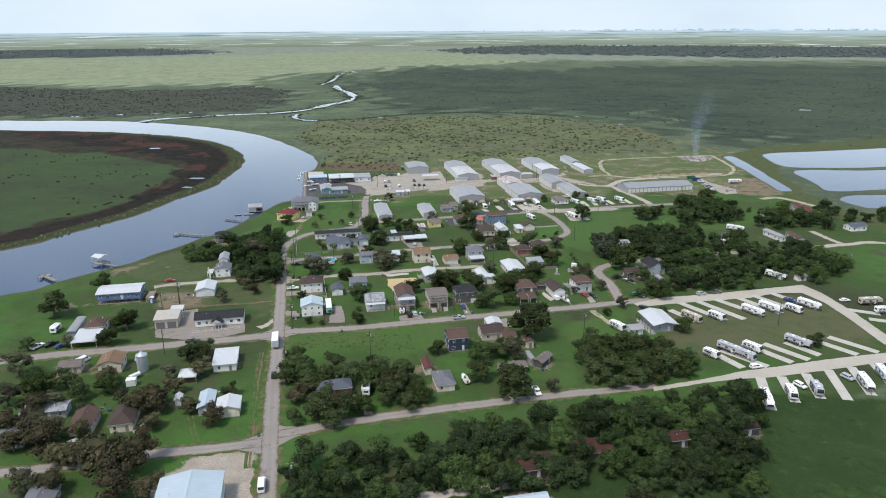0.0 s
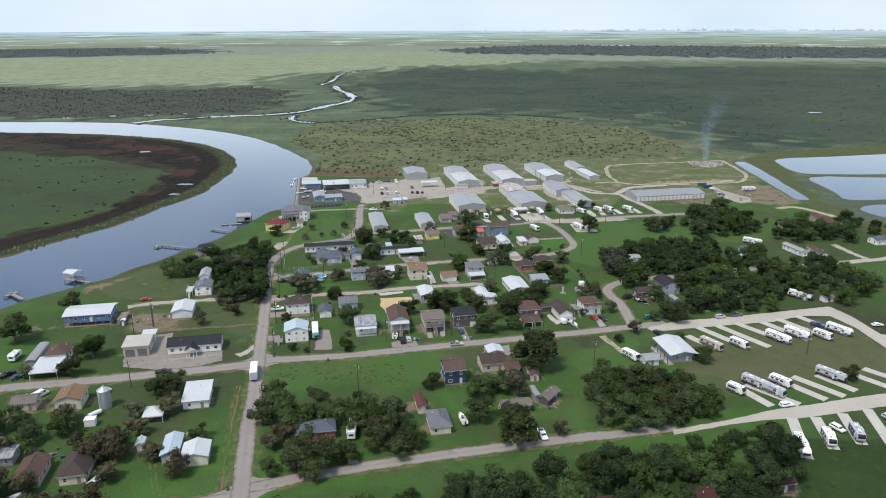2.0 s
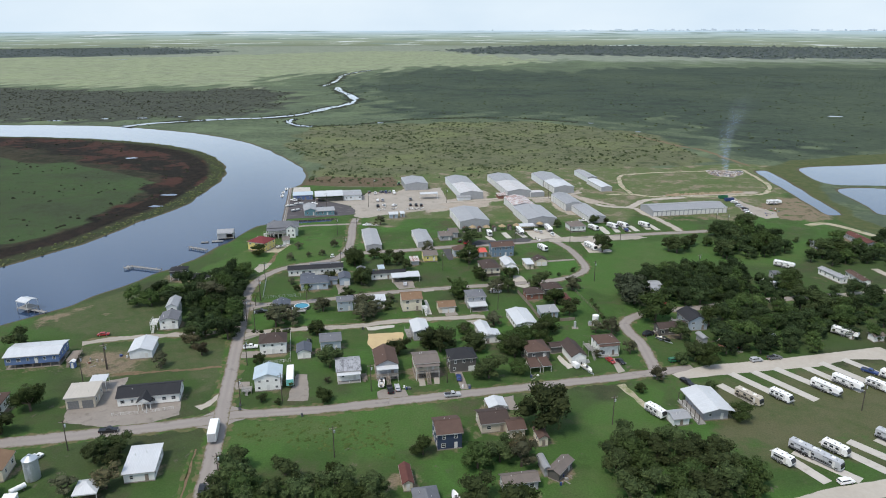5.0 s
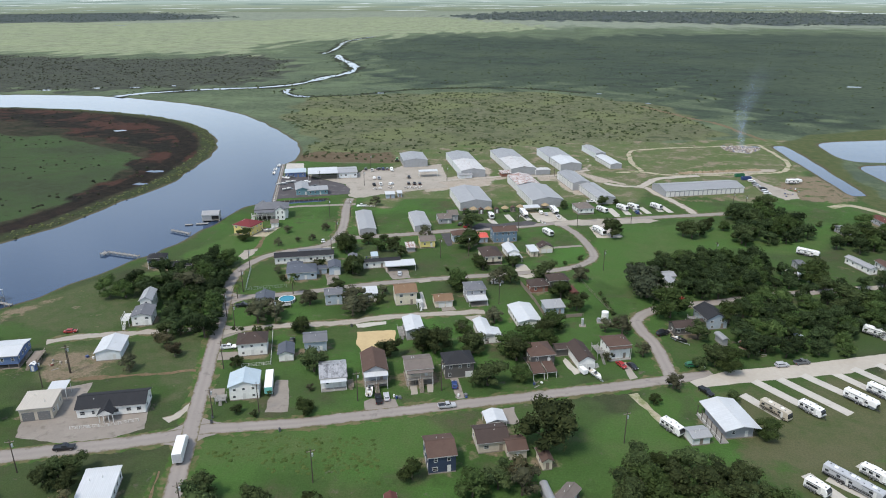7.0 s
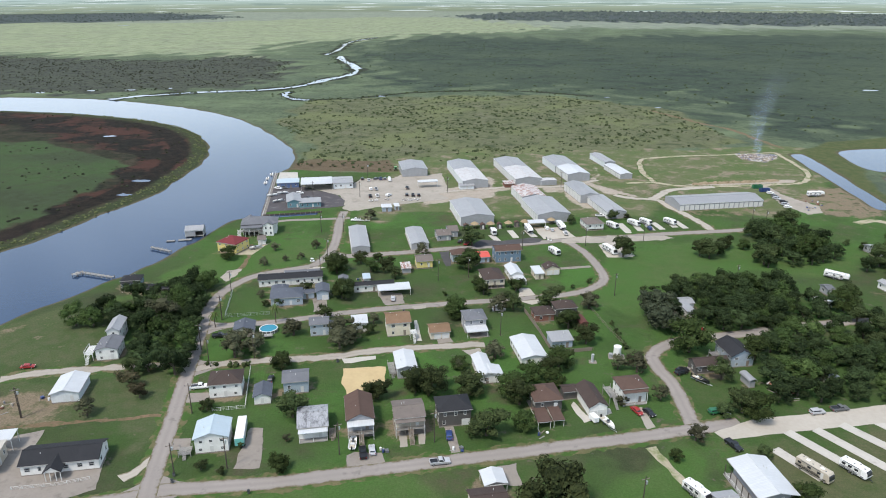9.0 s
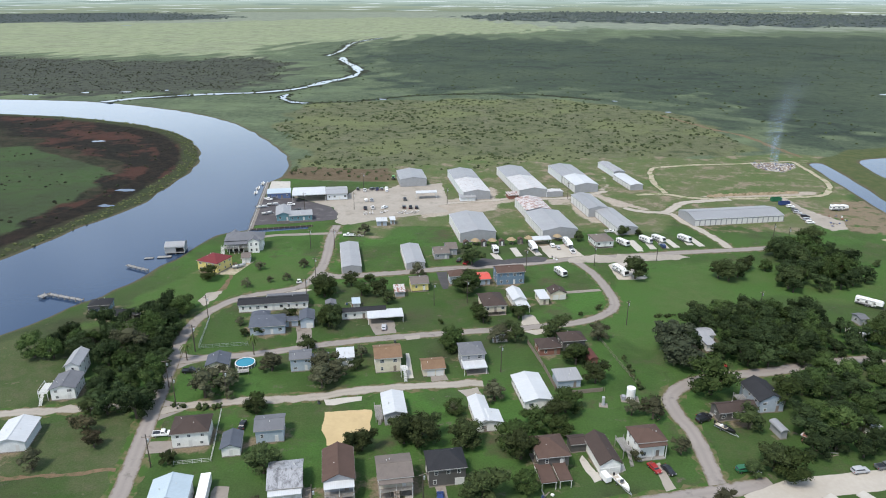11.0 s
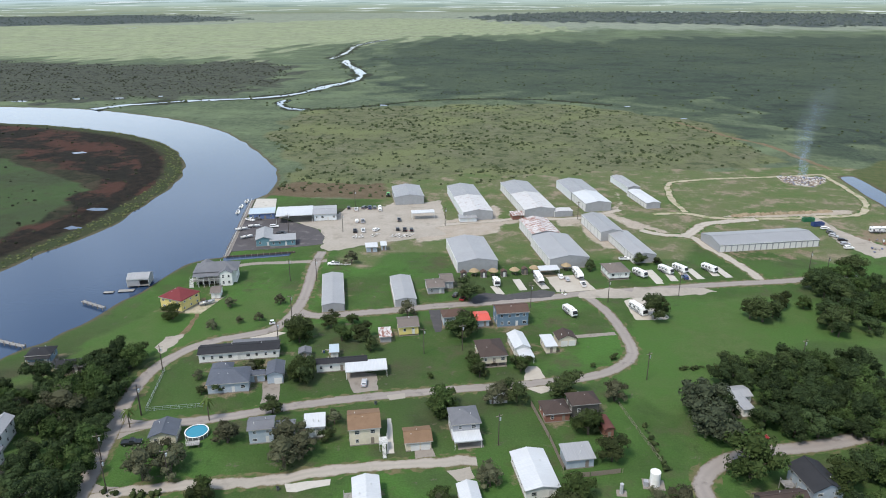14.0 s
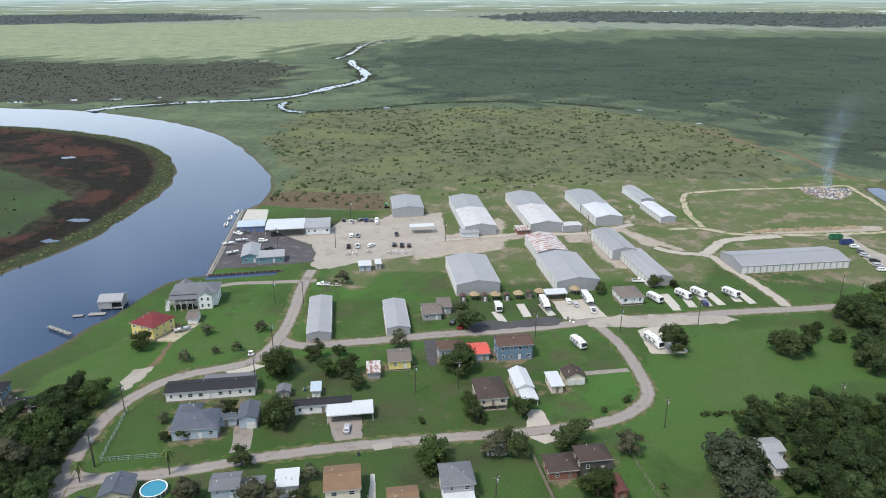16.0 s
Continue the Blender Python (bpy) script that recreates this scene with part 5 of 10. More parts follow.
def extrude(profile, lo, hi, axis):
    """A closed profile swept along local x or y; the profile lies in (y, z) or (x, z)."""
    n = len(profile)
    mk = (lambda s, p: (s, p[0], p[1])) if axis == "x" else (lambda s, p: (p[0], s, p[1]))
    v = [mk(lo, p) for p in profile] + [mk(hi, p) for p in profile]
    f = [tuple(range(n)), tuple(range(2 * n - 1, n - 1, -1))] + [(i, i + n, (i + 1) % n + n, (i + 1) % n) for i in range(n)]
    return v, f


def tube(r, z0, z1, n=10, r2=None, cx=0, cy=0):
    r2 = r if r2 is None else r2
    v = [(cx + q * math.cos(2 * math.pi * i / n), cy + q * math.sin(2 * math.pi * i / n), z) for q, z in ((r, z0), (r2, z1)) for i in range(n)]
    f = [tuple(range(n - 1, -1, -1)), tuple(range(n, 2 * n))] + [(i, (i + 1) % n, (i + 1) % n + n, i + n) for i in range(n)]
    return v, f


def beam(a, b, r, n=6):
    a, b = Vector(a), Vector(b)
    q = (b - a).to_track_quat("Z", "Y").to_matrix().to_4x4()
    return moved(tube(r, 0, (b - a).length, n), Matrix.Translation(a) @ q)


def bevelled(shape, amount, segments=2):
    bm = bmesh.new()
    vs = [bm.verts.new(p) for p in shape[0]]
    for q in shape[1]:
        bm.faces.new([vs[i] for i in q])
    bmesh.ops.recalc_face_normals(bm, faces=bm.faces)
    bmesh.ops.bevel(bm, geom=list(bm.edges), offset=amount, segments=segments, affect="EDGES", profile=0.5)
    bm.verts.index_update()
    out = ([tuple(v.co) for v in bm.verts], [tuple(v.index for v in f.verts) for f in bm.faces])
    bm.free()
    return out


def data(name, shape, mat, smooth=False):
    bm = bmesh.new()
    vs = [bm.verts.new(p) for p in shape[0]]
    for q in shape[1]:
        if len(set(q)) > 2:
            try:
                bm.faces.new([vs[i] for i in q])
            except ValueError:
                pass
    bmesh.ops.recalc_face_normals(bm, faces=bm.faces)
    me = bpy.data.meshes.new(name)
    bm.to_mesh(me)
    bm.free()
    me.materials.append(mat)
    if smooth:
        me.polygons.foreach_set("use_smooth", [True] * len(me.polygons))
    return me


def part(name, shape, mat, parent, label="", smooth=False, at=None):
    me = shape if isinstance(shape, bpy.types.Mesh) else data(name, shape, mat, smooth)
    ob = new(name, me)
    ob.parent = parent
    if at is not None:
        ob.matrix_basis = at
    return tagged(ob, label)


def thing(name, x, y, ang=0.0, z=0.0, label="", category="", group="", kind=""):
    ob = new(name)
    ob.matrix_basis = pose(x, y, z, 0, 0, ang)
    return tagged(ob, label, category, group, kind)


CACHE = {}


def cached(key, make):
    if key not in CACHE:
        CACHE[key] = make()
    return CACHE[key]


def window(parent, at, w=1.0, h=1.25, mat="trim"):
    fr = cached(("fr", w, h, mat), lambda: data("window", join(box(-w / 2, w / 2, -0.09, 0.03, -h / 2, -h / 2 + 0.09), box(-w / 2, w / 2, -0.09, 0.03, h / 2 - 0.09, h / 2), box(-w / 2, -w / 2 + 0.09, -0.085, 0.03, -h / 2 + 0.09, h / 2 - 0.09), box(w / 2 - 0.09, w / 2, -0.085, 0.03, -h / 2 + 0.09, h / 2 - 0.09), box(-w / 2 + 0.09, w / 2 - 0.09, -0.06, 0.02, -0.03, 0.03)), M[mat]))
    pn = cached(("pn", w, h), lambda: data("pane", box(-w / 2 + 0.09, w / 2 - 0.09, -0.035, 0.02, -h / 2 + 0.09, h / 2 - 0.09), M["glass"]))
    ob = part("window", fr, None, parent, at=at)
    part("pane", pn, None, ob)


def door(parent, at, mat="trim", w=0.95, h=2.05):
    me = cached(("door", mat, w, h), lambda: data("door", join(box(-w / 2, w / 2, -0.06, 0.02, 0, h), box(-w / 2 + 0.15, w / 2 - 0.15, -0.09, 0, 0.25, 0.95), box(-w / 2 + 0.15, w / 2 - 0.15, -0.09, 0, 1.15, h - 0.2)), M[mat]))
    part("door", me, None, parent, at=at)


def roller(parent, at, w, h, mat="trim", name="garage_door"):
    n = max(4, int(h / 0.5))
    me = cached(("roll", w, h, mat), lambda: data(name, extrude([(0.02, 0)] + [q for i in range(n) for q in ((-0.09, i * h / n), (-0.09, (i + 0.86) * h / n), (-0.05, (i + 0.93) * h / n))] + [(-0.09, h), (0.02, h)], -w / 2, w / 2, "x"), M[mat]))
    part(name, me, None, parent, at=at)


SIDES = {"S": (0, 0, -1), "N": (180, 0, 1), "E": (90, 1, 0), "W": (-90, -1, 0)}


def on_wall(side, s, z, hx, hy):
    """A pose on an outer wall: s metres along it, z up; local -y points outwards."""
    turn, ex, ey = SIDES[side]
    m = pose(0, 0, 0, 0, 0, turn)
    far = hy if ey else hx
    return m @ pose(s, -far - 0.003, z)


def roof_shape(kind, w, d, e, rise, t=0.18):
    hx, hy = w / 2, d / 2
    if kind == "gable_x":
        return extrude([(-hy, e), (0, e + rise), (hy, e), (hy, e - t), (0, e + rise - t), (-hy, e - t)], -hx, hx, "x")
    if kind == "gable_y":
        return extrude([(-hx, e), (0, e + rise), (hx, e), (hx, e - t), (0, e + rise - t), (-hx, e - t)], -hy, hy, "y")
    if kind == "shed":
        return extrude([(-hy, e), (hy, e + rise), (hy, e + rise - t), (-hy, e - t)], -hx, hx, "x")
    if kind == "arch":
        n = 10
        top = [(-hx * math.cos(math.pi * i / n), e + rise * math.sin(math.pi * i / n)) for i in range(n + 1)]
        return extrude(top + [(p * 0.97, q - t) for p, q in top[::-1]], -hy, hy, "y")
    if kind == "flat":
        return box(-hx, hx, -hy, hy, e - t, e + 0.05)
    rx, ry = (max(hx - hy, 0.0), 0) if hx >= hy else (0, max(hy - hx, 0.0))
    k = [(-hx, -hy), (hx, -hy), (hx, hy), (-hx, hy)]
    v = [(x, y, e - t) for x, y in k] + [(x, y, e) for x, y in k] + [(-rx, -ry, e + rise), (rx, ry, e + rise)]
    f = [(3, 2, 1, 0), (0, 1, 5, 4), (1, 2, 6, 5), (2, 3, 7, 6), (3, 0, 4, 7)]
    f += [(4, 5, 9, 8), (5, 6, 9), (6, 7, 8, 9), (7, 4, 8)] if rx else ([(4, 5, 8), (5, 6, 9, 8), (6, 7, 9), (7, 4, 8, 9)] if ry else [(4, 5, 8), (5, 6, 8), (6, 7, 8), (7, 4, 8)])
    return v, f


def wall_shape(kind, w, d, e, rise, over, base, t=0.18):
    hx, hy = w / 2 - over, d / 2 - over
    if kind in ("gable_x", "gable_y"):
        h, H = (hy, d / 2) if kind == "gable_x" else (hx, w / 2)
        ze = e - t + rise * (1 - h / H)
        prof = [(-h, base), (h, base), (h, ze), (0, e + rise - t - 0.005), (-h, ze)]
        return extrude(prof, -hx, hx, "x") if kind == "gable_x" else extrude(prof, -hy, hy, "y")
    if kind == "shed":
        k = rise / d
        prof = [(-hy, base), (hy, base), (hy, e + rise - t - over * k), (-hy, e - t + over * k)]
        return extrude(prof, -hx, hx, "x")
    if kind == "arch":
        return box(-hx, hx, -hy, hy, base, e + rise * 0.5)
    return box(-hx, hx, -hy, hy, base, e - t + 0.02)


def house(x, y, w, d, e, rise, kind, roof, wall, label, ang=17.0, lift=0.0, over=0.45, garage=0, porch=0.0, awning=None, name="house", category="house", windows="SEWN", doors="S", storeys=1, skirt=None, stairs=False, chimney=False, gutter=True, base=None):
    root = thing(name, x, y, ang, 0, label, category)
    hx, hy = w / 2 - over, d / 2 - over
    ax = {"gable_x": "X", "gable_y": "Y"}.get(kind, "X")
    rm = M[roof + ax] if roof.endswith("metal") else M[roof]
    part("roof", roof_shape(kind, w, d, e, rise), rm, root)
    part("wall", wall_shape(kind, w, d, e, rise, over, lift), M[wall], root)
    if kind in ("gable_x", "gable_y"):
        ridge = box(-w / 2 - 0.02, w / 2 + 0.02, -0.18, 0.18, e + rise - 0.08, e + rise + 0.05) if kind == "gable_x" else box(-0.18, 0.18, -d / 2 - 0.02, d / 2 + 0.02, e + rise - 0.08, e + rise + 0.05)
        part("ridge_cap", ridge, rm, root)
    if gutter and kind != "flat":
        for sg in (-1, 1):
            if kind == "shed" and sg > 0:
                continue
            part("fascia", box(-w / 2, w / 2, sg * d / 2 - 0.03, sg * d / 2 + 0.03, e - 0.26, e - 0.02) if kind != "gable_y" else box(sg * w / 2 - 0.03, sg * w / 2 + 0.03, -d / 2, d / 2, e - 0.24, e - 0.03), M["fascia"], root)
    if lift > 0.5:
        nxp = max(2, int(w / 3) + 1)
        for i in range(nxp):
            for py in (-hy + 0.2, 0, hy - 0.2):
                px = -hx + 0.2 + i * (2 * hx - 0.4) / (nxp - 1)
                part("post", cached(("post", lift), lambda: data("post", box(-0.13, 0.13, -0.13, 0.13, 0, lift)
                     , M["wood"])), None, root, at=pose(px, py, 0))
        part("floor_slab", box(-hx - 0.1, hx + 0.1, -hy - 0.1, hy + 0.1, 0.0, 0.12), M["concrete"], root)
    else:
        part("foundation", box(-hx - 0.08, hx + 0.08, -hy - 0.08, hy + 0.08, 0.0, 0.3), M["concrete"], root)
    levels = [lift + (e - lift) * (k + 0.55) / storeys for k in range(storeys)]
    rnd = random.Random(int(abs(x * 7 + y * 13)))
    for zc in levels:
        hgt = (e - lift) / storeys
        wh = 1.25 if hgt > 2.5 else 0.9
        for side in windows:
            run = 2 * hx if side in "SN" else 2 * hy
            n = max(1, int(run / 2.9))
            for i in range(n):
                s = -run / 2 + (i + 0.5) * run / n + rnd.uniform(-0.25, 0.25)
                if zc == levels[0] and side in doors and i == n // 2 and not lift:
                    continue
                if zc == levels[0] and garage and side == "S":
                    if s > -0.2:
                        continue
                window(root, on_wall(side, s, zc, hx, hy), rnd.choice((0.95, 0.95, 1.4)), wh)
    for side in doors:
        run = 2 * hx if side in "SN" else 2 * hy
        n = max(1, int(run / 2.9))
        if garage and side == "S":
            continue
        door(root, on_wall(side, -run / 2 + (n // 2 + 0.5) * run / n, lift + 0.3 if not lift else lift + 0.05, hx, hy), "trim" if rnd.random() < 0.6 else "wood")
    for g in range(garage):
        roller(root, on_wall("S", (hx - 1.6 - g * 2.95) if wall != "w_beige" else (2.2 - 4.4 * g), 0.06, hx, hy), *((2.5, 2.15, "trim") if wall != "w_beige" else (3.4, 2.9, "p_grey")))
    if porch:
        part("porch_floor", box(-hx, hx, -hy - porch, -hy - 0.02, max(lift - 0.2, 0), max(lift, 0.25)), M["greywood"], root)
        zr = e - 0.4
        part("porch_roof", extrude([(-hy - porch - 0.3, zr - 0.35), (-hy + 0.05, zr), (-hy + 0.05, zr - 0.1), (-hy - porch - 0.3, zr - 0.45)], -hx - 0.1, hx + 0.1, "x"), rm if awning is None else M[awning], root)
        n = max(3, int(w / 2.6))
        for i in range(n):
            px = -hx + 0.15 + i * (2 * hx - 0.3) / (n - 1)
            part("porch_post", cached(("pp", round(zr, 1), round(lift, 1)), lambda: data("porch_post", box(-0.07, 0.07, -0.07, 0.07, 0 if lift else 0.2, zr - 0.3), M["trim"])), None, root, at=pose(px, -hy - porch + 0.1, 0))
        if lift > 0.5:
            part("railing", join(box(-hx, hx, -hy - porch, -hy - porch + 0.06, lift + 0.85, lift + 0.95), *(box(-hx + k * 0.35, -hx + k * 0.35 + 0.05, -hy - porch, -hy - porch + 0.05, lift, lift + 0.85) for k in range(int(2 * hx / 0.35)))), M["wood"], root)
    if stairs:
        n = max(4, int(lift / 0.19))
        y0 = -hy - porch
        part("stairs", join(*(box(-0.6, 0.6, y0 - (n - i) * 0.27, y0 - (n - i - 1) * 0.27, max(0, (i + 1) * lift / n - 0.06), (i + 1) * lift / n) for i in range(n)), beam((-0.62, y0 - n * 0.27, 0.9), (-0.62, y0, lift + 0.9), 0.05), beam((0.62, y0 - n * 0.27, 0.9), (0.62, y0, lift + 0.9), 0.05), beam((-0.62, y0 - n * 0.27, 0.0), (-0.62, y0, lift), 0.08), beam((0.62, y0 - n * 0.27, 0.0), (0.62, y0, lift), 0.08)), M["wood"], root)
    if chimney:
        part("chimney", box(hx * 0.4, hx * 0.4 + 0.8, 0.3, 1.1, e, e + rise + 0.9), M["w_brick"], root)
    # plumbing vents on the roof
    if w > 6 and kind != "flat":
        for k in range(2):
            vx, vy = rnd.uniform(-0.6, 0.6) * hx, rnd.uniform(0.15, 0.45) * hy * rnd.choice((-1, 1))
            part("vent_pipe", cached("vent", lambda: data("vent_pipe", tube(0.09, 0, 0.9, 8), M["trim"])), None, root, at=pose(vx, vy, e + rise * 0.35))
    return root


def carport(x, y, w, d, e, rise, kind, roof, label, ang=17.0, name="carport", category="carport"):
    root = thing(name, x, y, ang, 0, label, category)
    ax = {"gable_y": "Y"}.get(kind, "X")
    part("roof", roof_shape(kind, w, d, e, rise, 0.14), M[roof + ax] if roof.endswith("metal") else M[roof], root)
    for px in (-w / 2 + 0.25, w / 2 - 0.25):
        for py in (-d / 2 + 0.3, d / 2 - 0.3):
            top = e - 0.14 + (rise * (py + d / 2) / d if kind == "shed" else 0) + (rise * 0.5 / w if kind == "gable_y" else 0)
            part("post", box(px - 0.07, px + 0.07, py - 0.07, py + 0.07, 0, top), M["trim"], root)
    part("edge_beam", join(box(-w / 2 + 0.05, w / 2 - 0.05, -d / 2 + 0.05, -d / 2 + 0.17, e - 0.36, e - 0.12), box(-w / 2 + 0.05, -w / 2 + 0.17, -d / 2 + 0.2, d / 2 - 0.05, e - 0.36, e - 0.12)), M["trim"], root)
    return root


def warehouse(x, y, w, d, e, rise, roof, wall, label, ang=17.0, bays=0, side="W", end="w_sheetgrey", kind="gable_y"):
    root = thing("warehouse", x, y, ang, 0, label, "warehouse", "storage sheds")
    ax = "Y" if kind == "gable_y" else "X"
    over = 0.15
    part("roof", roof_shape(kind, w, d, e, rise, 0.12), M[roof + ax], root)
    part("wall", wall_shape(kind, w, d, e, rise, over, 0.0, 0.12), M["w_sheetgrey" if bays else wall], root)
    hx, hy = w / 2 - over, d / 2 - over
    if kind == "gable_y":
        part("ridge_cap", box(-0.3, 0.3, -d / 2, d / 2, e + rise - 0.09, e + rise + 0.05), M[roof + ax], root)
        ze = e - 0.12 + rise * (1 - hx / (w / 2))
        for s, yy in ((-1, -hy - 0.03), (1, hy + 0.03)):
            part("end_panel", extrude([(-hx, 0), (hx, 0), (hx, ze - 0.02), (0, e + rise - 0.16), (-hx, ze - 0.02)], min(yy, s * hy), max(yy, s * hy), "y"), M[end], root)
        for sg in (-1, 1):
            part("gutter", box(sg * (w / 2 + 0.06) - 0.06, sg * (w / 2 + 0.06) + 0.06, -d / 2, d / 2, e - 0.2, e - 0.02), M["trim"], root)
    else:
        part("ridge_cap", box(-w / 2, w / 2, -0.3, 0.3, e + rise - 0.09, e + rise + 0.05), M[roof + ax], root)
        for s, xx in ((-1, -hx - 0.03), (1, hx + 0.03)):
            part("end_panel", extrude([(-hy, 0), (hy, 0), (hy, e - 0.1), (0, e + rise - 0.16), (-hy, e - 0.1)], min(xx, s * hx), max(xx, s * hx), "x"), M[end], root)
        part("gutter", box(-w / 2, w / 2, -d / 2 - 0.12, -d / 2, e - 0.2, e - 0.02), M["trim"], root)
    if bays:
        run = 2 * hy if side in "WE" else 2 * hx
        ww = round(run / bays - 0.7, 1)
        for i in range(bays):
            s = -run / 2 + (i + 0.5) * run / bays
            roller(root, on_wall(side, s, 0.05, hx, hy), ww, round(e - 0.8, 1), name="roller_door")
    part("foundation", box(-hx - 0.4, hx + 0.4, -hy - 0.4, hy + 0.4, 0, 0.1), M["concrete"], root)
    return root


# ---- vehicles ----
def wheel(parent, x, y, r=0.36, wd=0.24):
    t = cached(("tyre", r), lambda: data("tyre", moved(tube(r, -wd / 2, wd / 2, 14), pose(0, 0, 0, 90, 0, 0)), M["rubber"]))
    h = cached(("rim", r), lambda: data("rim", moved(tube(r * 0.6, -wd / 2 - 0.015, wd / 2 + 0.015, 10), pose(0, 0, 0, 90, 0, 0)), M["rim"]))
    ob = part("wheel", t, None, parent, at=pose(x, y, r))
    part("rim", h, None, ob)


def car(kind, paint):
    """Nose along +x, wheels on z = 0."""
    root = thing("car", 0, 0)
    L, W = {"sedan": (4.6, 1.8), "suv": (4.7, 1.9), "pickup": (5.6, 2.0), "van": (6.2, 2.1)}[kind]
    hx, hy = L / 2, W / 2
    if kind == "pickup":
        prof = [(-hx, 0.45), (hx - 0.1, 0.4), (hx, 0.75), (hx - 0.1, 1.0), (hx - 1.5, 1.1), (-hx, 1.1)]
        cab = [(-0.55, 1.1), (1.25, 1.1), (0.55, 1.78), (-0.4, 1.8)]
    elif kind == "van":
        prof = [(-hx, 0.4), (hx - 0.1, 0.4), (hx, 0.8), (hx - 0.15, 1.1), (hx - 0.7, 1.25), (-hx, 1.25)]
        cab = [(-hx, 1.25), (hx - 0.75, 1.25), (hx - 1.5, 2.25), (-hx + 0.1, 2.3)]
    elif kind == "suv":
        prof = [(-hx, 0.45), (hx - 0.1, 0.4), (hx, 0.75), (hx - 0.1, 1.0), (hx - 1.2, 1.1), (-hx, 1.1)]
        cab = [(-hx + 0.05, 1.1), (1.15, 1.1), (0.5, 1.7), (-hx + 0.4, 1.72)]
    else:
        prof = [(-hx, 0.4), (hx - 0.1, 0.35), (hx, 0.6), (hx - 0.1, 0.82), (hx - 1.2, 0.93), (-hx + 0.7, 0.95), (-hx, 0.9)]
        cab = [(-hx + 0.6, 0.94), (1.1, 0.92), (0.35, 1.42), (-1.1, 1.44)]
    body = bevelled(extrude(prof, -hy, hy, "y"), 0.09)
    part("body", body, M["p_" + paint], root, smooth=False)
    part("cabin", bevelled(extrude(cab, -hy + 0.14, hy - 0.14, "y"), 0.07), M["p_" + paint], root)
    zc = sum(p[1] for p in cab) / 4
    (x0, z0), (x1, z1), (x2, z2), (x3, z3) = cab
    part("side_window", extrude([(x0 + 0.25, z0 + 0.08), (x1 - 0.25, z1 + 0.08), (x2 - 0.05, z2 - 0.12), (x3 + 0.12, z3 - 0.12)] if kind != "van" else [(x1 - 1.4, z1 + 0.1), (x1 - 0.25, z1 + 0.1), (x2 - 0.05, z2 - 0.25), (x2 - 0.8, z2 - 0.25)], -hy + 0.13, hy - 0.13, "y"), M["glass"], root)
    part("windscreen", extrude([(x1 - 0.03, z1 + 0.06), (x1 + 0.03, z1 + 0.04), (x2 + 0.05, z2 - 0.08), (x2 - 0.03, z2 - 0.06)], -hy + 0.25, hy - 0.25, "y"), M["glass"], root)
    part("rear_window", extrude([(x0 - 0.03, z0 + 0.12), (x0 + 0.05, z0 + 0.12), (x3 + 0.05, z3 - 0.14), (x3 - 0.04, z3 - 0.14)], -hy + 0.28, hy - 0.28, "y"), M["glass"], root)
    if kind == "pickup":
        part("cargo_bed", box(-hx + 0.1, -0.65, -hy + 0.15, hy - 0.15, 1.09, 1.125), M["p_black"], root)
        part("bed_rail", join(box(-hx, -0.6, -hy + 0.02, -hy + 0.14, 1.1, 1.22), box(-hx, -0.6, hy - 0.14, hy - 0.02, 1.1, 1.22), box(-hx, -hx + 0.1, -hy + 0.14, hy - 0.14, 1.1, 1.22)), M["p_" + paint], root)
    for sy in (-1, 1):
        part("headlight", box(hx - 0.12, hx - 0.0, sy * (hy - 0.3) - 0.16, sy * (hy - 0.3) + 0.16, 0.68, 0.84), M["lamp_clear"], root)
        part("tail_light", box(-hx - 0.02, -hx + 0.1, sy * (hy - 0.16) - 0.1, sy * (hy - 0.16) + 0.1, 0.7, 0.95), M["lamp_red"], root)
        for wx in (-hx + 0.95, hx - 0.95):
            wheel(root, wx, sy * (hy - 0.12))
    return root


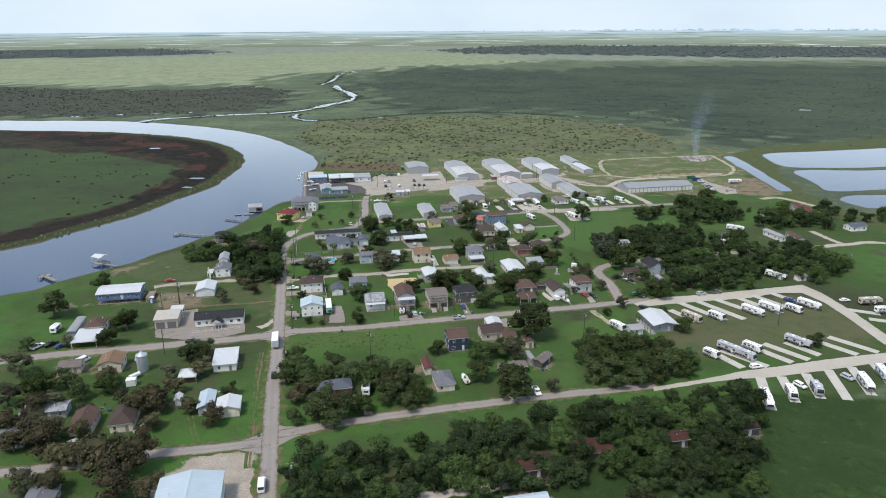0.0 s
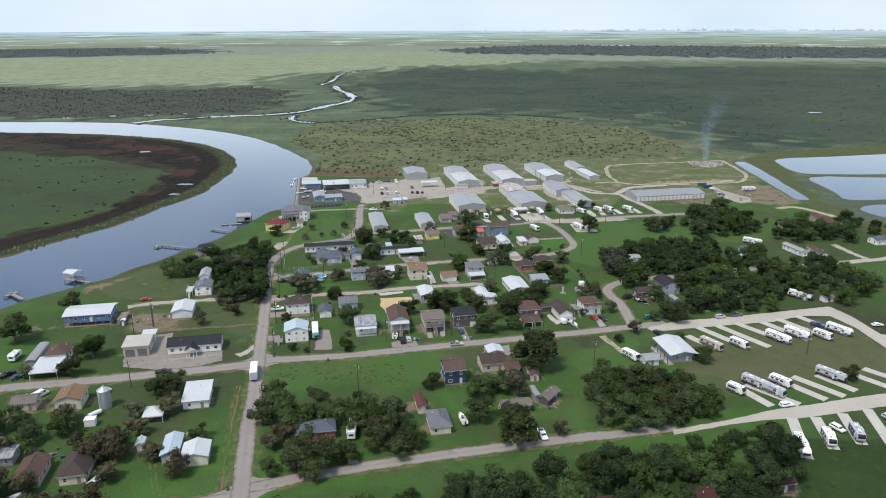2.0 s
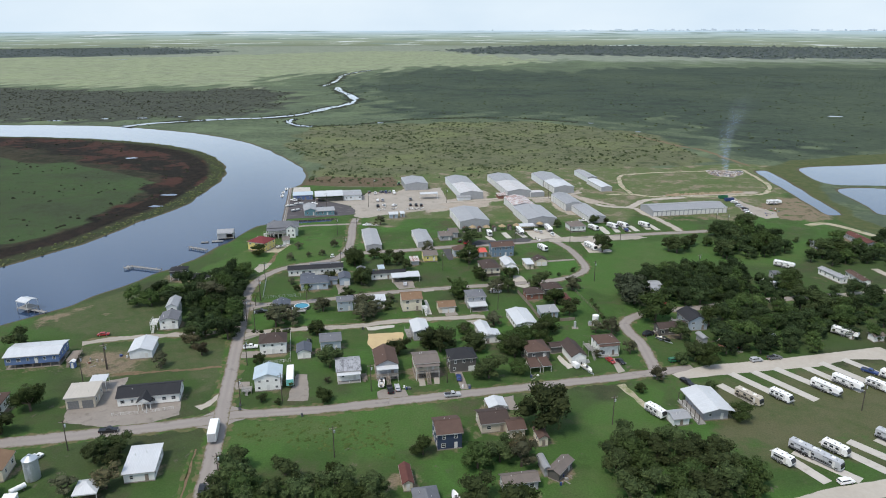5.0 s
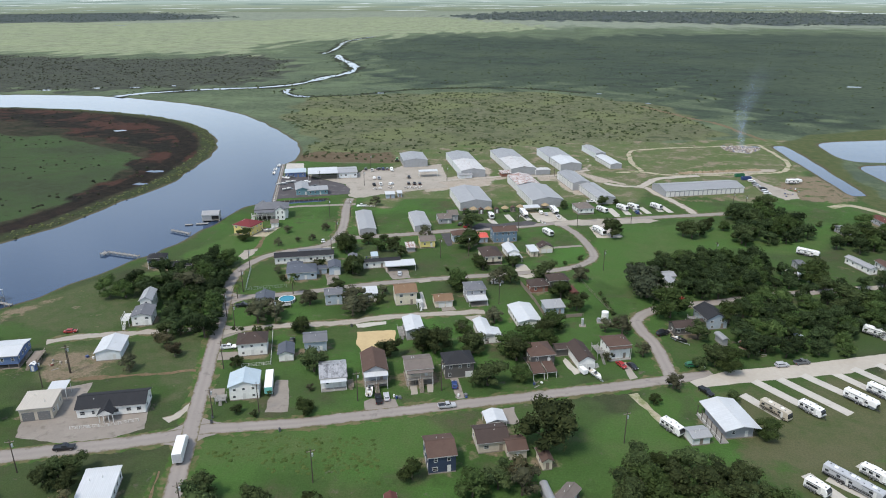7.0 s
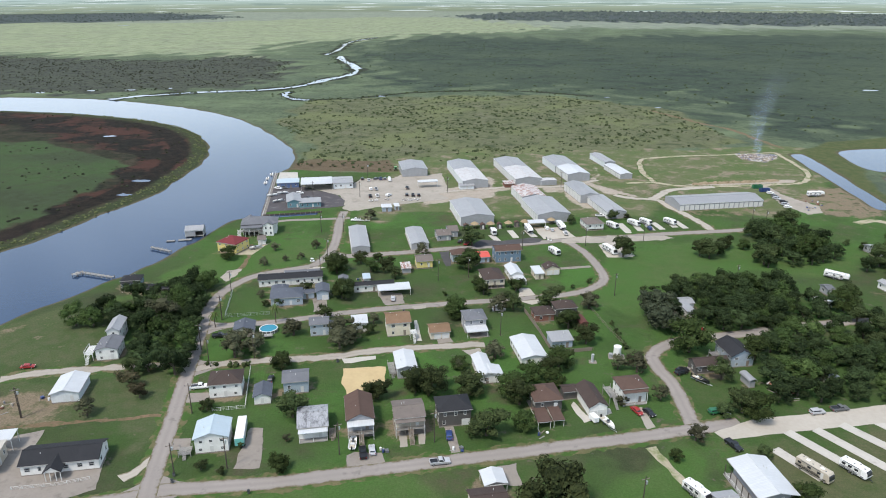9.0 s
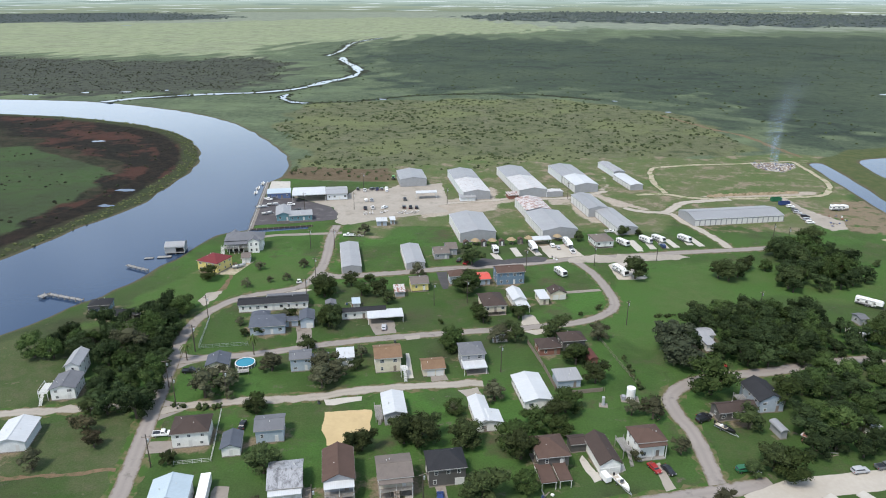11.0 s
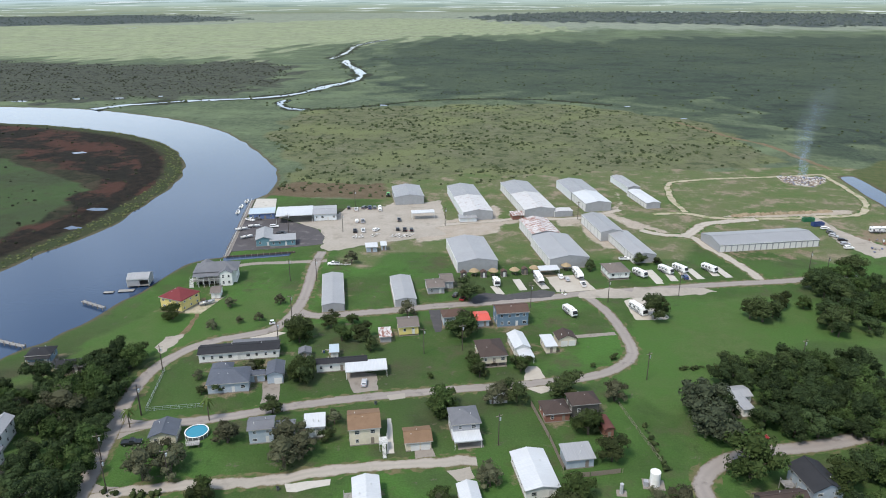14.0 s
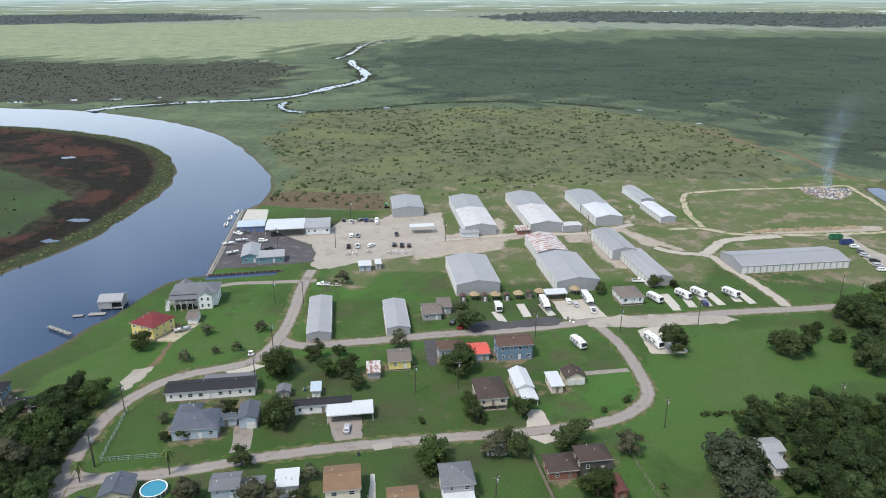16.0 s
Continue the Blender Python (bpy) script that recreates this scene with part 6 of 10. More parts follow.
def camper(length, paint, kind=0):
    """A travel trailer or fifth wheel: nose along +x."""
    root = thing("camper", 0, 0)
    hx, hy = length / 2, 1.25
    if kind == 1:
        prof = [(-hx, 0.75), (hx - 2.6, 0.75), (hx - 2.5, 1.5), (hx, 1.6), (hx - 0.15, 2.7), (hx - 0.7, 3.3), (-hx, 3.35)]
    elif kind == 2:
        prof = [(-hx + 0.2, 0.55), (hx, 0.5), (hx + 0.0, 1.1), (hx - 0.35, 2.6), (hx - 0.7, 3.1), (-hx, 3.15), (-hx, 0.9)]
    else:
        prof = [(-hx, 0.7), (hx - 0.5, 0.6), (hx - 0.05, 1.1), (hx - 0.2, 2.3), (hx - 0.8, 3.0), (-hx + 0.2, 3.05), (-hx, 2.8)]
    part("body", bevelled(extrude(prof, -hy, hy, "y"), 0.12), M["p_" + paint], root)
    accent = {"white": "grey", "tan": "black", "silver": "black"}.get(paint, "grey")
    part("stripe", join(box(-hx + 0.3, hx - 2.7, -hy - 0.012, hy + 0.012, 1.15, 1.38), box(-hx + 0.8, hx - 3.2, -hy - 0.010, hy + 0.010, 1.5, 1.58)), M["p_" + accent], root)
    for i, wx in enumerate(np.linspace(-hx + 1.2, hx - 3.0, 3)):
        for sy in (-1, 1):
            window(root, pose(wx, sy * (hy + 0.003), 2.1, 0, 0, 0 if sy < 0 else 180), 0.95, 0.6, "p_black")
    door(root, pose(hx - 2.1 - (1.6 if kind == 1 else 0), -hy - 0.003, 0.75), "trim", 0.7, 1.9)
    for k in (-0.22, 0.2):
        part("roof_unit", cached("ac", lambda: data("roof_unit", bevelled(box(-0.5, 0.5, -0.4, 0.4, 0, 0.32), 0.08), M["p_white"])), None, root, at=pose(k * length, 0, 3.0 if kind != 1 else 3.32))
    part("awning_roll", moved(tube(0.09, -length * 0.28, length * 0.28, 8), pose(-0.6, -hy - 0.1, 2.85, 0, 90, 0)), M["p_grey"], root)
    part("slide_out", bevelled(box(-hx * 0.5, hx * 0.1, hy - 0.05, hy + 0.55, 0.85, 2.75), 0.05), M["p_" + paint], root)
    part("bay_skirt", join(box(-hx + 0.15, hx - (2.75 if kind == 1 else 0.9), -hy - 0.014, -hy + 0.02, 0.78, 1.08), box(-hx + 0.15, hx - (2.75 if kind == 1 else 0.9), hy - 0.02, hy + 0.014, 0.78, 1.08)), M["p_" + accent], root)
    part("rear_window", box(-hx - 0.02, -hx + 0.04, -0.75, 0.75, 1.7, 2.4), M["glass"], root)
    part("front_cap", extrude([(hx - 0.62, 2.75), (hx - 0.16, 2.2), (hx - 0.06, 1.65), (hx + 0.015, 1.65), (hx - 0.09, 2.3), (hx - 0.57, 2.82)], -hy + 0.2, hy - 0.2, "y"), M["p_black"], root)
    part("slide_window", box(-hx * 0.42, -hx * 0.02, hy + 0.54, hy + 0.57, 1.6, 2.35), M["glass"], root)
    for k, (vx, vy) in enumerate(((-0.38, 0.5), (-0.05, -0.4), (0.1, 0.55), (0.32, -0.35))):
        part("roof_vent", cached("camper_vent", lambda: data("roof_vent", bevelled(box(-0.2, 0.2, -0.2, 0.2, 0, 0.14), 0.03, 1), M["p_grey"])), None, root, at=pose(vx * length, vy, 3.02 if kind != 1 else 3.33))
    if kind != 2:
        part("hitch", join(beam((hx - 0.4, 0.4, 0.6), (hx + 1.0, 0, 0.6), 0.06), beam((hx - 0.4, -0.4, 0.6), (hx + 1.0, 0, 0.6), 0.06), tube(0.06, 0, 0.6, 6, cx=hx + 0.8)), M["p_black"], root)
        xs = (-0.9, 0.0)
    else:
        xs = (-hx + 1.6, hx - 1.3)
        part("windscreen", extrude([(hx - 0.02, 1.25), (hx + 0.03, 1.25), (hx - 0.3, 2.5), (hx - 0.38, 2.5)], -hy + 0.15, hy - 0.15, "y"), M["glass"], root)
    part("underbody", box(-hx + 0.4, hx - (2.7 if kind == 1 else 0.8), -0.9, 0.9, 0.45, 0.8), M["p_black"], root)
    for wx in xs:
        for sy in (-1, 1):
            wheel(root, wx, sy * 1.05, 0.38)
    return root


def boat(length=6.0, paint="white", deck="p_tan"):
    root = thing("boat", 0, 0)
    n = 9
    v, f = [], []
    for i in range(n):
        t = i / (n - 1)
        x = -length / 2 + t * length
        b = 1.1 * (1 - max(0, (t - 0.45) / 0.55) ** 2.2) + 0.02
        sheer = 1.25 + 0.35 * t * t
        keel = 0.55 + 0.5 * max(0, t - 0.6) ** 2
        v += [(x, -b, sheer), (x, -b * 0.75, keel + 0.25), (x, 0, keel), (x, b * 0.75, keel + 0.25), (x, b, sheer), (x, b * 0.86, sheer - 0.02), (x, b * 0.8, sheer - 0.35), (x, -b * 0.8, sheer - 0.35), (x, -b * 0.86, sheer - 0.02)]
        if i:
            a, c = 9 * (i - 1), 9 * i
            f += [(a + k, c + k, c + (k + 1) % 9, a + (k + 1) % 9) for k in range(9)]
    f += [tuple(range(9)), tuple(range(9 * n - 1, 9 * n - 10, -1))]
    part("hull", (v, f), M["p_" + paint], root)
    part("deck", box(-length / 2 + 0.2, length * 0.2, -0.8, 0.8, 0.98, 1.02), M[deck], root)
    part("console", bevelled(box(-0.4, 0.3, -0.35, 0.35, 1.0, 1.75), 0.08), M["p_grey"], root)
    part("windshield", extrude([(0.25, 1.7), (0.3, 1.7), (0.0, 2.1), (-0.05, 2.1)], -0.4, 0.4, "y"), M["glass"], root)
    part("outboard", bevelled(box(-length / 2 - 0.5, -length / 2, -0.22, 0.22, 0.9, 1.75), 0.08), M["p_black"], root)
    part("seat", bevelled(box(-1.6, -1.0, -0.6, 0.6, 1.0, 1.45), 0.06), M["p_white"], root)
    part("trailer_frame", join(beam((-length / 2, -0.7, 0.5), (length / 2 - 0.6, -0.5, 0.5), 0.06), beam((-length / 2, 0.7, 0.5), (length / 2 - 0.6, 0.5, 0.5), 0.06), beam((length / 2 - 0.6, -0.5, 0.5), (length / 2 + 1.2, 0, 0.5), 0.06), beam((length / 2 - 0.6, 0.5, 0.5), (length / 2 + 1.2, 0, 0.5), 0.06), tube(0.05, 0, 0.5, 6, cx=length / 2 + 1.0)), M["steel"], root)
    for sy in (-1, 1):
        wheel(root, -0.8, sy * 1.0, 0.3, 0.2)
    return root


def empty_trailer(length=6.0):
    """A bare boat trailer: tongue along +x."""
    root = thing("boat_trailer", 0, 0)
    hx = length / 2
    for sy in (-1, 1):
        part("side_rail", beam((-hx, sy * 0.85, 0.55), (hx - 1.6, sy * 0.75, 0.55), 0.07), M["p_white"], root)
        part("tongue", beam((hx - 1.6, sy * 0.75, 0.55), (hx + 0.9, 0, 0.5), 0.07), M["p_white"], root)
        part("bunk", box(-hx + 0.2, hx - 2.0, sy * 0.45 - 0.08, sy * 0.45 + 0.08, 0.62, 0.74), M["wood"], root)
        part("mudguard", box(-1.3, -0.2, sy * 1.02 - 0.14, sy * 1.02 + 0.14, 0.66, 0.72), M["p_white"], root)
        wheel(root, -0.75, sy * 1.02, 0.32, 0.2)
    for k in range(4):
        part("crossbar", box(-hx + 0.3 + k * 1.2, -hx + 0.42 + k * 1.2, -0.85, 0.85, 0.5, 0.6), M["p_white"], root)
    return root


# ---- trees ----
def leaf_mass(rnd, lobes, count, size, sprays=17):
    """Leaf sprays: every lobe of the crown carries rounded tufts, each covered with small bent blades."""
    v, f, tones = [], [], []
    total = sum(l[3] ** 2 for l in lobes)
    for cx, cy, cz, r, sq in lobes:
        n_here = max(3, int(sprays * min(1.6, r / 1.6)))
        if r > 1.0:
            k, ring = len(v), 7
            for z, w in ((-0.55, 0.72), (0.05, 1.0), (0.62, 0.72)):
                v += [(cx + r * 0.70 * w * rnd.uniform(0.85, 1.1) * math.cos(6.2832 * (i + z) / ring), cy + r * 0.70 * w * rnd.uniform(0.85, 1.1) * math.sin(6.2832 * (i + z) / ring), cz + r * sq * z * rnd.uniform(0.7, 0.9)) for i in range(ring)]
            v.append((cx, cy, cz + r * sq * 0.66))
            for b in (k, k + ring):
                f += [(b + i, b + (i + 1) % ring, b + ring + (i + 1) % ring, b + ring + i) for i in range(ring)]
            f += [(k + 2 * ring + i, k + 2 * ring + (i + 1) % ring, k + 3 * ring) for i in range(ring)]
            # The inner core is tinted darker: crown shade put into the colour.
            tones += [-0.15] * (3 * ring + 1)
        for _ in range(n_here):
            u, ph = rnd.uniform(-0.5, 1), rnd.uniform(0, 6.2832)
            q = math.sqrt(max(0, 1 - u * u))
            out = Vector((q * math.cos(ph), q * math.sin(ph), u * sq))
            centre = Vector((cx, cy, cz)) + out * r * rnd.uniform(0.62, 0.86)
            tr = r * rnd.uniform(0.22, 0.40)
            tone = rnd.uniform(-0.30, 0.34)
            for _ in range(max(3, int(count * r * r / total / n_here))):
                d = Vector((rnd.gauss(0, 1), rnd.gauss(0, 1), rnd.gauss(0.25, 1))).normalized()
                d = (d + out * 0.55).normalized()
                p = centre + d * tr * rnd.uniform(0.7, 1.12)
                n = (d + Vector((rnd.uniform(-0.4, 0.4), rnd.uniform(-0.4, 0.4), rnd.uniform(-0.2, 0.5)))).normalized()
                a = n.orthogonal().normalized()
                a = Matrix.Rotation(rnd.uniform(0, 6.28), 3, n) @ a
                b = n.cross(a)
                s = size * rnd.uniform(0.6, 1.3)
                k = len(v)
                v += [tuple(p - a * s), tuple(p - b * s * 0.7 + n * s * 0.18), tuple(p + a * s), tuple(p + b * s * 0.7 + n * s * 0.12)]
                f.append((k, k + 1, k + 2, k + 3))
                tones += [tone] * 4
    return v, f, tones


def leafy(name, shape, mat):
    me = mesh_of(name, shape[0], shape[1], mat)
    me.attributes.new("tint", "FLOAT", "POINT").data.foreach_set("value", shape[2])
    return me


def tree_kind(seed, leaf, count, size, spread=1.0, lobes=9, tall=0.8, gaps=0.0):
    """A tree of crown width 10 m and total height 10 * tall, to be scaled."""
    rnd = random.Random(seed)
    root = thing("tree", 0, 0)
    H = 10 * tall
    ls = [(0, 0, H * 0.62, 2.6 * spread, 0.8)]
    limbs = []
    for i in range(lobes):
        a = i * 2.399 + rnd.uniform(-0.4, 0.4)
        r = rnd.uniform(1.8, 3.5) * spread
        z = H * rnd.uniform(0.24, 0.78)
        lr = rnd.uniform(1.2, 2.1) * (1 - gaps * 0.4)
        ls.append((r * math.cos(a), r * math.sin(a), z, lr, rnd.uniform(0.6, 0.85)))
        limbs.append(Vector((r * math.cos(a) * 0.85, r * math.sin(a) * 0.85, z - 0.2)))
    shape = [tube(0.36, 0, H * 0.3, 8, 0.26)]
    for l in limbs[:7]:
        shape.append(beam((0, 0, H * 0.22), l, 0.09 if not gaps else 0.11, 5))
    part("trunk", join(*shape), M["bark"], root)
    part("crown", leafy("crown", leaf_mass(rnd, ls, count, size), leaf), None, root)
    return root


TREES = {}


def grow():
    out = {}
    out["oak"] = [tree_kind(11 + i, M["leaf_oak"], 2500, 0.21, lobes=9 + i, tall=0.72 + 0.05 * i) for i in range(4)]
    out["oak"] += [tree_kind(21 + i, M["leaf_light"], 2500, 0.21, lobes=8 + i, tall=0.8) for i in range(2)]
    out["brown"] = [tree_kind(31 + i, M["leaf_brown"], 2100, 0.22, lobes=11, tall=0.8, gaps=0.15) for i in range(2)]
    out["sparse"] = [tree_kind(41 + i, M["leaf_sparse"], 1700, 0.18, lobes=10, tall=0.8, gaps=0.7) for i in range(2)]
    out["willow"] = [tree_kind(51, M["leaf_willow"], 2400, 0.27, lobes=12, tall=0.7)]
    return out


TREES.update(grow())
PLANTED = {}
WOODS = []


def woodland(spots, label):
    """The crowded trees of the woods, joined."""
    allv, allf, slots, shades, n0 = [], [], [], [], 0
    kinds = TREES["oak"]
    for x, y, s in spots:
        rnd = random.Random(int(abs(x * 31 + y * 17)))
        src = kinds[rnd.randrange(len(kinds))]
        k, tone = s / 9.4, rnd.uniform(-0.32, 0.38)
        m4 = pose(x, y, 0, 0, 0, rnd.uniform(0, 360)) @ Matrix.Diagonal((k * 0.93, k * 0.93, k * rnd.uniform(0.8, 1.22), 1))
        r3, off = np.array(m4.to_3x3()), np.array(m4.translation)
        for ch in src.children:
            me = ch.data
            co = np.empty(len(me.vertices) * 3)
            me.vertices.foreach_get("co", co)
            co = co.reshape(-1, 3) @ r3.T + off
            allv += co.tolist()
            own = np.zeros(len(me.vertices))
            if "tint" in me.attributes:
                me.attributes["tint"].data.foreach_get("value", own)
            shades += (own + tone).tolist()
            slot = 1 if ch.name.startswith("trunk") else (0 if src in kinds[:4] else 2)
            for pol in me.polygons:
                allf.append([i + n0 for i in pol.vertices])
                slots.append(slot)
            n0 += len(me.vertices)
    me = bpy.data.meshes.new("woodland")
    me.from_pydata(allv, [], allf)
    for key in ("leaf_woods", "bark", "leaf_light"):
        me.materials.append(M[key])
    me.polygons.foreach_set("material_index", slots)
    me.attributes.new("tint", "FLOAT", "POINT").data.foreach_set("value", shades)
    return tagged(new("woodland", me), label, "woods", kind="stuff")


TREE_LABEL = {"oak": "dark green live oak with a dense rounded crown", "brown": "tree with thinning brown-green leaves", "sparse": "thin tree with sparse grey-green leaves", "willow": "broad grey-green willow"}


def plant(kind, spots):
    for x, y, s in spots:
        rnd = random.Random(int(abs(x * 31 + y * 17)))
        src = TREES[kind][rnd.randrange(len(TREES[kind]))]
        k = s / 9.4
        m4 = pose(x, y, 0, 0, 0, rnd.uniform(0, 360))
        key = src.name
        if key not in PLANTED:
            PLANTED[key] = 1
            src.matrix_basis = m4
            ob = src
        else:
            ob = copy_thing(src, m4)
        ob.scale = (k, k, k * rnd.uniform(0.9, 1.12))
        big = "tall " if s > 9 else ("young " if s < 4.5 else "")
        tagged(ob, (big + TREE_LABEL[kind]).strip(), "tree")


def bushes(name, spots, leaf, label, lo=0.7, hi=2.0, seed=1, n=7, tall=1.0):
    """Low scrub: lumpy little domes, all in one mesh."""
    rnd = random.Random(seed)
    v, f = [], []
    for x, y in spots:
        for _ in range(rnd.randint(1, 3)):
            r = lo + (hi - lo) * rnd.random() ** 3.2
            cx, cy = x + rnd.uniform(-r, r), y + rnd.uniform(-r, r)
            h = r * rnd.uniform(0.55, 1.15) * tall
            k = len(v)
            for ring, (q, z) in enumerate(((1.0, -0.05), (0.95, 0.45), (0.55, 0.85))):
                v += [(cx + r * q * rnd.uniform(0.75, 1.2) * math.cos(6.2832 * i / n + ring), cy + r * q * rnd.uniform(0.75, 1.2) * math.sin(6.2832 * i / n + ring), max(-0.05, h * (z + rnd.uniform(-0.1, 0.1)))) for i in range(n)]
            v.append((cx, cy, h))
            for ring in (0, 1):
                f += [(k + ring * n + i, k + ring * n + (i + 1) % n, k + (ring + 1) * n + (i + 1) % n, k + (ring + 1) * n + i) for i in range(n)]
            f += [(k + 2 * n + i, k + 2 * n + (i + 1) % n, k + 3 * n) for i in range(n)]
    return tagged(new(name, mesh_of(name, v, f, leaf)), label, "shrubs", kind="stuff")


def thicket(name, spots, leaf, label, lo, hi, blades, seed):
    """Leafy brushwood, all in one mesh."""
    rnd = random.Random(seed)
    v, f, tones = [], [], []
    for x, y in spots:
        r = rnd.uniform(lo, hi)
        sv, sf, st = leaf_mass(rnd, [(x, y, r * 0.5, r, rnd.uniform(0.7, 1.1))], blades * r * r / 1.5, 0.30, 5)
        k = len(v)
        v += sv
        tones += st
        f += [tuple(i + k for i in q) for q in sf]
    return tagged(new(name, leafy(name, (v, f, tones), leaf)), label, "shrubs", kind="stuff")


def scatter(poly, count, seed, keep=None, bunch=1.0):
    rnd = random.Random(seed)
    p = np.asarray(poly, float)
    lo, hi = p.min(0), p.max(0)
    xs = np.array([rnd.uniform(lo[0], hi[0]) for _ in range(count * 3)])
    ys = np.array([rnd.uniform(lo[1], hi[1]) for _ in range(count * 3)])
    ok = signed(xs, ys, p) < -1
    # clump: keep where a slow wave is high
    wave = np.sin(xs * 0.045 + 2.1 * np.sin(ys * 0.031)) + np.sin(ys * 0.06 + 1.7 * np.sin(xs * 0.027)) + 0.8 * np.sin(xs * 0.17 + 2 * np.sin(ys * 0.12)) + (bunch - 1) * (np.sin(xs * 0.31 + 2.2 * np.sin(ys * 0.21)) + np.sin(ys * 0.27 + 1.9 * np.sin(xs * 0.19))) + np.array([rnd.uniform(-3, 3) for _ in xs])
    ok &= wave > 0.3 * bunch ** 2
    if keep is not None:
        ok &= keep(xs, ys)
    return list(zip(xs[ok][:count], ys[ok][:count]))

# ---- buildings ----
house(-177.6, 284.8, 19.2, 12.6, 5.0, 1.00, 'gable_x', 'white_metal', 'w_blue', 'long blue raised house with a white metal roof', lift=1.7, porch=0)
house(-141.6, 295.7, 9.0, 12.2, 3.4, 1.40, 'gable_y', 'white_metal', 'w_metal', 'white metal workshop with a gable roof', windows="W", doors="S")
house(-142.2, 258.3, 9.9, 9.8, 4.4, 0.50, 'shed', 'tan_metal', 'w_beige', 'beige two-door garage with a low tan roof', garage=2, windows="E", doors="E")
carport(-142.2, 267.3, 5.4, 5.1, 4.0, 0.20, 'shed', 'white_metal', 'white lean-to roof behind the beige garage')
house(-121.3, 263.0, 20.3, 9.5, 3.4, 1.90, 'gable_x', 'charcoal', 'w_white', 'long white hall with a charcoal shingle roof', doors="", storeys=1)
house(-103.4, 225.3, 8.9, 13.2, 3.2, 0.60, 'shed', 'white_metal', 'w_white', 'small white house with a white metal roof')
carport(-112.1, 212.5, 6.3, 6.9, 2.8, 1.60, 'hip', 'white_metal', 'open shelter with a pointed white roof')
house(-143.8, 218.3, 8.7, 9.5, 4.0, 1.40, 'gable_y', 'tan', 'w_cream', 'cream house with a tan shingle roof')
house(-157.6, 215.1, 8.1, 6.4, 3.2, 1.20, 'gable_x', 'taupe', 'w_beige', 'beige cottage with a taupe shingle roof')
house(-168.3, 249.4, 7.8, 10.4, 4.0, 1.60, 'hip', 'brown', 'w_white', 'white house with a brown hipped roof')
carport(-166.2, 239.3, 9.4, 12.6, 2.8, 0.50, 'shed', 'white_metal', 'wide carport with a white metal roof')
house(-176.6, 248.2, 3.8, 16.0, 3.0, 0.60, 'arch', 'grey_metal', 'w_sheetgrey', 'long grey arched metal shed', windows="", doors="", gutter=False, category="shed", name="shed")
house(-78.8, 140.1, 16.5, 24.0, 6.0, 1.60, 'gable_y', 'blue_metal', 'w_metal', 'large white metal workshop hall', windows="", doors="N", name="workshop", category="workshop")
house(-119.5, 183.3, 7.6, 12.3, 3.2, 2.30, 'hip', 'darkbrown', 'w_cream', 'cream house with a dark brown hipped roof')
house(-130.9, 179.9, 7.3, 11.1, 3.2, 1.70, 'gable_y', 'brown', 'w_beige', 'beige house with a dark brown gable roof')
house(-147.5, 185.4, 14.1, 6.9, 3.0, 0.70, 'gable_x', 'streaked_metal', 'w_grey', 'weathered grey mobile home with a stained metal roof', category="mobile home", name="mobile_home")
house(-147.6, 170.0, 8.2, 8.7, 3.0, 1.40, 'gable_x', 'grey', 'w_grey', 'grey house with a grey shingle roof')
house(-120.4, 143.8, 7.8, 7.3, 3.0, 1.40, 'gable_y', 'grey', 'w_grey', 'grey house with a grey gable roof')
house(-89.3, 192.9, 7.9, 8.6, 3.2, 1.30, 'gable_y', 'white_metal', 'w_cream', 'cream cottage with a white metal roof')
house(-97.4, 194.7, 5.4, 11.2, 3.2, 1.00, 'gable_y', 'blue_metal', 'w_grey', 'grey outbuilding with a blue-grey metal roof', windows="W")
house(-108.0, 196.2, 2.6, 4.4, 2.5, 0.80, 'gable_y', 'white_metal', 'w_white', 'small white garden shed', windows="", category="shed", name="shed")
house(-58.3, 208.3, 12.4, 7.4, 3.2, 1.70, 'hip', 'slate', 'w_brick', 'brick house with a slate-grey hipped roof among trees')
house(-21.4, 216.9, 7.0, 10.7, 3.0, 2.00, 'hip', 'grey', 'w_cream', 'cream cottage with a grey hipped roof')
house(-28.5, 227.2, 3.3, 8.8, 2.8, 1.00, 'gable_y', 'redbrown', 'w_cream', 'cream shed with a red-brown roof', windows="", category="shed", name="shed")
house(-19.5, 248.6, 8.2, 10.1, 5.5, 1.80, 'gable_x', 'brown', 'w_navy', 'navy two-storey house with a brown shingle roof', storeys=2)
house(-6.3, 258.6, 9.4, 9.0, 3.5, 1.70, 'gable_x', 'darkbrown', 'w_beige', 'house with a dark brown shingle roof')
house(0.7, 255.3, 5.9, 7.2, 3.2, 1.20, 'gable_x', 'brown', 'w_beige', 'brown-roofed side wing of a house')
carport(-5.5, 267.8, 6.3, 6.3, 3.0, 0.90, 'gable_y', 'white_metal', 'white gabled metal carport')
house(8.7, 251.4, 3.5, 6.6, 3.0, 1.00, 'gable_y', 'brown', 'w_cream', 'small cream cottage with a brown roof')
house(2.3, 228.7, 10.5, 5.1, 3.0, 1.30, 'gable_x', 'taupe', 'w_grey', 'grey house with a taupe shingle roof beside trees')
house(9.2, 236.8, 2.3, 6.9, 2.6, 0.90, 'arch', 'grey_metal', 'w_sheetgrey', 'small grey arched metal shed', windows="", doors="", gutter=False, category="shed", name="shed")
house(-46.3, 290.4, 8.3, 13.4, 6.0, 2.00, 'gable_y', 'brown', 'w_grey', 'tall raised house with a brown gable roof and front porch', lift=2.4, porch=2.2, awning="white_metalX", stairs=True)
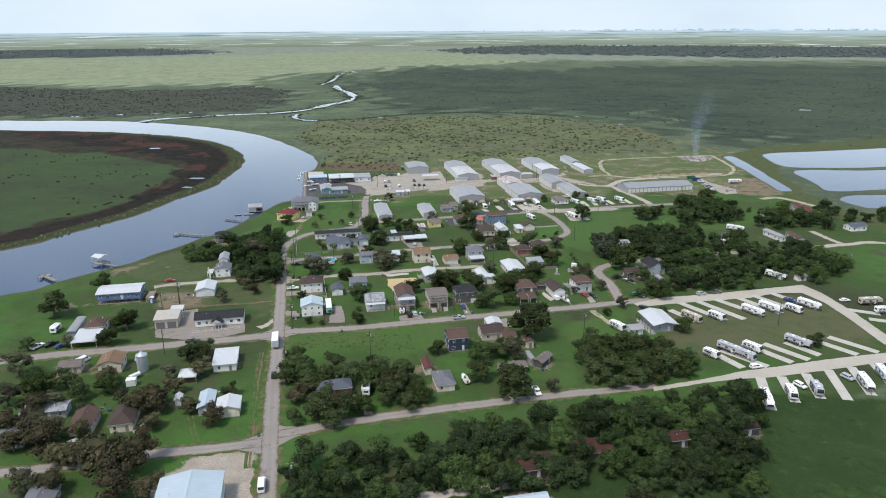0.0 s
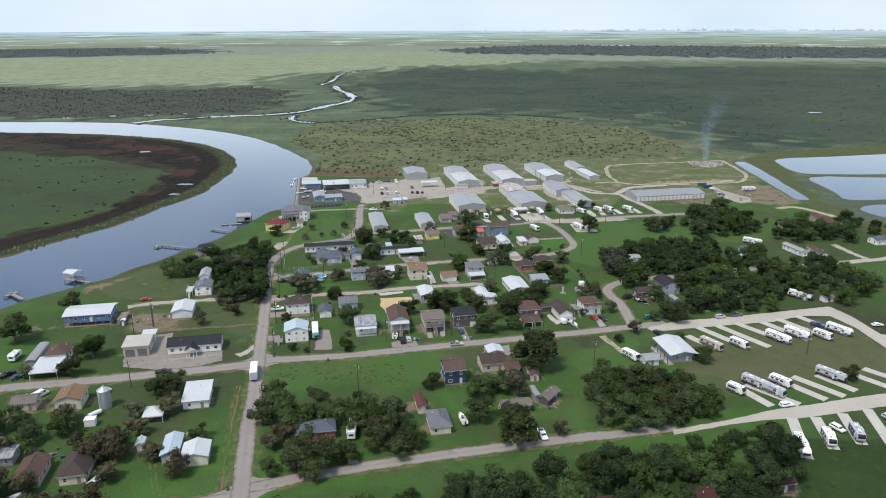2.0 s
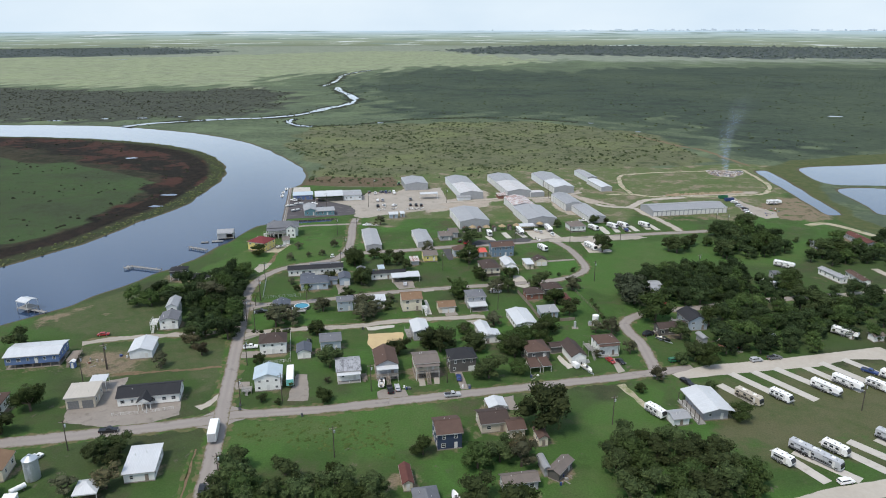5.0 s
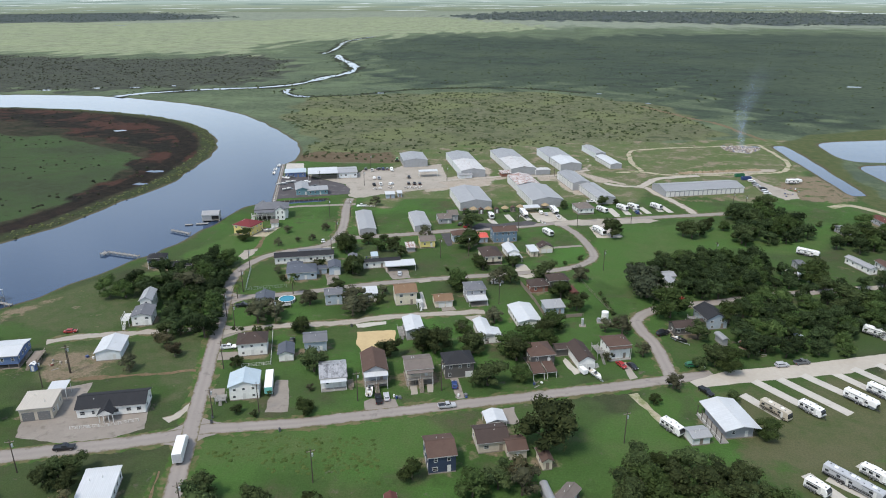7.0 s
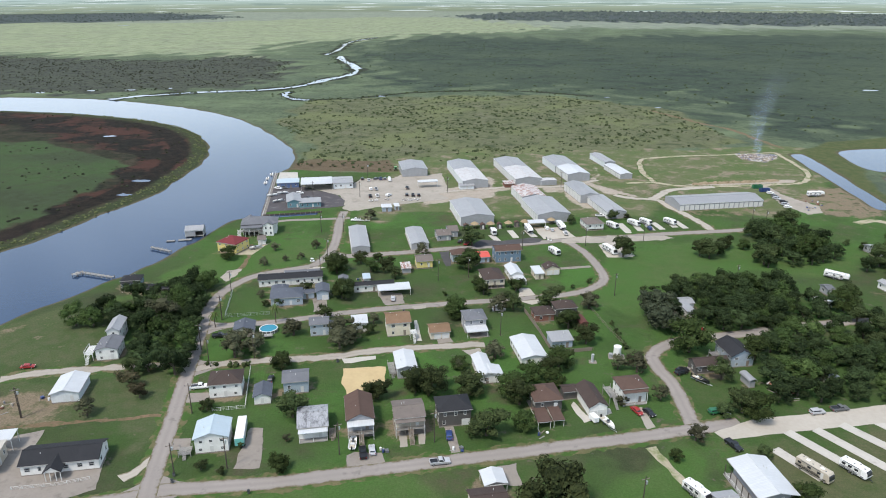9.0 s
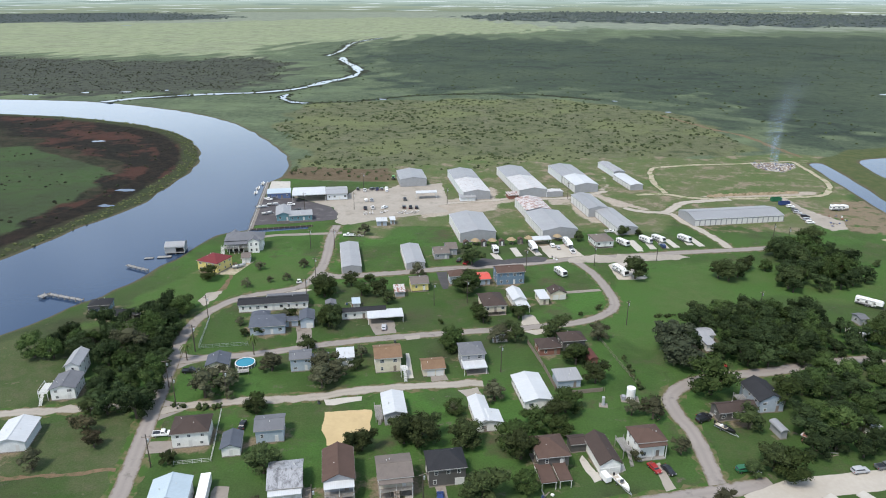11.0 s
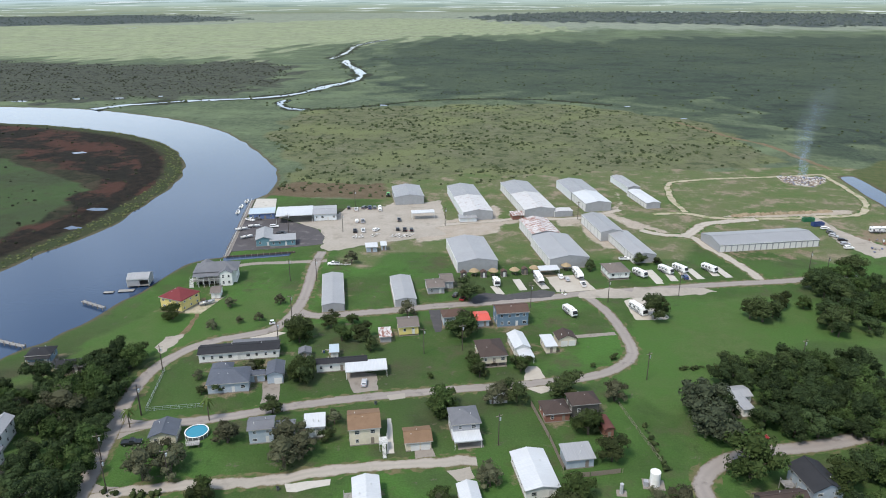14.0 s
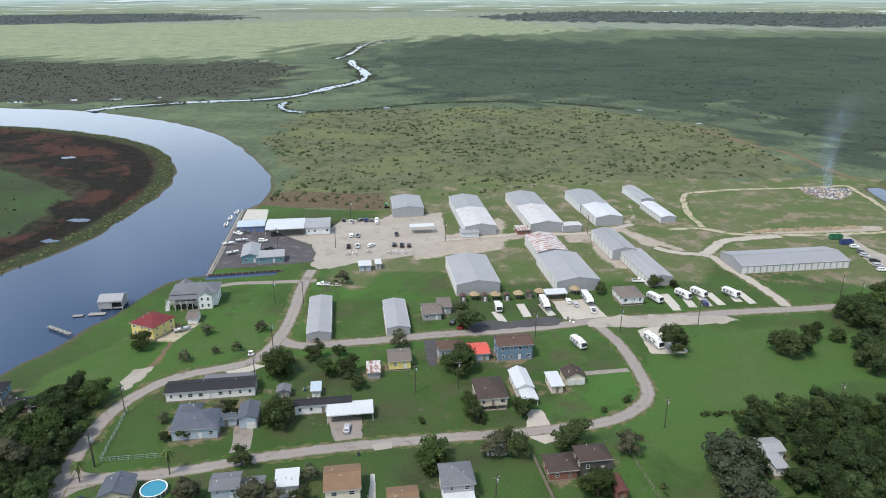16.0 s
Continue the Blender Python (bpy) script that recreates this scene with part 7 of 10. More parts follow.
house(-59.3, 286.8, 9.0, 11.3, 4.2, 1.60, 'gable_x', 'streaked_metal', 'w_white', 'white house with a streaked metal roof and front awning', porch=1.8, awning="white_metalX")
house(-31.9, 291.5, 9.3, 9.7, 6.0, 1.20, 'gable_x', 'taupe', 'w_beige', 'house on stilts with a taupe roof and front stair', lift=2.8, porch=1.4, stairs=True)
house(-19.3, 296.8, 10.4, 8.6, 5.5, 2.60, 'hip', 'charcoal', 'w_dark', 'dark two-storey house with a charcoal roof', garage=1, storeys=2)
house(7.8, 306.1, 9.1, 9.9, 5.5, 2.40, 'hip', 'brown', 'w_dark', 'raised brown house with a hipped brown roof', lift=2.3, stairs=True)
house(-85.0, 276.2, 9.8, 9.5, 5.0, 1.70, 'gable_y', 'blue_metal', 'w_white', 'white two-storey house with a pale blue metal roof', storeys=2)
house(-92.8, 303.3, 10.7, 9.1, 5.0, 2.40, 'hip', 'darkbrown', 'w_white', 'white two-storey house with a dark hipped roof', storeys=2)
house(-79.7, 300.3, 5.8, 8.0, 3.0, 1.20, 'gable_y', 'slate', 'w_white', 'pale garage with a slate-grey gable roof', windows="W")
house(-71.4, 307.8, 8.6, 8.0, 4.5, 1.30, 'gable_x', 'grey', 'w_greyblue', 'pale grey-blue house with a grey roof', storeys=1)
house(-143.6, 321.2, 8.0, 10.0, 4.2, 1.20, 'gable_y', 'grey', 'w_white', 'white riverside house with an upstairs balcony', storeys=2)
house(-147.9, 333.0, 5.1, 11.3, 5.5, 1.40, 'gable_y', 'pale_metal', 'w_white', 'white house with a pale metal roof behind oaks', storeys=2)
house(-166.8, 376.5, 8.6, 6.5, 5.0, 1.50, 'hip', 'charcoal', 'w_steel', 'dark blue riverside house on stilts', lift=2.2, porch=1.5)
house(-153.7, 373.5, 9.0, 6.1, 3.0, 1.20, 'gable_x', 'charcoal', 'w_dark', 'dark low outbuilding with a charcoal roof')
house(-46.4, 351.6, 9.4, 10.0, 5.6, 1.80, 'gable_x', 'tan', 'w_cream', 'cream two-storey house with a tan shingle roof', storeys=2)
house(-30.6, 350.1, 8.0, 7.7, 3.0, 1.40, 'gable_x', 'tan', 'w_cream', 'cream double garage with a tan shingle roof', garage=2, windows="")
house(-18.2, 357.6, 8.7, 9.1, 5.6, 1.90, 'hip', 'grey', 'w_grey', 'grey two-storey house with a grey hipped roof', storeys=2)
carport(-16.7, 352.0, 8.0, 5.8, 2.8, 0.40, 'shed', 'white_metal', 'white carport roof at the grey house')
house(2.6, 339.2, 9.5, 16.4, 3.2, 1.00, 'gable_y', 'white_metal', 'w_white', 'white house with a broad white metal roof')
house(-12.3, 324.2, 5.5, 14.4, 3.4, 1.00, 'gable_y', 'white_metal', 'w_white', 'white house with a bright white roof')
house(-9.8, 320.9, 8.0, 6.7, 3.2, 1.00, 'gable_y', 'white_metal', 'w_white', 'white front wing with a bright white roof')
house(-38.5, 323.3, 7.1, 12.2, 4.0, 0.90, 'gable_y', 'white_metal', 'w_grey', 'grey house with a white metal roof')
house(-14.0, 401.4, 9.7, 12.7, 4.5, 2.50, 'hip', 'darkbrown', 'w_cream', 'cream raised house with a dark brown hipped roof', lift=1.6)
house(-4.7, 410.3, 6.1, 11.9, 3.4, 1.40, 'gable_y', 'white_metal', 'w_white', 'white workshop with a white gable roof', windows="W")
carport(-2.0, 402.5, 5.2, 6.4, 2.7, 0.40, 'gable_y', 'white_metal', 'low white metal carport')
house(5.9, 412.0, 4.5, 8.5, 3.0, 0.50, 'shed', 'white_metal', 'w_cream', 'small cream cottage with a white roof')
house(11.9, 417.2, 7.3, 6.3, 3.0, 1.60, 'gable_y', 'darkbrown', 'w_cream', 'cream double garage with a dark brown roof', garage=2, windows="", over=0.3)
house(7.9, 369.5, 8.3, 7.7, 3.2, 2.00, 'hip', 'darkbrown', 'w_brick', 'brick house with a dark brown hipped roof')
house(16.3, 373.3, 9.1, 7.2, 4.5, 2.10, 'hip', 'darkbrown', 'w_dark', 'dark house with a dark brown hipped roof')
house(13.9, 348.0, 8.5, 6.6, 3.2, 0.80, 'shed', 'pale_metal', 'w_greyblue', 'pale grey metal barn', windows="", doors="S", category="barn", name="barn")
house(22.6, 362.8, 3.4, 7.0, 3.0, 1.10, 'arch', 'redbrown', 'w_brick', 'small brown barrel-roofed shed', windows="", gutter=False, category="shed", name="shed")
house(-46.7, 418.4, 8.1, 8.8, 4.0, 1.30, 'gable_x', 'taupe', 'w_yellow', 'yellow house with a taupe roof', lift=0.6)
house(-63.6, 387.7, 17.6, 4.3, 3.4, 0.90, 'gable_x', 'charcoal', 'w_white', 'long white mobile home with a dark roof', category="mobile home", name="mobile_home")
carport(-54.5, 385.7, 13.9, 6.6, 3.0, 0.40, 'shed', 'white_metal', 'wide white carport joined to the mobile home')
house(-53.8, 411.1, 4.8, 7.1, 2.6, 0.50, 'shed', 'rustier_metal', 'w_sheetgrey', 'grey shed with a rust-streaked roof', windows="", doors="", category="shed", name="shed")
house(-30.5, 428.2, 9.6, 6.7, 4.0, 1.80, 'hip', 'brown', 'w_greyblue', 'grey-blue house with a dark red-brown hipped roof')
house(-20.8, 428.9, 7.6, 8.4, 3.0, 0.90, 'gable_x', 'red_metal', 'w_greyblue', 'blue shed with a bright red metal roof', windows="", category="shed", name="shed")
house(-8.7, 431.4, 12.9, 8.6, 6.0, 1.50, 'gable_x', 'brown', 'w_steel', 'blue two-storey house with a brown shingle roof', storeys=2)
house(63.2, 336.4, 12.7, 5.9, 3.2, 1.60, 'gable_x', 'darkbrown', 'w_dark', 'dark house with a brown roof and white gable')
house(73.6, 344.6, 9.0, 11.6, 4.4, 2.20, 'gable_y', 'charcoal', 'w_greyblue', 'tall grey-blue house with a dark gable roof', ang=15.0, storeys=2, chimney=False)
house(64.9, 386.2, 6.0, 6.5, 3.2, 0.80, 'gable_x', 'pale_metal', 'w_white', 'white metal roof house among willows')
house(64.8, 379.2, 3.9, 5.9, 3.0, 0.50, 'shed', 'pale_metal', 'w_white', 'small annex with white roof', windows="")
house(-155.9, 546.1, 14.6, 9.0, 3.8, 0.70, 'shed', 'blue_metal', 'w_blue', 'marina shop with a pale roof and blue front', name="shop", category="shop")
carport(-136.9, 547.0, 20.1, 17.9, 4.6, 0.60, 'gable_x', 'white_metal', 'large white boat canopy', name="boat_canopy", category="canopy")
house(-121.0, 552.6, 13.4, 16.8, 4.2, 0.80, 'gable_x', 'pale_metal', 'w_metal', 'white metal marina store', windows="S", name="store", category="store")
house(-139.4, 508.0, 8.6, 17.5, 3.8, 1.40, 'gable_y', 'grey_metal', 'w_teal', 'teal restaurant with a grey metal roof', ang=20.0, name="restaurant", category="restaurant")
house(-128.5, 505.3, 13.2, 8.0, 3.4, 0.70, 'shed', 'pale_metal', 'w_teal', 'low teal restaurant wing', ang=20.0, name="restaurant", category="restaurant")
house(-81.2, 501.3, 6.1, 5.5, 3.0, 0.50, 'shed', 'white_metal', 'w_greyblue', 'small white hut by the car park', windows="S", category="hut", name="hut")
carport(-65.2, 556.9, 12.9, 5.5, 4.2, 0.70, 'gable_x', 'white_metal', 'open white pavilion in the car park')
warehouse(-81.4, 595.1, 17.5, 25.8, 5.0, 1.40, 'grey_metal', 'w_sheetgrey', 'grey metal boat store', bays=0)
warehouse(-84.4, 446.7, 8.9, 33.3, 3.2, 0.80, 'pale_metal', 'w_metal', 'long low white storage shed', bays=8)
warehouse(-55.4, 451.9, 8.9, 25.7, 3.2, 0.80, 'pale_metal', 'w_metal', 'low white storage shed', bays=7)
house(-42.7, 458.2, 7.9, 9.9, 3.2, 1.50, 'gable_x', 'taupe', 'w_grey', 'grey house with a taupe roof')
house(-38.6, 464.0, 5.8, 9.5, 3.6, 1.50, 'gable_x', 'taupe', 'w_grey', 'grey house wing with a taupe roof')
warehouse(-31.3, 497.4, 18.9, 33.5, 5.0, 1.60, 'pale_metal', 'w_metal', 'large pale metal boat storage hall', bays=7)
warehouse(10.4, 507.4, 19.0, 33.5, 5.0, 1.60, 'pale_metal', 'w_metal', 'large pale metal storage hall', bays=8)
warehouse(0.4, 537.5, 14.9, 25.4, 5.0, 1.50, 'rustier_metal', 'w_metal', 'storage hall with a rust-eaten roof', bays=6)
warehouse(45.5, 520.0, 11.2, 35.4, 4.0, 1.10, 'pale_metal', 'w_metal', 'long grey storage shed with white doors', bays=9)
warehouse(33.3, 547.3, 12.0, 30.5, 5.0, 1.30, 'grey_metal', 'w_metal', 'grey metal storage hall', bays=6)
warehouse(-38.5, 573.1, 17.1, 31.9, 5.0, 1.40, 'rusty_metal', 'w_metal', 'storage hall with a rust-spotted roof', bays=0)
warehouse(-47.0, 600.8, 17.1, 26.1, 5.0, 1.55, 'grey_metal', 'w_metal', 'grey metal storage hall end')
warehouse(-4.4, 583.6, 18.0, 33.5, 5.0, 1.40, 'rusty_metal', 'w_metal', 'weathered pale storage hall', bays=6)
warehouse(-13.3, 612.8, 18.0, 27.4, 5.0, 1.55, 'grey_metal', 'w_metal', 'grey metal storage hall', bays=5)
warehouse(12.9, 573.7, 10.8, 6.5, 3.4, 0.30, 'rusty_metal', 'w_metal', 'low lean-to beside the storage hall')
warehouse(22.3, 621.9, 16.9, 30.0, 5.0, 1.40, 'grey_metal', 'w_metal', 'grey metal storage hall')
warehouse(30.2, 596.5, 15.7, 25.9, 5.0, 1.40, 'white_metal', 'w_metal', 'storage hall with a bright white roof', bays=5)
warehouse(54.3, 640.8, 8.3, 29.9, 4.0, 0.80, 'pale_metal', 'w_metal', 'narrow pale storage shed')
warehouse(62.2, 608.1, 8.8, 29.5, 3.5, 0.80, 'white_metal', 'w_metal', 'narrow white storage shed', bays=7)
house(35.3, 485.5, 10.1, 11.7, 3.8, 1.80, 'hip', 'taupe', 'w_white', 'white raised house with a taupe hipped roof', lift=0.9)
warehouse(111.3, 539.3, 53.7, 18.8, 3.8, 1.80, 'grey_metal', 'w_metal', 'very long storage shed with white doors', bays=17, side="S", kind="gable_x")
carport(-172.7, 447.5, 9.5, 8.4, 3.6, 1.50, 'gable_x', 'pale_metal', 'grey boat house with a pale metal roof over the river', name="boathouse", category="boathouse")
villa = thing("house", -140.4, 456.4, 17, 0, "large white two-storey house with several grey gables", "house")
part("wall", box(-8.6, 8.6, -4.6, 4.8, 0.0, 5.85), M["w_white"], villa)
part("roof", roof_shape("hip", 19.0, 11.6, 6.0, 2.6), M["grey"], villa)
for wx, wy, ww, wd, we, wr in ((4.6, -5.0, 5.8, 6.6, 5.9, 1.6), (-5.4, 4.2, 5.6, 6.6, 5.9, 1.6)):
    part("wing_wall", moved(wall_shape("gable_y", ww, wd, we, wr, 0.35, 0.0), pose(wx, wy, 0)), M["w_white"], villa)
    part("wing_roof", moved(roof_shape("gable_y", ww, wd, we, wr), pose(wx, wy, 0)), M["grey"], villa)
part("deck_floor", box(-9.6, 1.9, -8.2, -4.62, 2.75, 2.95), M["greywood"], villa)
part("deck_roof", extrude([(-8.5, 5.0), (-4.5, 5.75), (-4.5, 5.6), (-8.5, 4.85)], -9.4, 1.85, "x"), M["grey"], villa)
part("deck_railing", join(box(-9.6, 1.9, -8.2, -8.12, 3.75, 3.85), box(-9.6, -9.52, -8.12, -4.7, 3.75, 3.85), *(box(-9.6 + i * 0.48, -9.54 + i * 0.48, -8.19, -8.13, 2.95, 3.75) for i in range(24))), M["trim"], villa)
for i in range(6):
    part("deck_post", cached("villa_post", lambda: data("deck_post", box(-0.11, 0.11, -0.11, 0.11, 0, 4.9), M["trim"])), None, villa, at=pose(-9.4 + i * 2.24, -8.05, 0))
part("stairs", join(*(box(-11.2, -9.65, -8.1 + i * 0.29, -7.8 + i * 0.29, 0.1 + i * 0.19, 0.2 + i * 0.19) for i in range(14)), beam((-11.2, -8.1, 0.9), (-11.2, -4.2, 3.7), 0.05)), M["trim"], villa)
# Black panels on the closed wall, painted shade for the open garage bays.
for i, sx in enumerate((-7.2, -4.4, -1.6)):
    part("garage_opening", cached("villa_bay", lambda: data("garage_opening", box(-1.1, 1.1, -0.05, 0.02, 0.05, 2.3), M["p_black"])), None, villa, at=pose(sx, -4.6, 0))
for sx in (3.4, 5.8):
    for zc in (1.6, 4.4):
        window(villa, pose(sx, -7.96, zc), 0.95, 1.4)
for sx in (-7.0, -4.6, -2.2, 0.4):
    window(villa, pose(sx, -4.61, 4.4), 1.1, 1.5)
for sy in (-2.6, 0.4, 3.2):
    for zc in (1.6, 4.4):
        window(villa, pose(8.61, sy, zc, 0, 0, 90), 0.95, 1.3)
        window(villa, pose(-8.61, sy, zc, 0, 0, -90), 0.95, 1.3)
part("vent_pipe", tube(0.09, 7.4, 8.9, 8, cx=1.5, cy=1.6), M["trim"], villa)
house(-143.6, 428.4, 11.8, 11.3, 5.0, 2.30, 'hip', 'maroon', 'w_yellow', 'yellow house with a red hipped roof', ang=-15.3, storeys=2)
house(-133.0, 439.3, 4.5, 7.7, 3.0, 1.10, 'gable_x', 'taupe', 'w_white', 'small white garage with a taupe roof', windows="")
house(-101.5, 391.2, 27.9, 7.4, 3.5, 1.00, 'gable_x', 'charcoal', 'w_white', 'very long white mobile home with a dark roof', category="mobile home", name="mobile_home")
house(-96.6, 372.1, 13.5, 10.4, 3.8, 2.20, 'hip', 'slate', 'w_greyblue', 'grey-blue house with a slate hipped roof')
house(-83.5, 378.8, 5.9, 8.9, 3.8, 1.00, 'gable_y', 'slate', 'w_greyblue', 'garage wing with a slate roof', garage=1, windows="")
house(-102.9, 342.6, 7.9, 8.2, 3.0, 1.50, 'gable_y', 'slate', 'w_cream', 'house with a slate roof beside a pool')
house(-75.2, 346.5, 7.6, 6.7, 5.0, 1.00, 'gable_x', 'grey', 'w_greyblue', 'grey two-storey house with a flat-pitched roof', storeys=2)
house(-68.8, 348.2, 5.8, 6.1, 3.5, 0.70, 'gable_x', 'grey', 'w_grey', 'low grey wing of a house')
house(-60.9, 351.0, 6.2, 6.5, 4.0, 0.60, 'shed', 'white_metal', 'w_white', 'white house with flat roof')
carport(6.9, 297.9, 4.2, 7.0, 2.7, 0.50, 'shed', 'brown', 'dull brown lean-to carport')
carport(11.2, 299.2, 3.5, 6.8, 2.7, 0.50, 'shed', 'brown', 'dull brown lean-to carport')
house(-89.2, 375.6, 6.5, 2.2, 3.0, 1.20, 'gable_x', 'slate', 'w_greyblue', 'slate-roofed link between two wings')
house(-101.5, 377.5, 7.2, 5.1, 3.6, 1.60, 'hip', 'slate', 'w_greyblue', 'slate-roofed rear wing of a house')
carport(-98.0, 397.1, 16.2, 3.1, 3.2, 0.30, 'shed', 'grey', 'grey timber deck roof behind a mobile home')
house(-68.8, 396.4, 3.5, 5.4, 2.6, 0.40, 'shed', 'blue_metal', 'w_white', 'small pale blue outbuilding', windows="", category="shed", name="shed")
house(-78.6, 393.8, 4.5, 4.5, 2.6, 0.80, 'gable_y', 'grey', 'w_grey', 'small grey garden shed', windows="", category="shed", name="shed")
house(-75.9, 504.7, 3.2, 5.2, 2.8, 0.50, 'shed', 'white_metal', 'w_greyblue', 'small white ticket hut', windows="", category="hut", name="hut")
carport(5.6, 482.8, 9.3, 4.6, 3.0, 0.40, 'shed', 'white_metal', 'white shelter roof in the camping court')
house(-39.5, 555.4, 10.2, 5.8, 2.8, 0.40, 'shed', 'pale_metal', 'w_metal', 'low pale lean-to store', windows="", category="shed", name="shed")
house(-12.4, 564.6, 7.1, 7.3, 2.8, 0.40, 'shed', 'rustier_metal', 'w_brick', 'low rusty lean-to store', windows="", category="shed", name="shed")
house(62.9, 275.6, 11.0, 15.8, 3.7, 1.20, 'gable_y', 'white_metal', 'w_grey', 'camp office with a broad white metal roof', ang=14.0, over=1.5, windows="SN", doors="S")
house(52.1, 267.0, 6.2, 5.7, 2.8, 0.70, 'gable_x', 'pale_metal', 'w_metal', 'pale metal shed beside the camp office', windows="", category="shed", name="shed")
house(34.5, 315.4, 8.9, 8.0, 5.5, 1.80, 'hip', 'brown', 'w_white', 'white two-storey house with a brown hipped roof', storeys=2, porch=1.2)
house(22.2, 309.2, 6.5, 13.2, 3.5, 1.90, 'gable_y', 'darkbrown', 'w_white', 'white garage house with a dark brown roof', garage=2, windows="E")
house(156.1, 410.6, 16.3, 4.6, 3.2, 0.80, 'gable_x', 'pale_metal', 'w_white', 'long white mobile home among trees', ang=-71.2, category="mobile home", name="mobile_home")
house(166.3, 406.8, 15.5, 4.6, 3.2, 0.80, 'gable_x', 'brown', 'w_white', 'mobile home with a brown roof', ang=-83.1, category="mobile home", name="mobile_home")
house(197.1, 474.9, 22.4, 7.0, 3.2, 1.00, 'gable_x', 'redbrown', 'w_grey', 'long shed with a faded pink-brown roof', ang=-80.6)
house(211.4, 433.1, 11.5, 7.8, 3.2, 1.60, 'gable_x', 'slate', 'w_white', 'white house with a slate-grey roof')
house(168.6, 460.7, 3.5, 11.7, 3.2, 1.20, 'gable_x', 'pale_metal', 'w_grey', 'grey house with a pale metal roof')
house(134.2, 338.2, 2.4, 3.2, 2.6, 0.80, 'gable_y', 'grey', 'w_white', 'small white shed in a yard', windows="", category="shed", name="shed")
house(143.4, 337.5, 5.5, 4.2, 2.6, 0.80, 'gable_x', 'taupe', 'w_white', 'low white shed in a yard', windows="", category="shed", name="shed")
house(9.0, 170.4, 10.3, 8.2, 3.0, 1.20, 'gable_x', 'rustred', 'w_dark', 'overgrown house with a dark red roof')
house(13.8, 236.2, 9.0, 4.2, 2.7, 0.90, 'gable_x', 'taupe', 'w_dark', 'weathered brown shed with a lean roof', ang=60.0, windows="", category="shed", name="shed")
house(25.3, 179.1, 12.5, 7.5, 3.2, 1.20, 'gable_x', 'rustred', 'w_dark', 'long overgrown barn with a rusty red roof', windows="")
house(51.0, 187.0, 7.2, 5.3, 3.0, 1.20, 'gable_x', 'rustred', 'w_dark', 'overgrown shed with a dark red roof', windows="")
house(74.2, 195.0, 6.0, 4.6, 3.0, 1.00, 'gable_x', 'rustred', 'w_dark', 'overgrown shed with a dark red roof', windows="")
house(6.3, 154.0, 11.7, 3.2, 3.0, 0.80, 'gable_x', 'blue_metal', 'w_grey', 'shed with a pale blue metal roof', windows="")
house(100.1, 333.4, 6.2, 4.0, 3.0, 0.50, 'gable_x', 'white_metal', 'w_white', 'white mobile home hidden in trees', ang=-62.2, windows="S")
house(127.7, 408.5, 3.8, 5.5, 3.0, 0.70, 'gable_x', 'grey', 'w_grey', 'small grey house among trees')
house(73.9, 328.3, 2.8, 6.0, 2.6, 0.80, 'arch', 'grey_metal', 'w_sheetgrey', 'grey arched metal shed', windows="", doors="", gutter=False, category="shed", name="shed")
# porch gable of the hall
hall_porch = thing("entrance_porch", -120.4, 257.6, 17, 0, "gabled entrance porch with a charcoal roof", "porch")
part("roof", moved(roof_shape("gable_y", 4.6, 6.4, 3.0, 1.6), pose(0, 0.6, 0)), M["charcoal"], hall_porch)
for px in (-1.9, -0.7, 0.7, 1.9):
    part("column", box(px - 0.09, px + 0.09, -2.3, -2.12, 0, 2.9), M["trim"], hall_porch)
part("gable_board", extrude([(-2.1, 2.85), (2.1, 2.85), (0, 4.3)], -2.45, -2.35, "y"), M["trim"], hall_porch)

# trodden ground round the buildings and darker grass spots scattered near them
homes = [(o.matrix_basis.translation.x, o.matrix_basis.translation.y, max(c.dimensions.x for c in o.children)) for o in scene.objects if o.parent is None and o.name.split(".")[0] in ("house", "shed", "workshop", "mobile_home", "warehouse", "carport", "cabin", "barn")]
trod, dark_spots = np.zeros(GX.shape), np.zeros(GX.shape)
luck = random.Random(77)
for hx_, hy_, ext in homes:
    far = np.hypot(GX - hx_, GY - hy_) - ext * 0.45
    trod = np.maximum(trod, np.clip(1 - far / luck.uniform(3.0, 9.0), 0, 1) * luck.uniform(0.25, 0.75))
    ox, oy = hx_ + luck.uniform(-22, 22), hy_ + luck.uniform(-22, 22)
    dark_spots = np.maximum(dark_spots, np.clip(1 - np.hypot(GX - ox, GY - oy) / luck.uniform(5, 16), 0, 1) * luck.uniform(0.1, 0.45))
for bare, much in ((DIRT_BLUE, 0.62), (DIRT_BANK, 0.5), (DIRT_SHORE, 0.6), (DIRT_CARS, 0.64)):
    trod = np.maximum(trod, much * zone(bare, 4, 2))
for key, val in (("worn", trod), ("damp", dark_spots)):
    at = gm.attributes.new(key, "FLOAT", "POINT")
    at.data.foreach_set("value", val.ravel().astype(np.float32))

# ---- vehicles ----
SHOWN = {}
MAKES = {"camper": (7.6, 0), "camper_f": (10.2, 1), "camper_b": (9.6, 2), "camper_s": (6.2, 0)}
WORDS = {"camper": "travel trailer with roof units", "camper_f": "long fifth-wheel camper", "camper_b": "motorhome with roof units", "camper_s": "short travel trailer", "boat": "open motorboat on a trailer", "trailer": "empty boat trailer", "sedan": "sedan car with dark windows", "suv": "sport utility car", "pickup": "pickup truck", "van": "delivery van"}


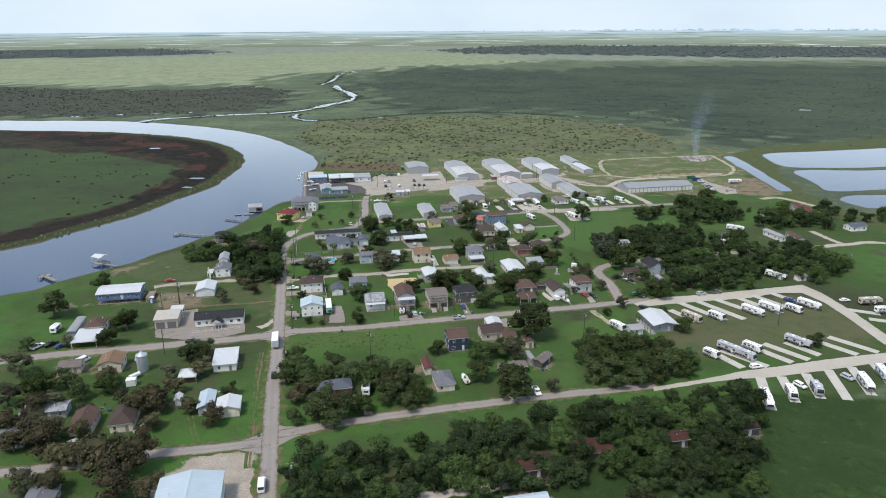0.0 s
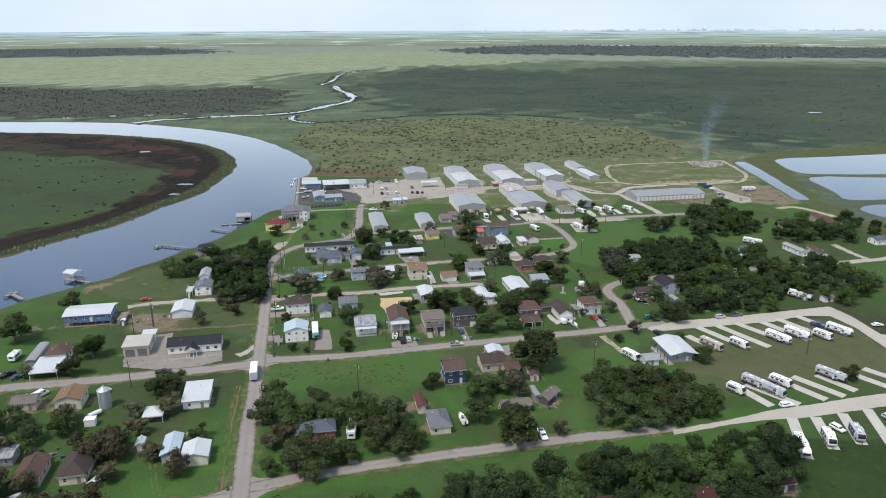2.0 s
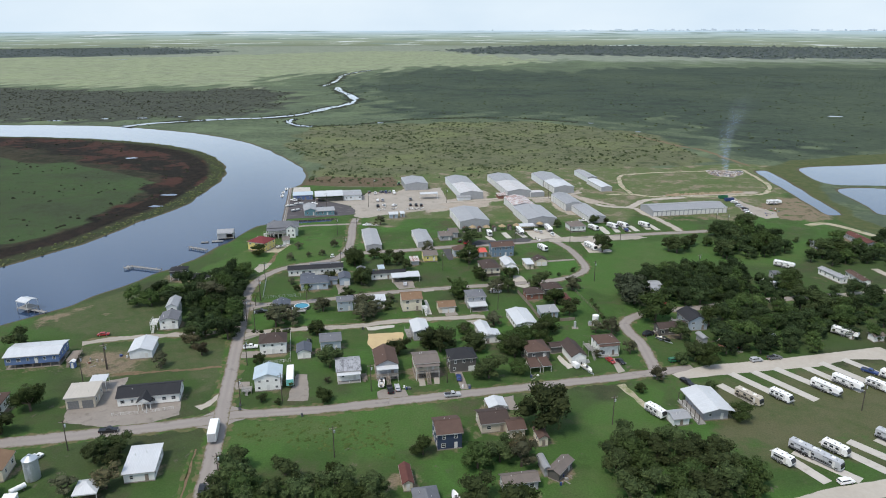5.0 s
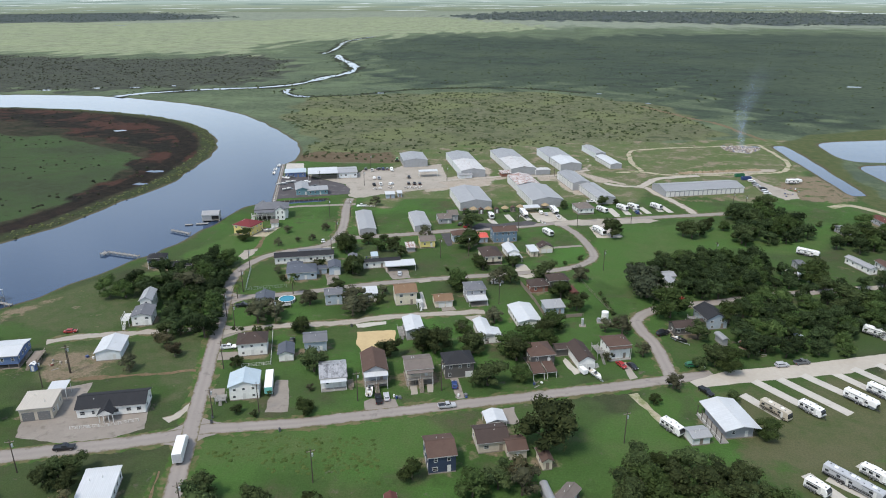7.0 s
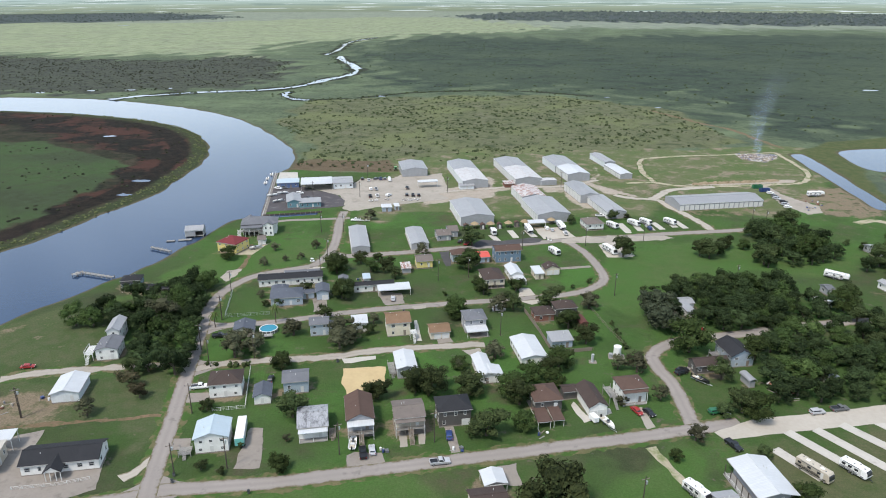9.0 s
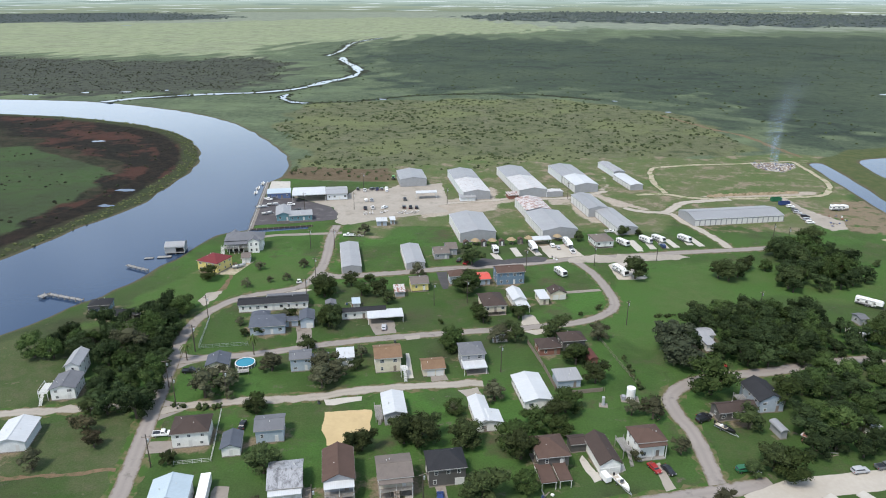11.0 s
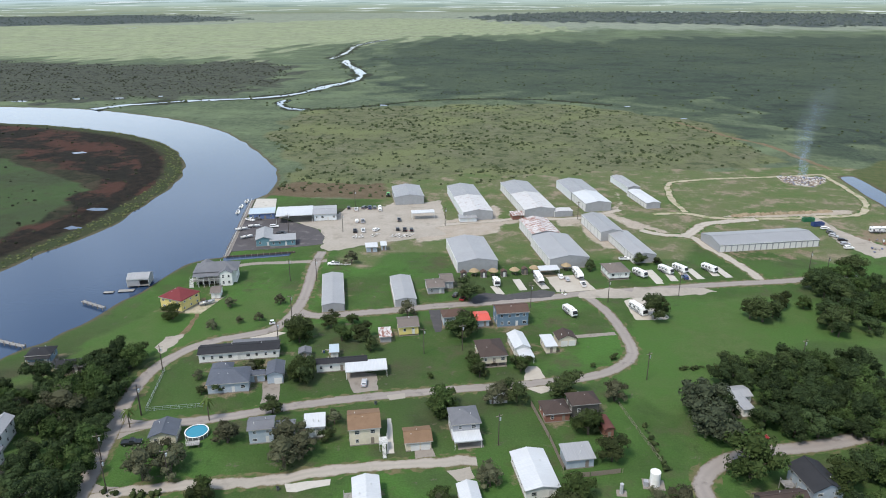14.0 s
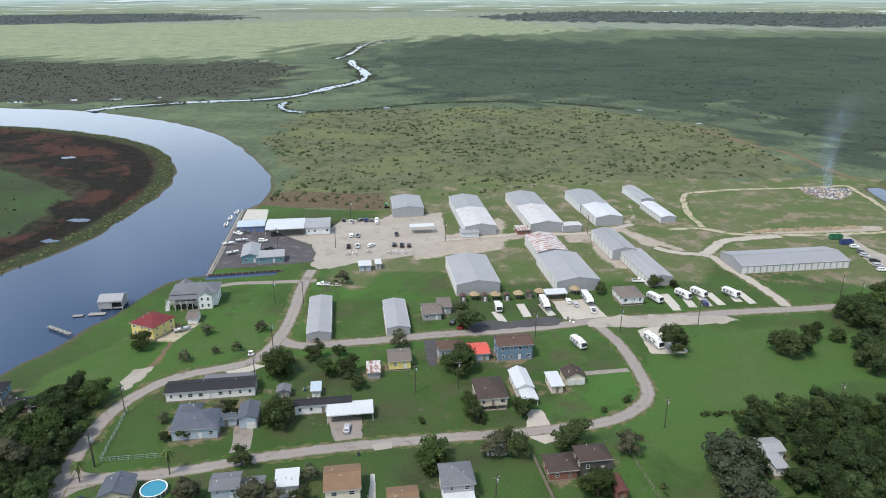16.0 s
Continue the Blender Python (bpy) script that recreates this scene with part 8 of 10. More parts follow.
def put(kind, paint, x, y, ang):
    key = (kind, paint)
    m4 = pose(x, y, 0.06, 0, 0, ang)
    if key in SHOWN:
        ob = copy_thing(SHOWN[key], m4)
    else:
        ob = empty_trailer() if kind == "trailer" else camper(*((MAKES[kind][0], paint, MAKES[kind][1]))) if kind in MAKES else (boat(6.4, paint) if kind == "boat" else car(kind, paint))
        ob.name = {"trailer": "boat_trailer", "boat": "boat", "pickup": "pickup_truck", "van": "van"}.get(kind, "camper" if kind in MAKES else "car")
        ob.matrix_basis = m4
        SHOWN[key] = ob
    return tagged(ob, f"parked {paint} {WORDS[kind]}", "camper" if kind in MAKES else {"boat": "boat", "trailer": "trailer", "pickup": "pickup"}.get(kind, "car"), "campers on the pitches" if kind in MAKES else "parked vehicles")


put('camper_b', 'tan', 78.6, 283.1, -52)
put('camper', 'white', 89.5, 284.9, -52)
put('camper_f', 'white', 106.6, 291.9, -52)
put('camper_f', 'white', 115.4, 296.4, -52)
put('camper', 'white', 125.3, 296.2, -52)
put('camper_f', 'white', 133.8, 301.6, -52)
put('camper', 'white', 45.9, 270.4, -52)
put('camper_s', 'white', 77.6, 247.7, -48)
put('camper_f', 'silver', 85.8, 252.4, -48)
put('camper_b', 'silver', 89.5, 248.6, -48)
put('camper', 'white', 94.8, 254.8, -48)
put('camper_f', 'silver', 114.0, 261.2, -48)
put('camper_f', 'white', 86.5, 214.1, -95)
put('camper', 'white', 96.4, 219.8, -95)
put('camper', 'silver', 106.1, 223.3, -95)
put('camper_f', 'white', 124.5, 229.1, -95)
put('camper_f', 'white', 133.9, 235.9, -95)
put('camper_f', 'tan', 162.5, 307.8, 10)
put('camper', 'white', 163.6, 298.1, 10)
put('camper', 'white', 14.3, 441.5, -58)
put('camper_b', 'white', 41.3, 447.5, -60)
put('camper', 'white', 58.5, 491.6, -50)
put('camper', 'white', 65.2, 494.3, -50)
put('camper', 'white', 78.5, 496.4, -50)
put('camper', 'white', 46.4, 486.1, -52)
put('camper_s', 'white', -16.9, 466.8, -75)
put('camper_f', 'white', 1.4, 473.4, -75)
put('camper_f', 'white', 18.7, 480.9, -75)
put('camper_f', 'white', -47.3, 211.0, 97)
put('camper_s', 'white', -185.1, 247.2, 102)
put('pickup', 'white', -182.8, 232.1, 75)
put('pickup', 'black', -179.0, 234.5, 70)
put('sedan', 'blue', -174.2, 233.4, 60)
put('sedan', 'red', -166.0, 308.4, 17)
put('pickup', 'black', -124.0, 241.9, 17)
put('suv', 'black', -82.6, 217.4, 107)
put('van', 'white', -65.3, 155.7, 107)
put('pickup', 'white', 10.9, 214.2, -75)
put('suv', 'silver', 90.1, 313.1, 17)
put('pickup', 'grey', 97.6, 315.9, 17)
put('pickup', 'black', 60.6, 292.7, -60)
put('sedan', 'red', 35.9, 306.8, -60)
put('sedan', 'black', 39.5, 306.4, -60)
put('suv', 'white', 91.4, 239.8, 20)
put('pickup', 'blue', 128.1, 308.1, -40)
put('suv', 'green', 59.6, 309.5, 20)
put('sedan', 'black', 54.4, 333.9, 20)
put('pickup', 'silver', -20.4, 275.2, 17)
put('pickup', 'black', -42.1, 276.5, 107)
put('sedan', 'silver', -39.8, 278.0, 107)
put('sedan', 'blue', -19.3, 287.5, 100)
put('pickup', 'white', -102.2, 303.5, 17)
put('pickup', 'black', -110.8, 338.1, 17)
put('sedan', 'black', -81.2, 310.7, 100)
put('sedan', 'silver', -53.5, 378.8, 100)
put('pickup', 'white', -94.4, 480.4, 190)
put('trailer', 'white', -89.3, 480.6, 190)
put('suv', 'white', 11.1, 479.1, 100)
put('sedan', 'silver', 14.0, 476.7, 100)
put('pickup', 'white', 20.8, 471.8, 100)
put('sedan', 'white', 19.2, 482.0, 60)
put('suv', 'blue', 66.1, 486.0, 100)
put('sedan', 'black', -33.0, 452.6, 80)
put('pickup', 'red', -29.4, 450.2, 80)
put('pickup', 'white', 41.7, 505.6, 10)
put('sedan', 'red', 66.4, 365.7, 17)
put('suv', 'black', 53.7, 332.0, 30)
put('suv', 'white', -137.0, 225.9, 75)
put('van', 'white', -157.8, 221.7, 75)
put('suv', 'silver', 120.9, 234.2, -60)
put('sedan', 'white', 152.9, 310.7, 10)
put('suv', 'white', 102.0, 226.7, -60)
put('suv', 'black', -111.9, 569.4, 107)
put('pickup', 'white', -106.7, 567.0, 102)
put('suv', 'grey', -102.6, 570.9, 67)
put('pickup', 'blue', -99.5, 571.3, 102)
put('suv', 'grey', -96.7, 571.8, 102)
put('suv', 'white', -94.0, 573.4, 107)
put('suv', 'white', -92.7, 568.3, 107)
put('suv', 'white', -100.5, 545.0, 107)
put('pickup', 'silver', -97.2, 545.5, 107)
put('pickup', 'grey', -77.6, 550.8, 107)
put('pickup', 'black', -97.1, 528.6, 107)
put('pickup', 'white', -92.9, 529.9, 107)
put('suv', 'white', -86.2, 531.6, 67)
put('suv', 'black', -75.0, 534.4, 102)
put('pickup', 'black', -71.1, 534.3, 102)
put('suv', 'black', -67.5, 534.5, 102)
put('pickup', 'white', -116.0, 548.1, 47)
put('suv', 'white', -142.8, 529.9, 17)
put('pickup', 'grey', -157.8, 541.5, 7)
put('pickup', 'white', -160.5, 539.3, -23)
put('pickup', 'black', -134.4, 519.5, 7)
put('trailer', 'white', -94.7, 519.7, 95)
put('trailer', 'white', -91.6, 520.8, 95)
put('trailer', 'white', -85.0, 523.7, 60)
put('trailer', 'white', -74.4, 524.4, 60)
put('trailer', 'white', -70.6, 524.1, 60)
put('trailer', 'white', -67.0, 525.6, 60)
put('boat', 'white', -153.8, 528.6, 20)
put('boat', 'white', -158.4, 522.7, 30)
put('boat', 'white', -150.5, 510.9, 40)
put('boat', 'white', -129.8, 168.8, 60)
put('boat', 'black', 59.0, 327.7, -45)
put('boat', 'white', 26.5, 298.9, -60)
put('boat', 'white', -45.8, 280.5, 97)
put('boat', 'white', -14.1, 220.5, 110)
put('boat', 'silver', -133.1, 430.3, 40)
put('boat', 'white', 47.6, 506.3, 10)
put('boat', 'white', -111.8, 179.7, 80)
put('suv', 'grey', 152.8, 559.7, -40)
put('suv', 'silver', 152.3, 554.4, -40)
put('suv', 'black', 154.3, 547.8, 0)
put('suv', 'silver', 153.4, 541.9, 10)
put('suv', 'white', 153.1, 536.3, 10)
put('suv', 'white', 152.4, 567.0, 10)
put('camper_f', 'white', 178.6, 564.6, 10)
put('camper_f', 'white', 122.3, 393.9, -45)
put('camper_f', 'white', 138.1, 425.1, -35)
put('camper_f', 'white', 132.7, 339.9, -40)

for bx_, by_, ba_ in ((-178.9, 577.4, 105), (-177.6, 566.0, 104), (-174.9, 555.2, 106)):
    tagged(copy_thing(SHOWN[("boat", "white")], pose(bx_, by_, -1.25, 0, 0, ba_)), "white open motorboat moored at the quay", "boat", "parked vehicles")

# box truck on the main road
truck = thing("box_truck", -91.0, 244.5, 107, 0.06, "white box truck on the road", "truck")
part("cargo_box", bevelled(box(-6.2, 2.6, -1.27, 1.27, 1.0, 3.9), 0.05), M["p_white"], truck)
part("cab", bevelled(extrude([(2.8, 0.6), (5.6, 0.55), (5.75, 1.35), (4.9, 1.6), (4.4, 2.6), (2.9, 2.7)], -1.1, 1.1, "y"), 0.1), M["p_white"], truck)
part("windscreen", extrude([(4.85, 1.65), (4.93, 1.65), (4.45, 2.5), (4.38, 2.5)], -0.95, 0.95, "y"), M["glass"], truck)
part("chassis", box(-6.0, 4.8, -0.5, 0.5, 0.6, 1.0), M["p_black"], truck)
part("rear_door", box(-6.26, -6.2, -1.1, 1.1, 1.1, 3.8), M["p_silver"], truck)
for wx in (-4.4, -3.3, 4.3):
    for sy in (-1, 1):
        wheel(truck, wx, sy * 1.02, 0.5, 0.3)

# teal-ended box trailer
trailer = thing("box_trailer", -78.6, 280.2, 107, 0.04, "white box trailer with a teal end", "trailer")
part("body", bevelled(box(-5.6, 5.6, -1.25, 1.25, 0.8, 3.3), 0.05), M["p_white"], trailer)
part("rear_panel", box(-5.66, -5.6, -1.2, 1.2, 0.9, 3.2), M["p_teal"], trailer, "teal end panel")
part("side_panel", box(-5.5, -2.6, -1.285, -1.25, 0.9, 2.2), M["p_teal"], trailer, "teal lower side")
part("chassis", box(-5.2, 5.2, -0.6, 0.6, 0.5, 0.85), M["p_black"], trailer)
for wx in (-3.4, -2.4):
    for sy in (-1, 1):
        wheel(trailer, wx, sy * 1.0, 0.42)
part("landing_leg", join(box(3.8, 3.95, -0.7, -0.55, 0, 0.8), box(3.8, 3.95, 0.55, 0.7, 0, 0.8)), M["p_black"], trailer)

# ---- camp pitches ----
PADS_A = [
    ((71.8, 293.3), (80.4, 281.2)), ((78.0, 302.4), (92.8, 283.6)), ((86.7, 304.6), (101.4, 285.7)), ((95.2, 308.2), (110.5, 290.1)), ((105.2, 312.0), (119.3, 293.4)), ((113.8, 314.8), (128.3, 295.5)), ((123.4, 318.6), (136.9, 300.0)), ((77.4, 254.7), (86.8, 239.6)), ((82.8, 254.0), (96.2, 241.4)), ((93.3, 260.9), (106.4, 245.6)), ((101.2, 261.4), (113.5, 248.5)), ((110.2, 263.6), (119.1, 252.8)), ((120.9, 268.0), (133.5, 254.6)), ((129.3, 270.3), (142.4, 257.4)), ((90.6, 232.6), (86.9, 210.1)), ((98.3, 234.0), (96.6, 215.7)),
]
PADS_B = [
    ((107.8, 237.1), (106.0, 219.1)), ((117.1, 240.7), (114.6, 218.9)), ((126.5, 244.1), (124.1, 223.0)), ((135.9, 246.8), (134.0, 227.2)), ((148.7, 301.0), (161.6, 296.6)), ((154.2, 290.6), (167.2, 286.7)), ((51.3, 494.1), (54.4, 481.2)), ((58.4, 498.8), (61.1, 482.2)), ((64.9, 499.8), (67.5, 484.3)), ((69.7, 498.2), (73.1, 486.3)), ((77.9, 505.5), (80.6, 490.8)), ((82.3, 502.5), (86.0, 489.8)), ((-8.5, 474.6), (-4.8, 462.9)), ((-17.8, 465.7), (-14.0, 456.9)), ((0.4, 476.0), (4.7, 465.6)), ((51.1, 491.7), (54.3, 478.2)),
]
pitch_n = 0
for a, b in PADS_A + PADS_B:
    a, b = Vector(a), Vector(b)
    mid, way = (a + b) / 2, b - a
    me = data("pitch", box(-way.length / 2, way.length / 2, -1.7, 1.7, -0.1, 0.034 + 0.004 * (pitch_n % 4)), M["slab"])
    ob = new("pitch", me)
    ob.matrix_basis = pose(mid.x, mid.y, 0.03, 0, 0, math.degrees(math.atan2(way.y, way.x)))
    tagged(ob, "pale concrete camper pitch", "pitch", "camper pitches", "structure")
    pitch_n += 1

# ---- thatched shades and cabins of the small camping court ----
HUTS = [(-27.6, 476.2), (-19.0, 477.5), (-9.6, 480.1), (-0.9, 483.6), (13.6, 488.5)]
CABINS = [(-32.0, 473.4), (-23.2, 475.3), (-14.3, 477.5), (-5.1, 481.6)]
def thatch_hut(r=2.3, h=2.5):
    root = thing("thatched_shade", 0, 0)
    v, f, n = [], [], 16
    for q, z in ((r, h - 0.05), (r * 0.62, h + 0.6), (r * 0.12, h + 1.25)):
        v += [(q * (1 + 0.05 * (i % 2)) * math.cos(6.2832 * i / n), q * (1 + 0.05 * (i % 2)) * math.sin(6.2832 * i / n), z) for i in range(n)]
    v.append((0, 0, h + 1.35))
    for ring in (0, 1):
        f += [(ring * n + i, ring * n + (i + 1) % n, (ring + 1) * n + (i + 1) % n, (ring + 1) * n + i) for i in range(n)]
    f += [(2 * n + i, 2 * n + (i + 1) % n, 3 * n) for i in range(n)] + [tuple(range(n - 1, -1, -1))]
    part("thatch", (v, f), M["thatch"], root)
    for i in range(4):
        part("post", tube(0.08, 0, h, 8, cx=r * 0.6 * math.cos(i * 1.5708 + 0.78), cy=r * 0.6 * math.sin(i * 1.5708 + 0.78)), M["wood"], root)
    part("table", join(box(-0.8, 0.8, -0.4, 0.4, 0.7, 0.76), box(-0.6, -0.5, -0.3, 0.3, 0, 0.7), box(0.5, 0.6, -0.3, 0.3, 0, 0.7)), M["wood"], root)
    return root


hut = None
for x, y in HUTS:
    m4 = pose(x, y, 0, 0, 0, x * 20)
    if hut is None:
        hut = thatch_hut()
        hut.matrix_basis = m4
        ob = hut
    else:
        ob = copy_thing(hut, m4)
    tagged(ob, "round shade with a straw thatch roof", "shade hut", "thatched shades")
for x, y in CABINS:
    house(x, y, 2.8, 2.8, 2.7, 0.7, "gable_y", "brown", "w_dark", "small dark brown wooden cabin", over=0.2, name="cabin", category="cabin", windows="", gutter=False)

# ---- poles and wires ----
POLES_1 = [(-122.8, 376.7), (-116.1, 351.8), (-106.0, 318.5), (-92.1, 324.4), (-113.3, 328.0), (-116.2, 352.2), (-98.2, 289.6), (-89.4, 261.3), (-76.8, 265.9), (-148.2, 280.9), (-48.5, 275.6), (-23.2, 284.5), (-7.7, 352.4), (38.2, 394.4), (91.5, 411.1), (-37.6, 401.6), (-24.5, 406.1), (-96.2, 460.7), (-103.3, 527.1), (-131.9, 522.6), (-109.2, 574.1), (-107.9, 459.1), (-93.8, 422.3), (-50.7, 545.5), (21.6, 567.5), (-1.3, 445.8), (30.1, 455.0), (60.0, 465.8), (122.8, 500.8), (128.2, 495.1), (-90.3, 398.8), (-130.4, 231.1), (-151.1, 271.0), (-147.8, 280.9), (-78.9, 220.1), (-51.2, 236.5), (-56.2, 153.6), (113.2, 280.3), (31.4, 263.1), (172.9, 353.8)]
def utility_pole(h=10.5):
    root = thing("utility_pole", 0, 0)
    part("post", tube(0.17, 0, h, 8, 0.11), M["pole"], root)
    part("crossarm", box(-1.1, 1.1, -0.06, 0.06, h - 0.9, h - 0.75), M["wood"], root)
    for k in (-1.0, 0.0, 1.0):
        part("insulator", cached("ins", lambda: data("insulator", tube(0.06, 0, 0.25, 6), M["p_grey"])), None, root, at=pose(k, 0, h - 0.75))
    part("transformer", tube(0.25, h - 2.4, h - 1.5, 8, cx=0.4), M["steel"], root)
    return root


pole = None
for x, y in POLES_1:
    m4 = pose(x, y, 0, 0, 0, 17 + (x * 13) % 20)
    if pole is None:
        pole = utility_pole()
        pole.matrix_basis = m4
        ob = pole
    else:
        ob = copy_thing(pole, m4)
    tagged(ob, "dark wooden utility pole with a crossarm", "utility pole", "poles along the streets")

# ---- river jetties ----
def jetty(x, y, ang, length, width, label, roof=False):
    root = thing("jetty", x, y, ang, 0, label, "jetty")
    n = int(length / 0.9)
    for i in range(n):
        part("plank", cached(("plank", width), lambda: data("plank", box(0, 0.84, -width / 2, width / 2, 0.45, 0.53), M["greywood"])), None, root, at=pose(i * 0.9, 0, 0))
    for i in range(int(length / 3) + 1):
        for sy in (-1, 1):
            part("mooring_post", cached("mooring_post", lambda: data("mooring_post", tube(0.13, -2.4, 1.1, 8), M["wood"])), None, root, at=pose(min(i * 3, length - 0.2), sy * (width / 2 - 0.1), 0))
    return root


jetty(-182.1, 386.2, 168, 19, 1.6, "long weathered timber jetty")
jetty(-200.6, 389.9, 258, 4, 3.0, "wider head of the timber jetty")
jetty(-173.1, 420.8, 160, 14, 1.6, "short grey timber jetty")
jetty(-204.6, 327.6, 166, 9, 1.5, "timber walkway to a boat lift")
jetty(-222.8, 303.6, 149, 15, 2.0, "weathered timber fishing pier")
jetty(-233.6, 306.6, 72, 7, 2.2, "cross head of the weathered fishing pier")
lift = carport(-215.6, 331.4, 6.6, 6.0, 4.4, 0.9, "gable_x", "white_metal", "white-roofed boat lift over the river", ang=-16, name="boat_lift", category="boat lift")
part("platform", box(-3.4, 3.4, -2.9, 2.9, 0.9, 1.05), M["greywood"], lift)
for px in (-3.2, 3.2):
    for py in (-2.7, 2.7):
        part("mooring_post", tube(0.14, -2.4, 1.1, 8, cx=px, cy=py), M["wood"], lift)
bh = next(o for o in scene.objects if o.name.startswith("boathouse"))
part("platform", box(-4.6, 4.6, -4.0, 4.0, 0.3, 0.5), M["greywood"], bh)
part("wall", join(box(-4.5, 4.5, 3.75, 3.9, 0.5, 3.45), box(-4.5, -4.35, -3.9, 3.75, 0.5, 3.5), box(4.35, 4.5, -3.9, 3.75, 0.5, 3.5), box(-4.35, 0.6, -3.9, -3.75, 0.5, 3.4), box(0.6, 4.35, -3.9, -3.75, 2.8, 3.4)), M["w_sheetgrey"], bh)
for px in (-4.5, 4.5):
    part("gable_board", extrude([(-4.0, 3.4), (4.0, 3.4), (0, 4.85)], px - 0.06, px + 0.06, "x"), M["w_sheetgrey"], bh)
for px in (-4.2, 0, 4.2):
    for py in (-3.7, 3.7):
        part("mooring_post", tube(0.14, -2.4, 0.4, 8, cx=px, cy=py), M["wood"], bh)
for dx, dy, dl, dw, what in ((-174.6, 439.3, 6.5, 2.6, "floating timber dock beside the boat house"), (-181.0, 436.6, 4.2, 1.8, "small floating timber dock")):
    dock = thing("floating_dock", dx, dy, 17, 0, what, "dock")
    for i in range(int(dl / 0.5)):
        part("plank", cached(("dock_plank", dw), lambda: data("plank", box(0, 0.46, -dw / 2, dw / 2, -0.12, -0.05), M["greywood"])), None, dock, at=pose(-dl / 2 + i * 0.5, 0, 0))
    for sy in (-1, 1):
        part("float", box(-dl / 2, dl / 2, sy * dw * 0.36 - 0.25, sy * dw * 0.36 + 0.25, -0.75, -0.12), M["p_black"], dock)

# marina bulkhead
wall_a, wall_b = Vector((-149.5, 482.6)), Vector((-176.3, 579.0))
way = wall_b - wall_a
bulk = thing("bulkhead", wall_a.x, wall_a.y, math.degrees(math.atan2(way.y, way.x)), 0, "pale concrete quay wall with a timber edge", "quay", kind="structure")
part("quay_wall", box(0, way.length, -0.3, 0.5, -2.6, 0.25), M["concrete"], bulk)
part("quay_walk", box(0, way.length, -1.5, -0.32, -0.2, 0.14), M["concrete"], bulk)
for i in range(int(way.length / 2.4)):
    part("rail_post", cached("quay_rail", lambda: data("rail_post", box(-0.06, 0.06, -0.06, 0.06, 0.1, 1.15), M["trim"])), None, bulk, at=pose(0.6 + i * 2.4, -0.2, 0))
part("rail", box(0, way.length, -0.25, -0.15, 1.05, 1.15), M["trim"], bulk)
for i in range(int(way.length / 4)):
    part("mooring_post", cached("quaypile", lambda: data("mooring_post", tube(0.16, -2.5, 1.2, 8), M["wood"])), None, bulk, at=pose(1 + i * 4, 0.72, 0))
slip = thing("boat_slip", -149.0, 482.4, 19.5, 0, "dark timber retaining wall of the boat slip", "retaining wall", kind="structure")
part("retaining_wall", box(0, 33, -0.2, 0.25, -2.0, 0.85), M["pole"], slip)
slip_way = Vector((math.cos(radians(19.5)), math.sin(radians(19.5)), 0))
slip_out = Vector((slip_way.y, -slip_way.x, 0))
slip_at = Vector((-149.0, 482.4, 0)) + slip_out * 0.3
slab("slip_water", [tuple((slip_at + slip_way * u + slip_out * q_)[:2]) for u, q_ in ((-1, 0), (31, 0), (30, 3.2), (-1, 4.2))], M["water"], 0.075, "dark still water of the boat slip", "water", wobble=0.1, seed=51)
for i in range(12):
    part("mooring_post", cached("slippile", lambda: data("mooring_post", tube(0.15, -2, 1.1, 8), M["wood"])), None, slip, at=pose(0.5 + i * 2.9, -0.35, 0))

# ---- yard things ----
pool = thing("pool", -94.6, 345.0, 20, 0, "round blue above-ground swimming pool", "pool")
def ring(r0, r1, z0, z1, n=32):
    v = [(r * math.cos(6.28319 * i / n), r * math.sin(6.28319 * i / n), z) for r, z in ((r0, z0), (r1, z0), (r1, z1), (r0, z1)) for i in range(n)]
    return v, [(a * n + i, a * n + (i + 1) % n, ((a + 1) % 4) * n + (i + 1) % n, ((a + 1) % 4) * n + i) for a in range(4) for i in range(n)]


part("wall", ring(3.21, 3.3, 0, 1.3), M["p_grey"], pool)
part("rim", ring(3.12, 3.4, 1.3, 1.37), M["p_white"], pool)
for i in range(14):
    part("upright", cached("pool_upright", lambda: data("upright", box(3.3, 3.42, -0.08, 0.08, 0, 1.3), M["p_white"])), None, pool, at=pose(0, 0, 0, 0, 0, i * 360 / 14))
m, nt, bs = nodes_of("pool_water")
bs.inputs["Base Color"].default_value = (0.035, 0.22, 0.31, 1)
bs.inputs["Roughness"].default_value = 0.08
part("water", tube(3.2, 0.1, 1.15, 24), m, pool, "clear turquoise water")
deck = thing("pool_deck", -93.0, 339.6, 20, 0, "small grey pool deck with a railing", "deck")
part("floor", box(-1.8, 1.8, -1.1, 1.1, 1.1, 1.22), M["greywood"], deck)
part("railing", join(box(-1.8, 1.8, -1.1, -1.04, 2.0, 2.1), box(-1.8, -1.74, -1.1, 1.1, 2.0, 2.1), box(1.74, 1.8, -1.1, 1.1, 2.0, 2.1), *(box(-1.8 + k * 0.6, -1.74 + k * 0.6, -1.1, -1.04, 1.2, 2.0) for k in range(7))), M["trim"], deck)
for px in (-1.6, 1.6):
    for py in (-0.9, 0.9):
        part("leg", box(px - 0.06, px + 0.06, py - 0.06, py + 0.06, 0, 1.1), M["wood"], deck)

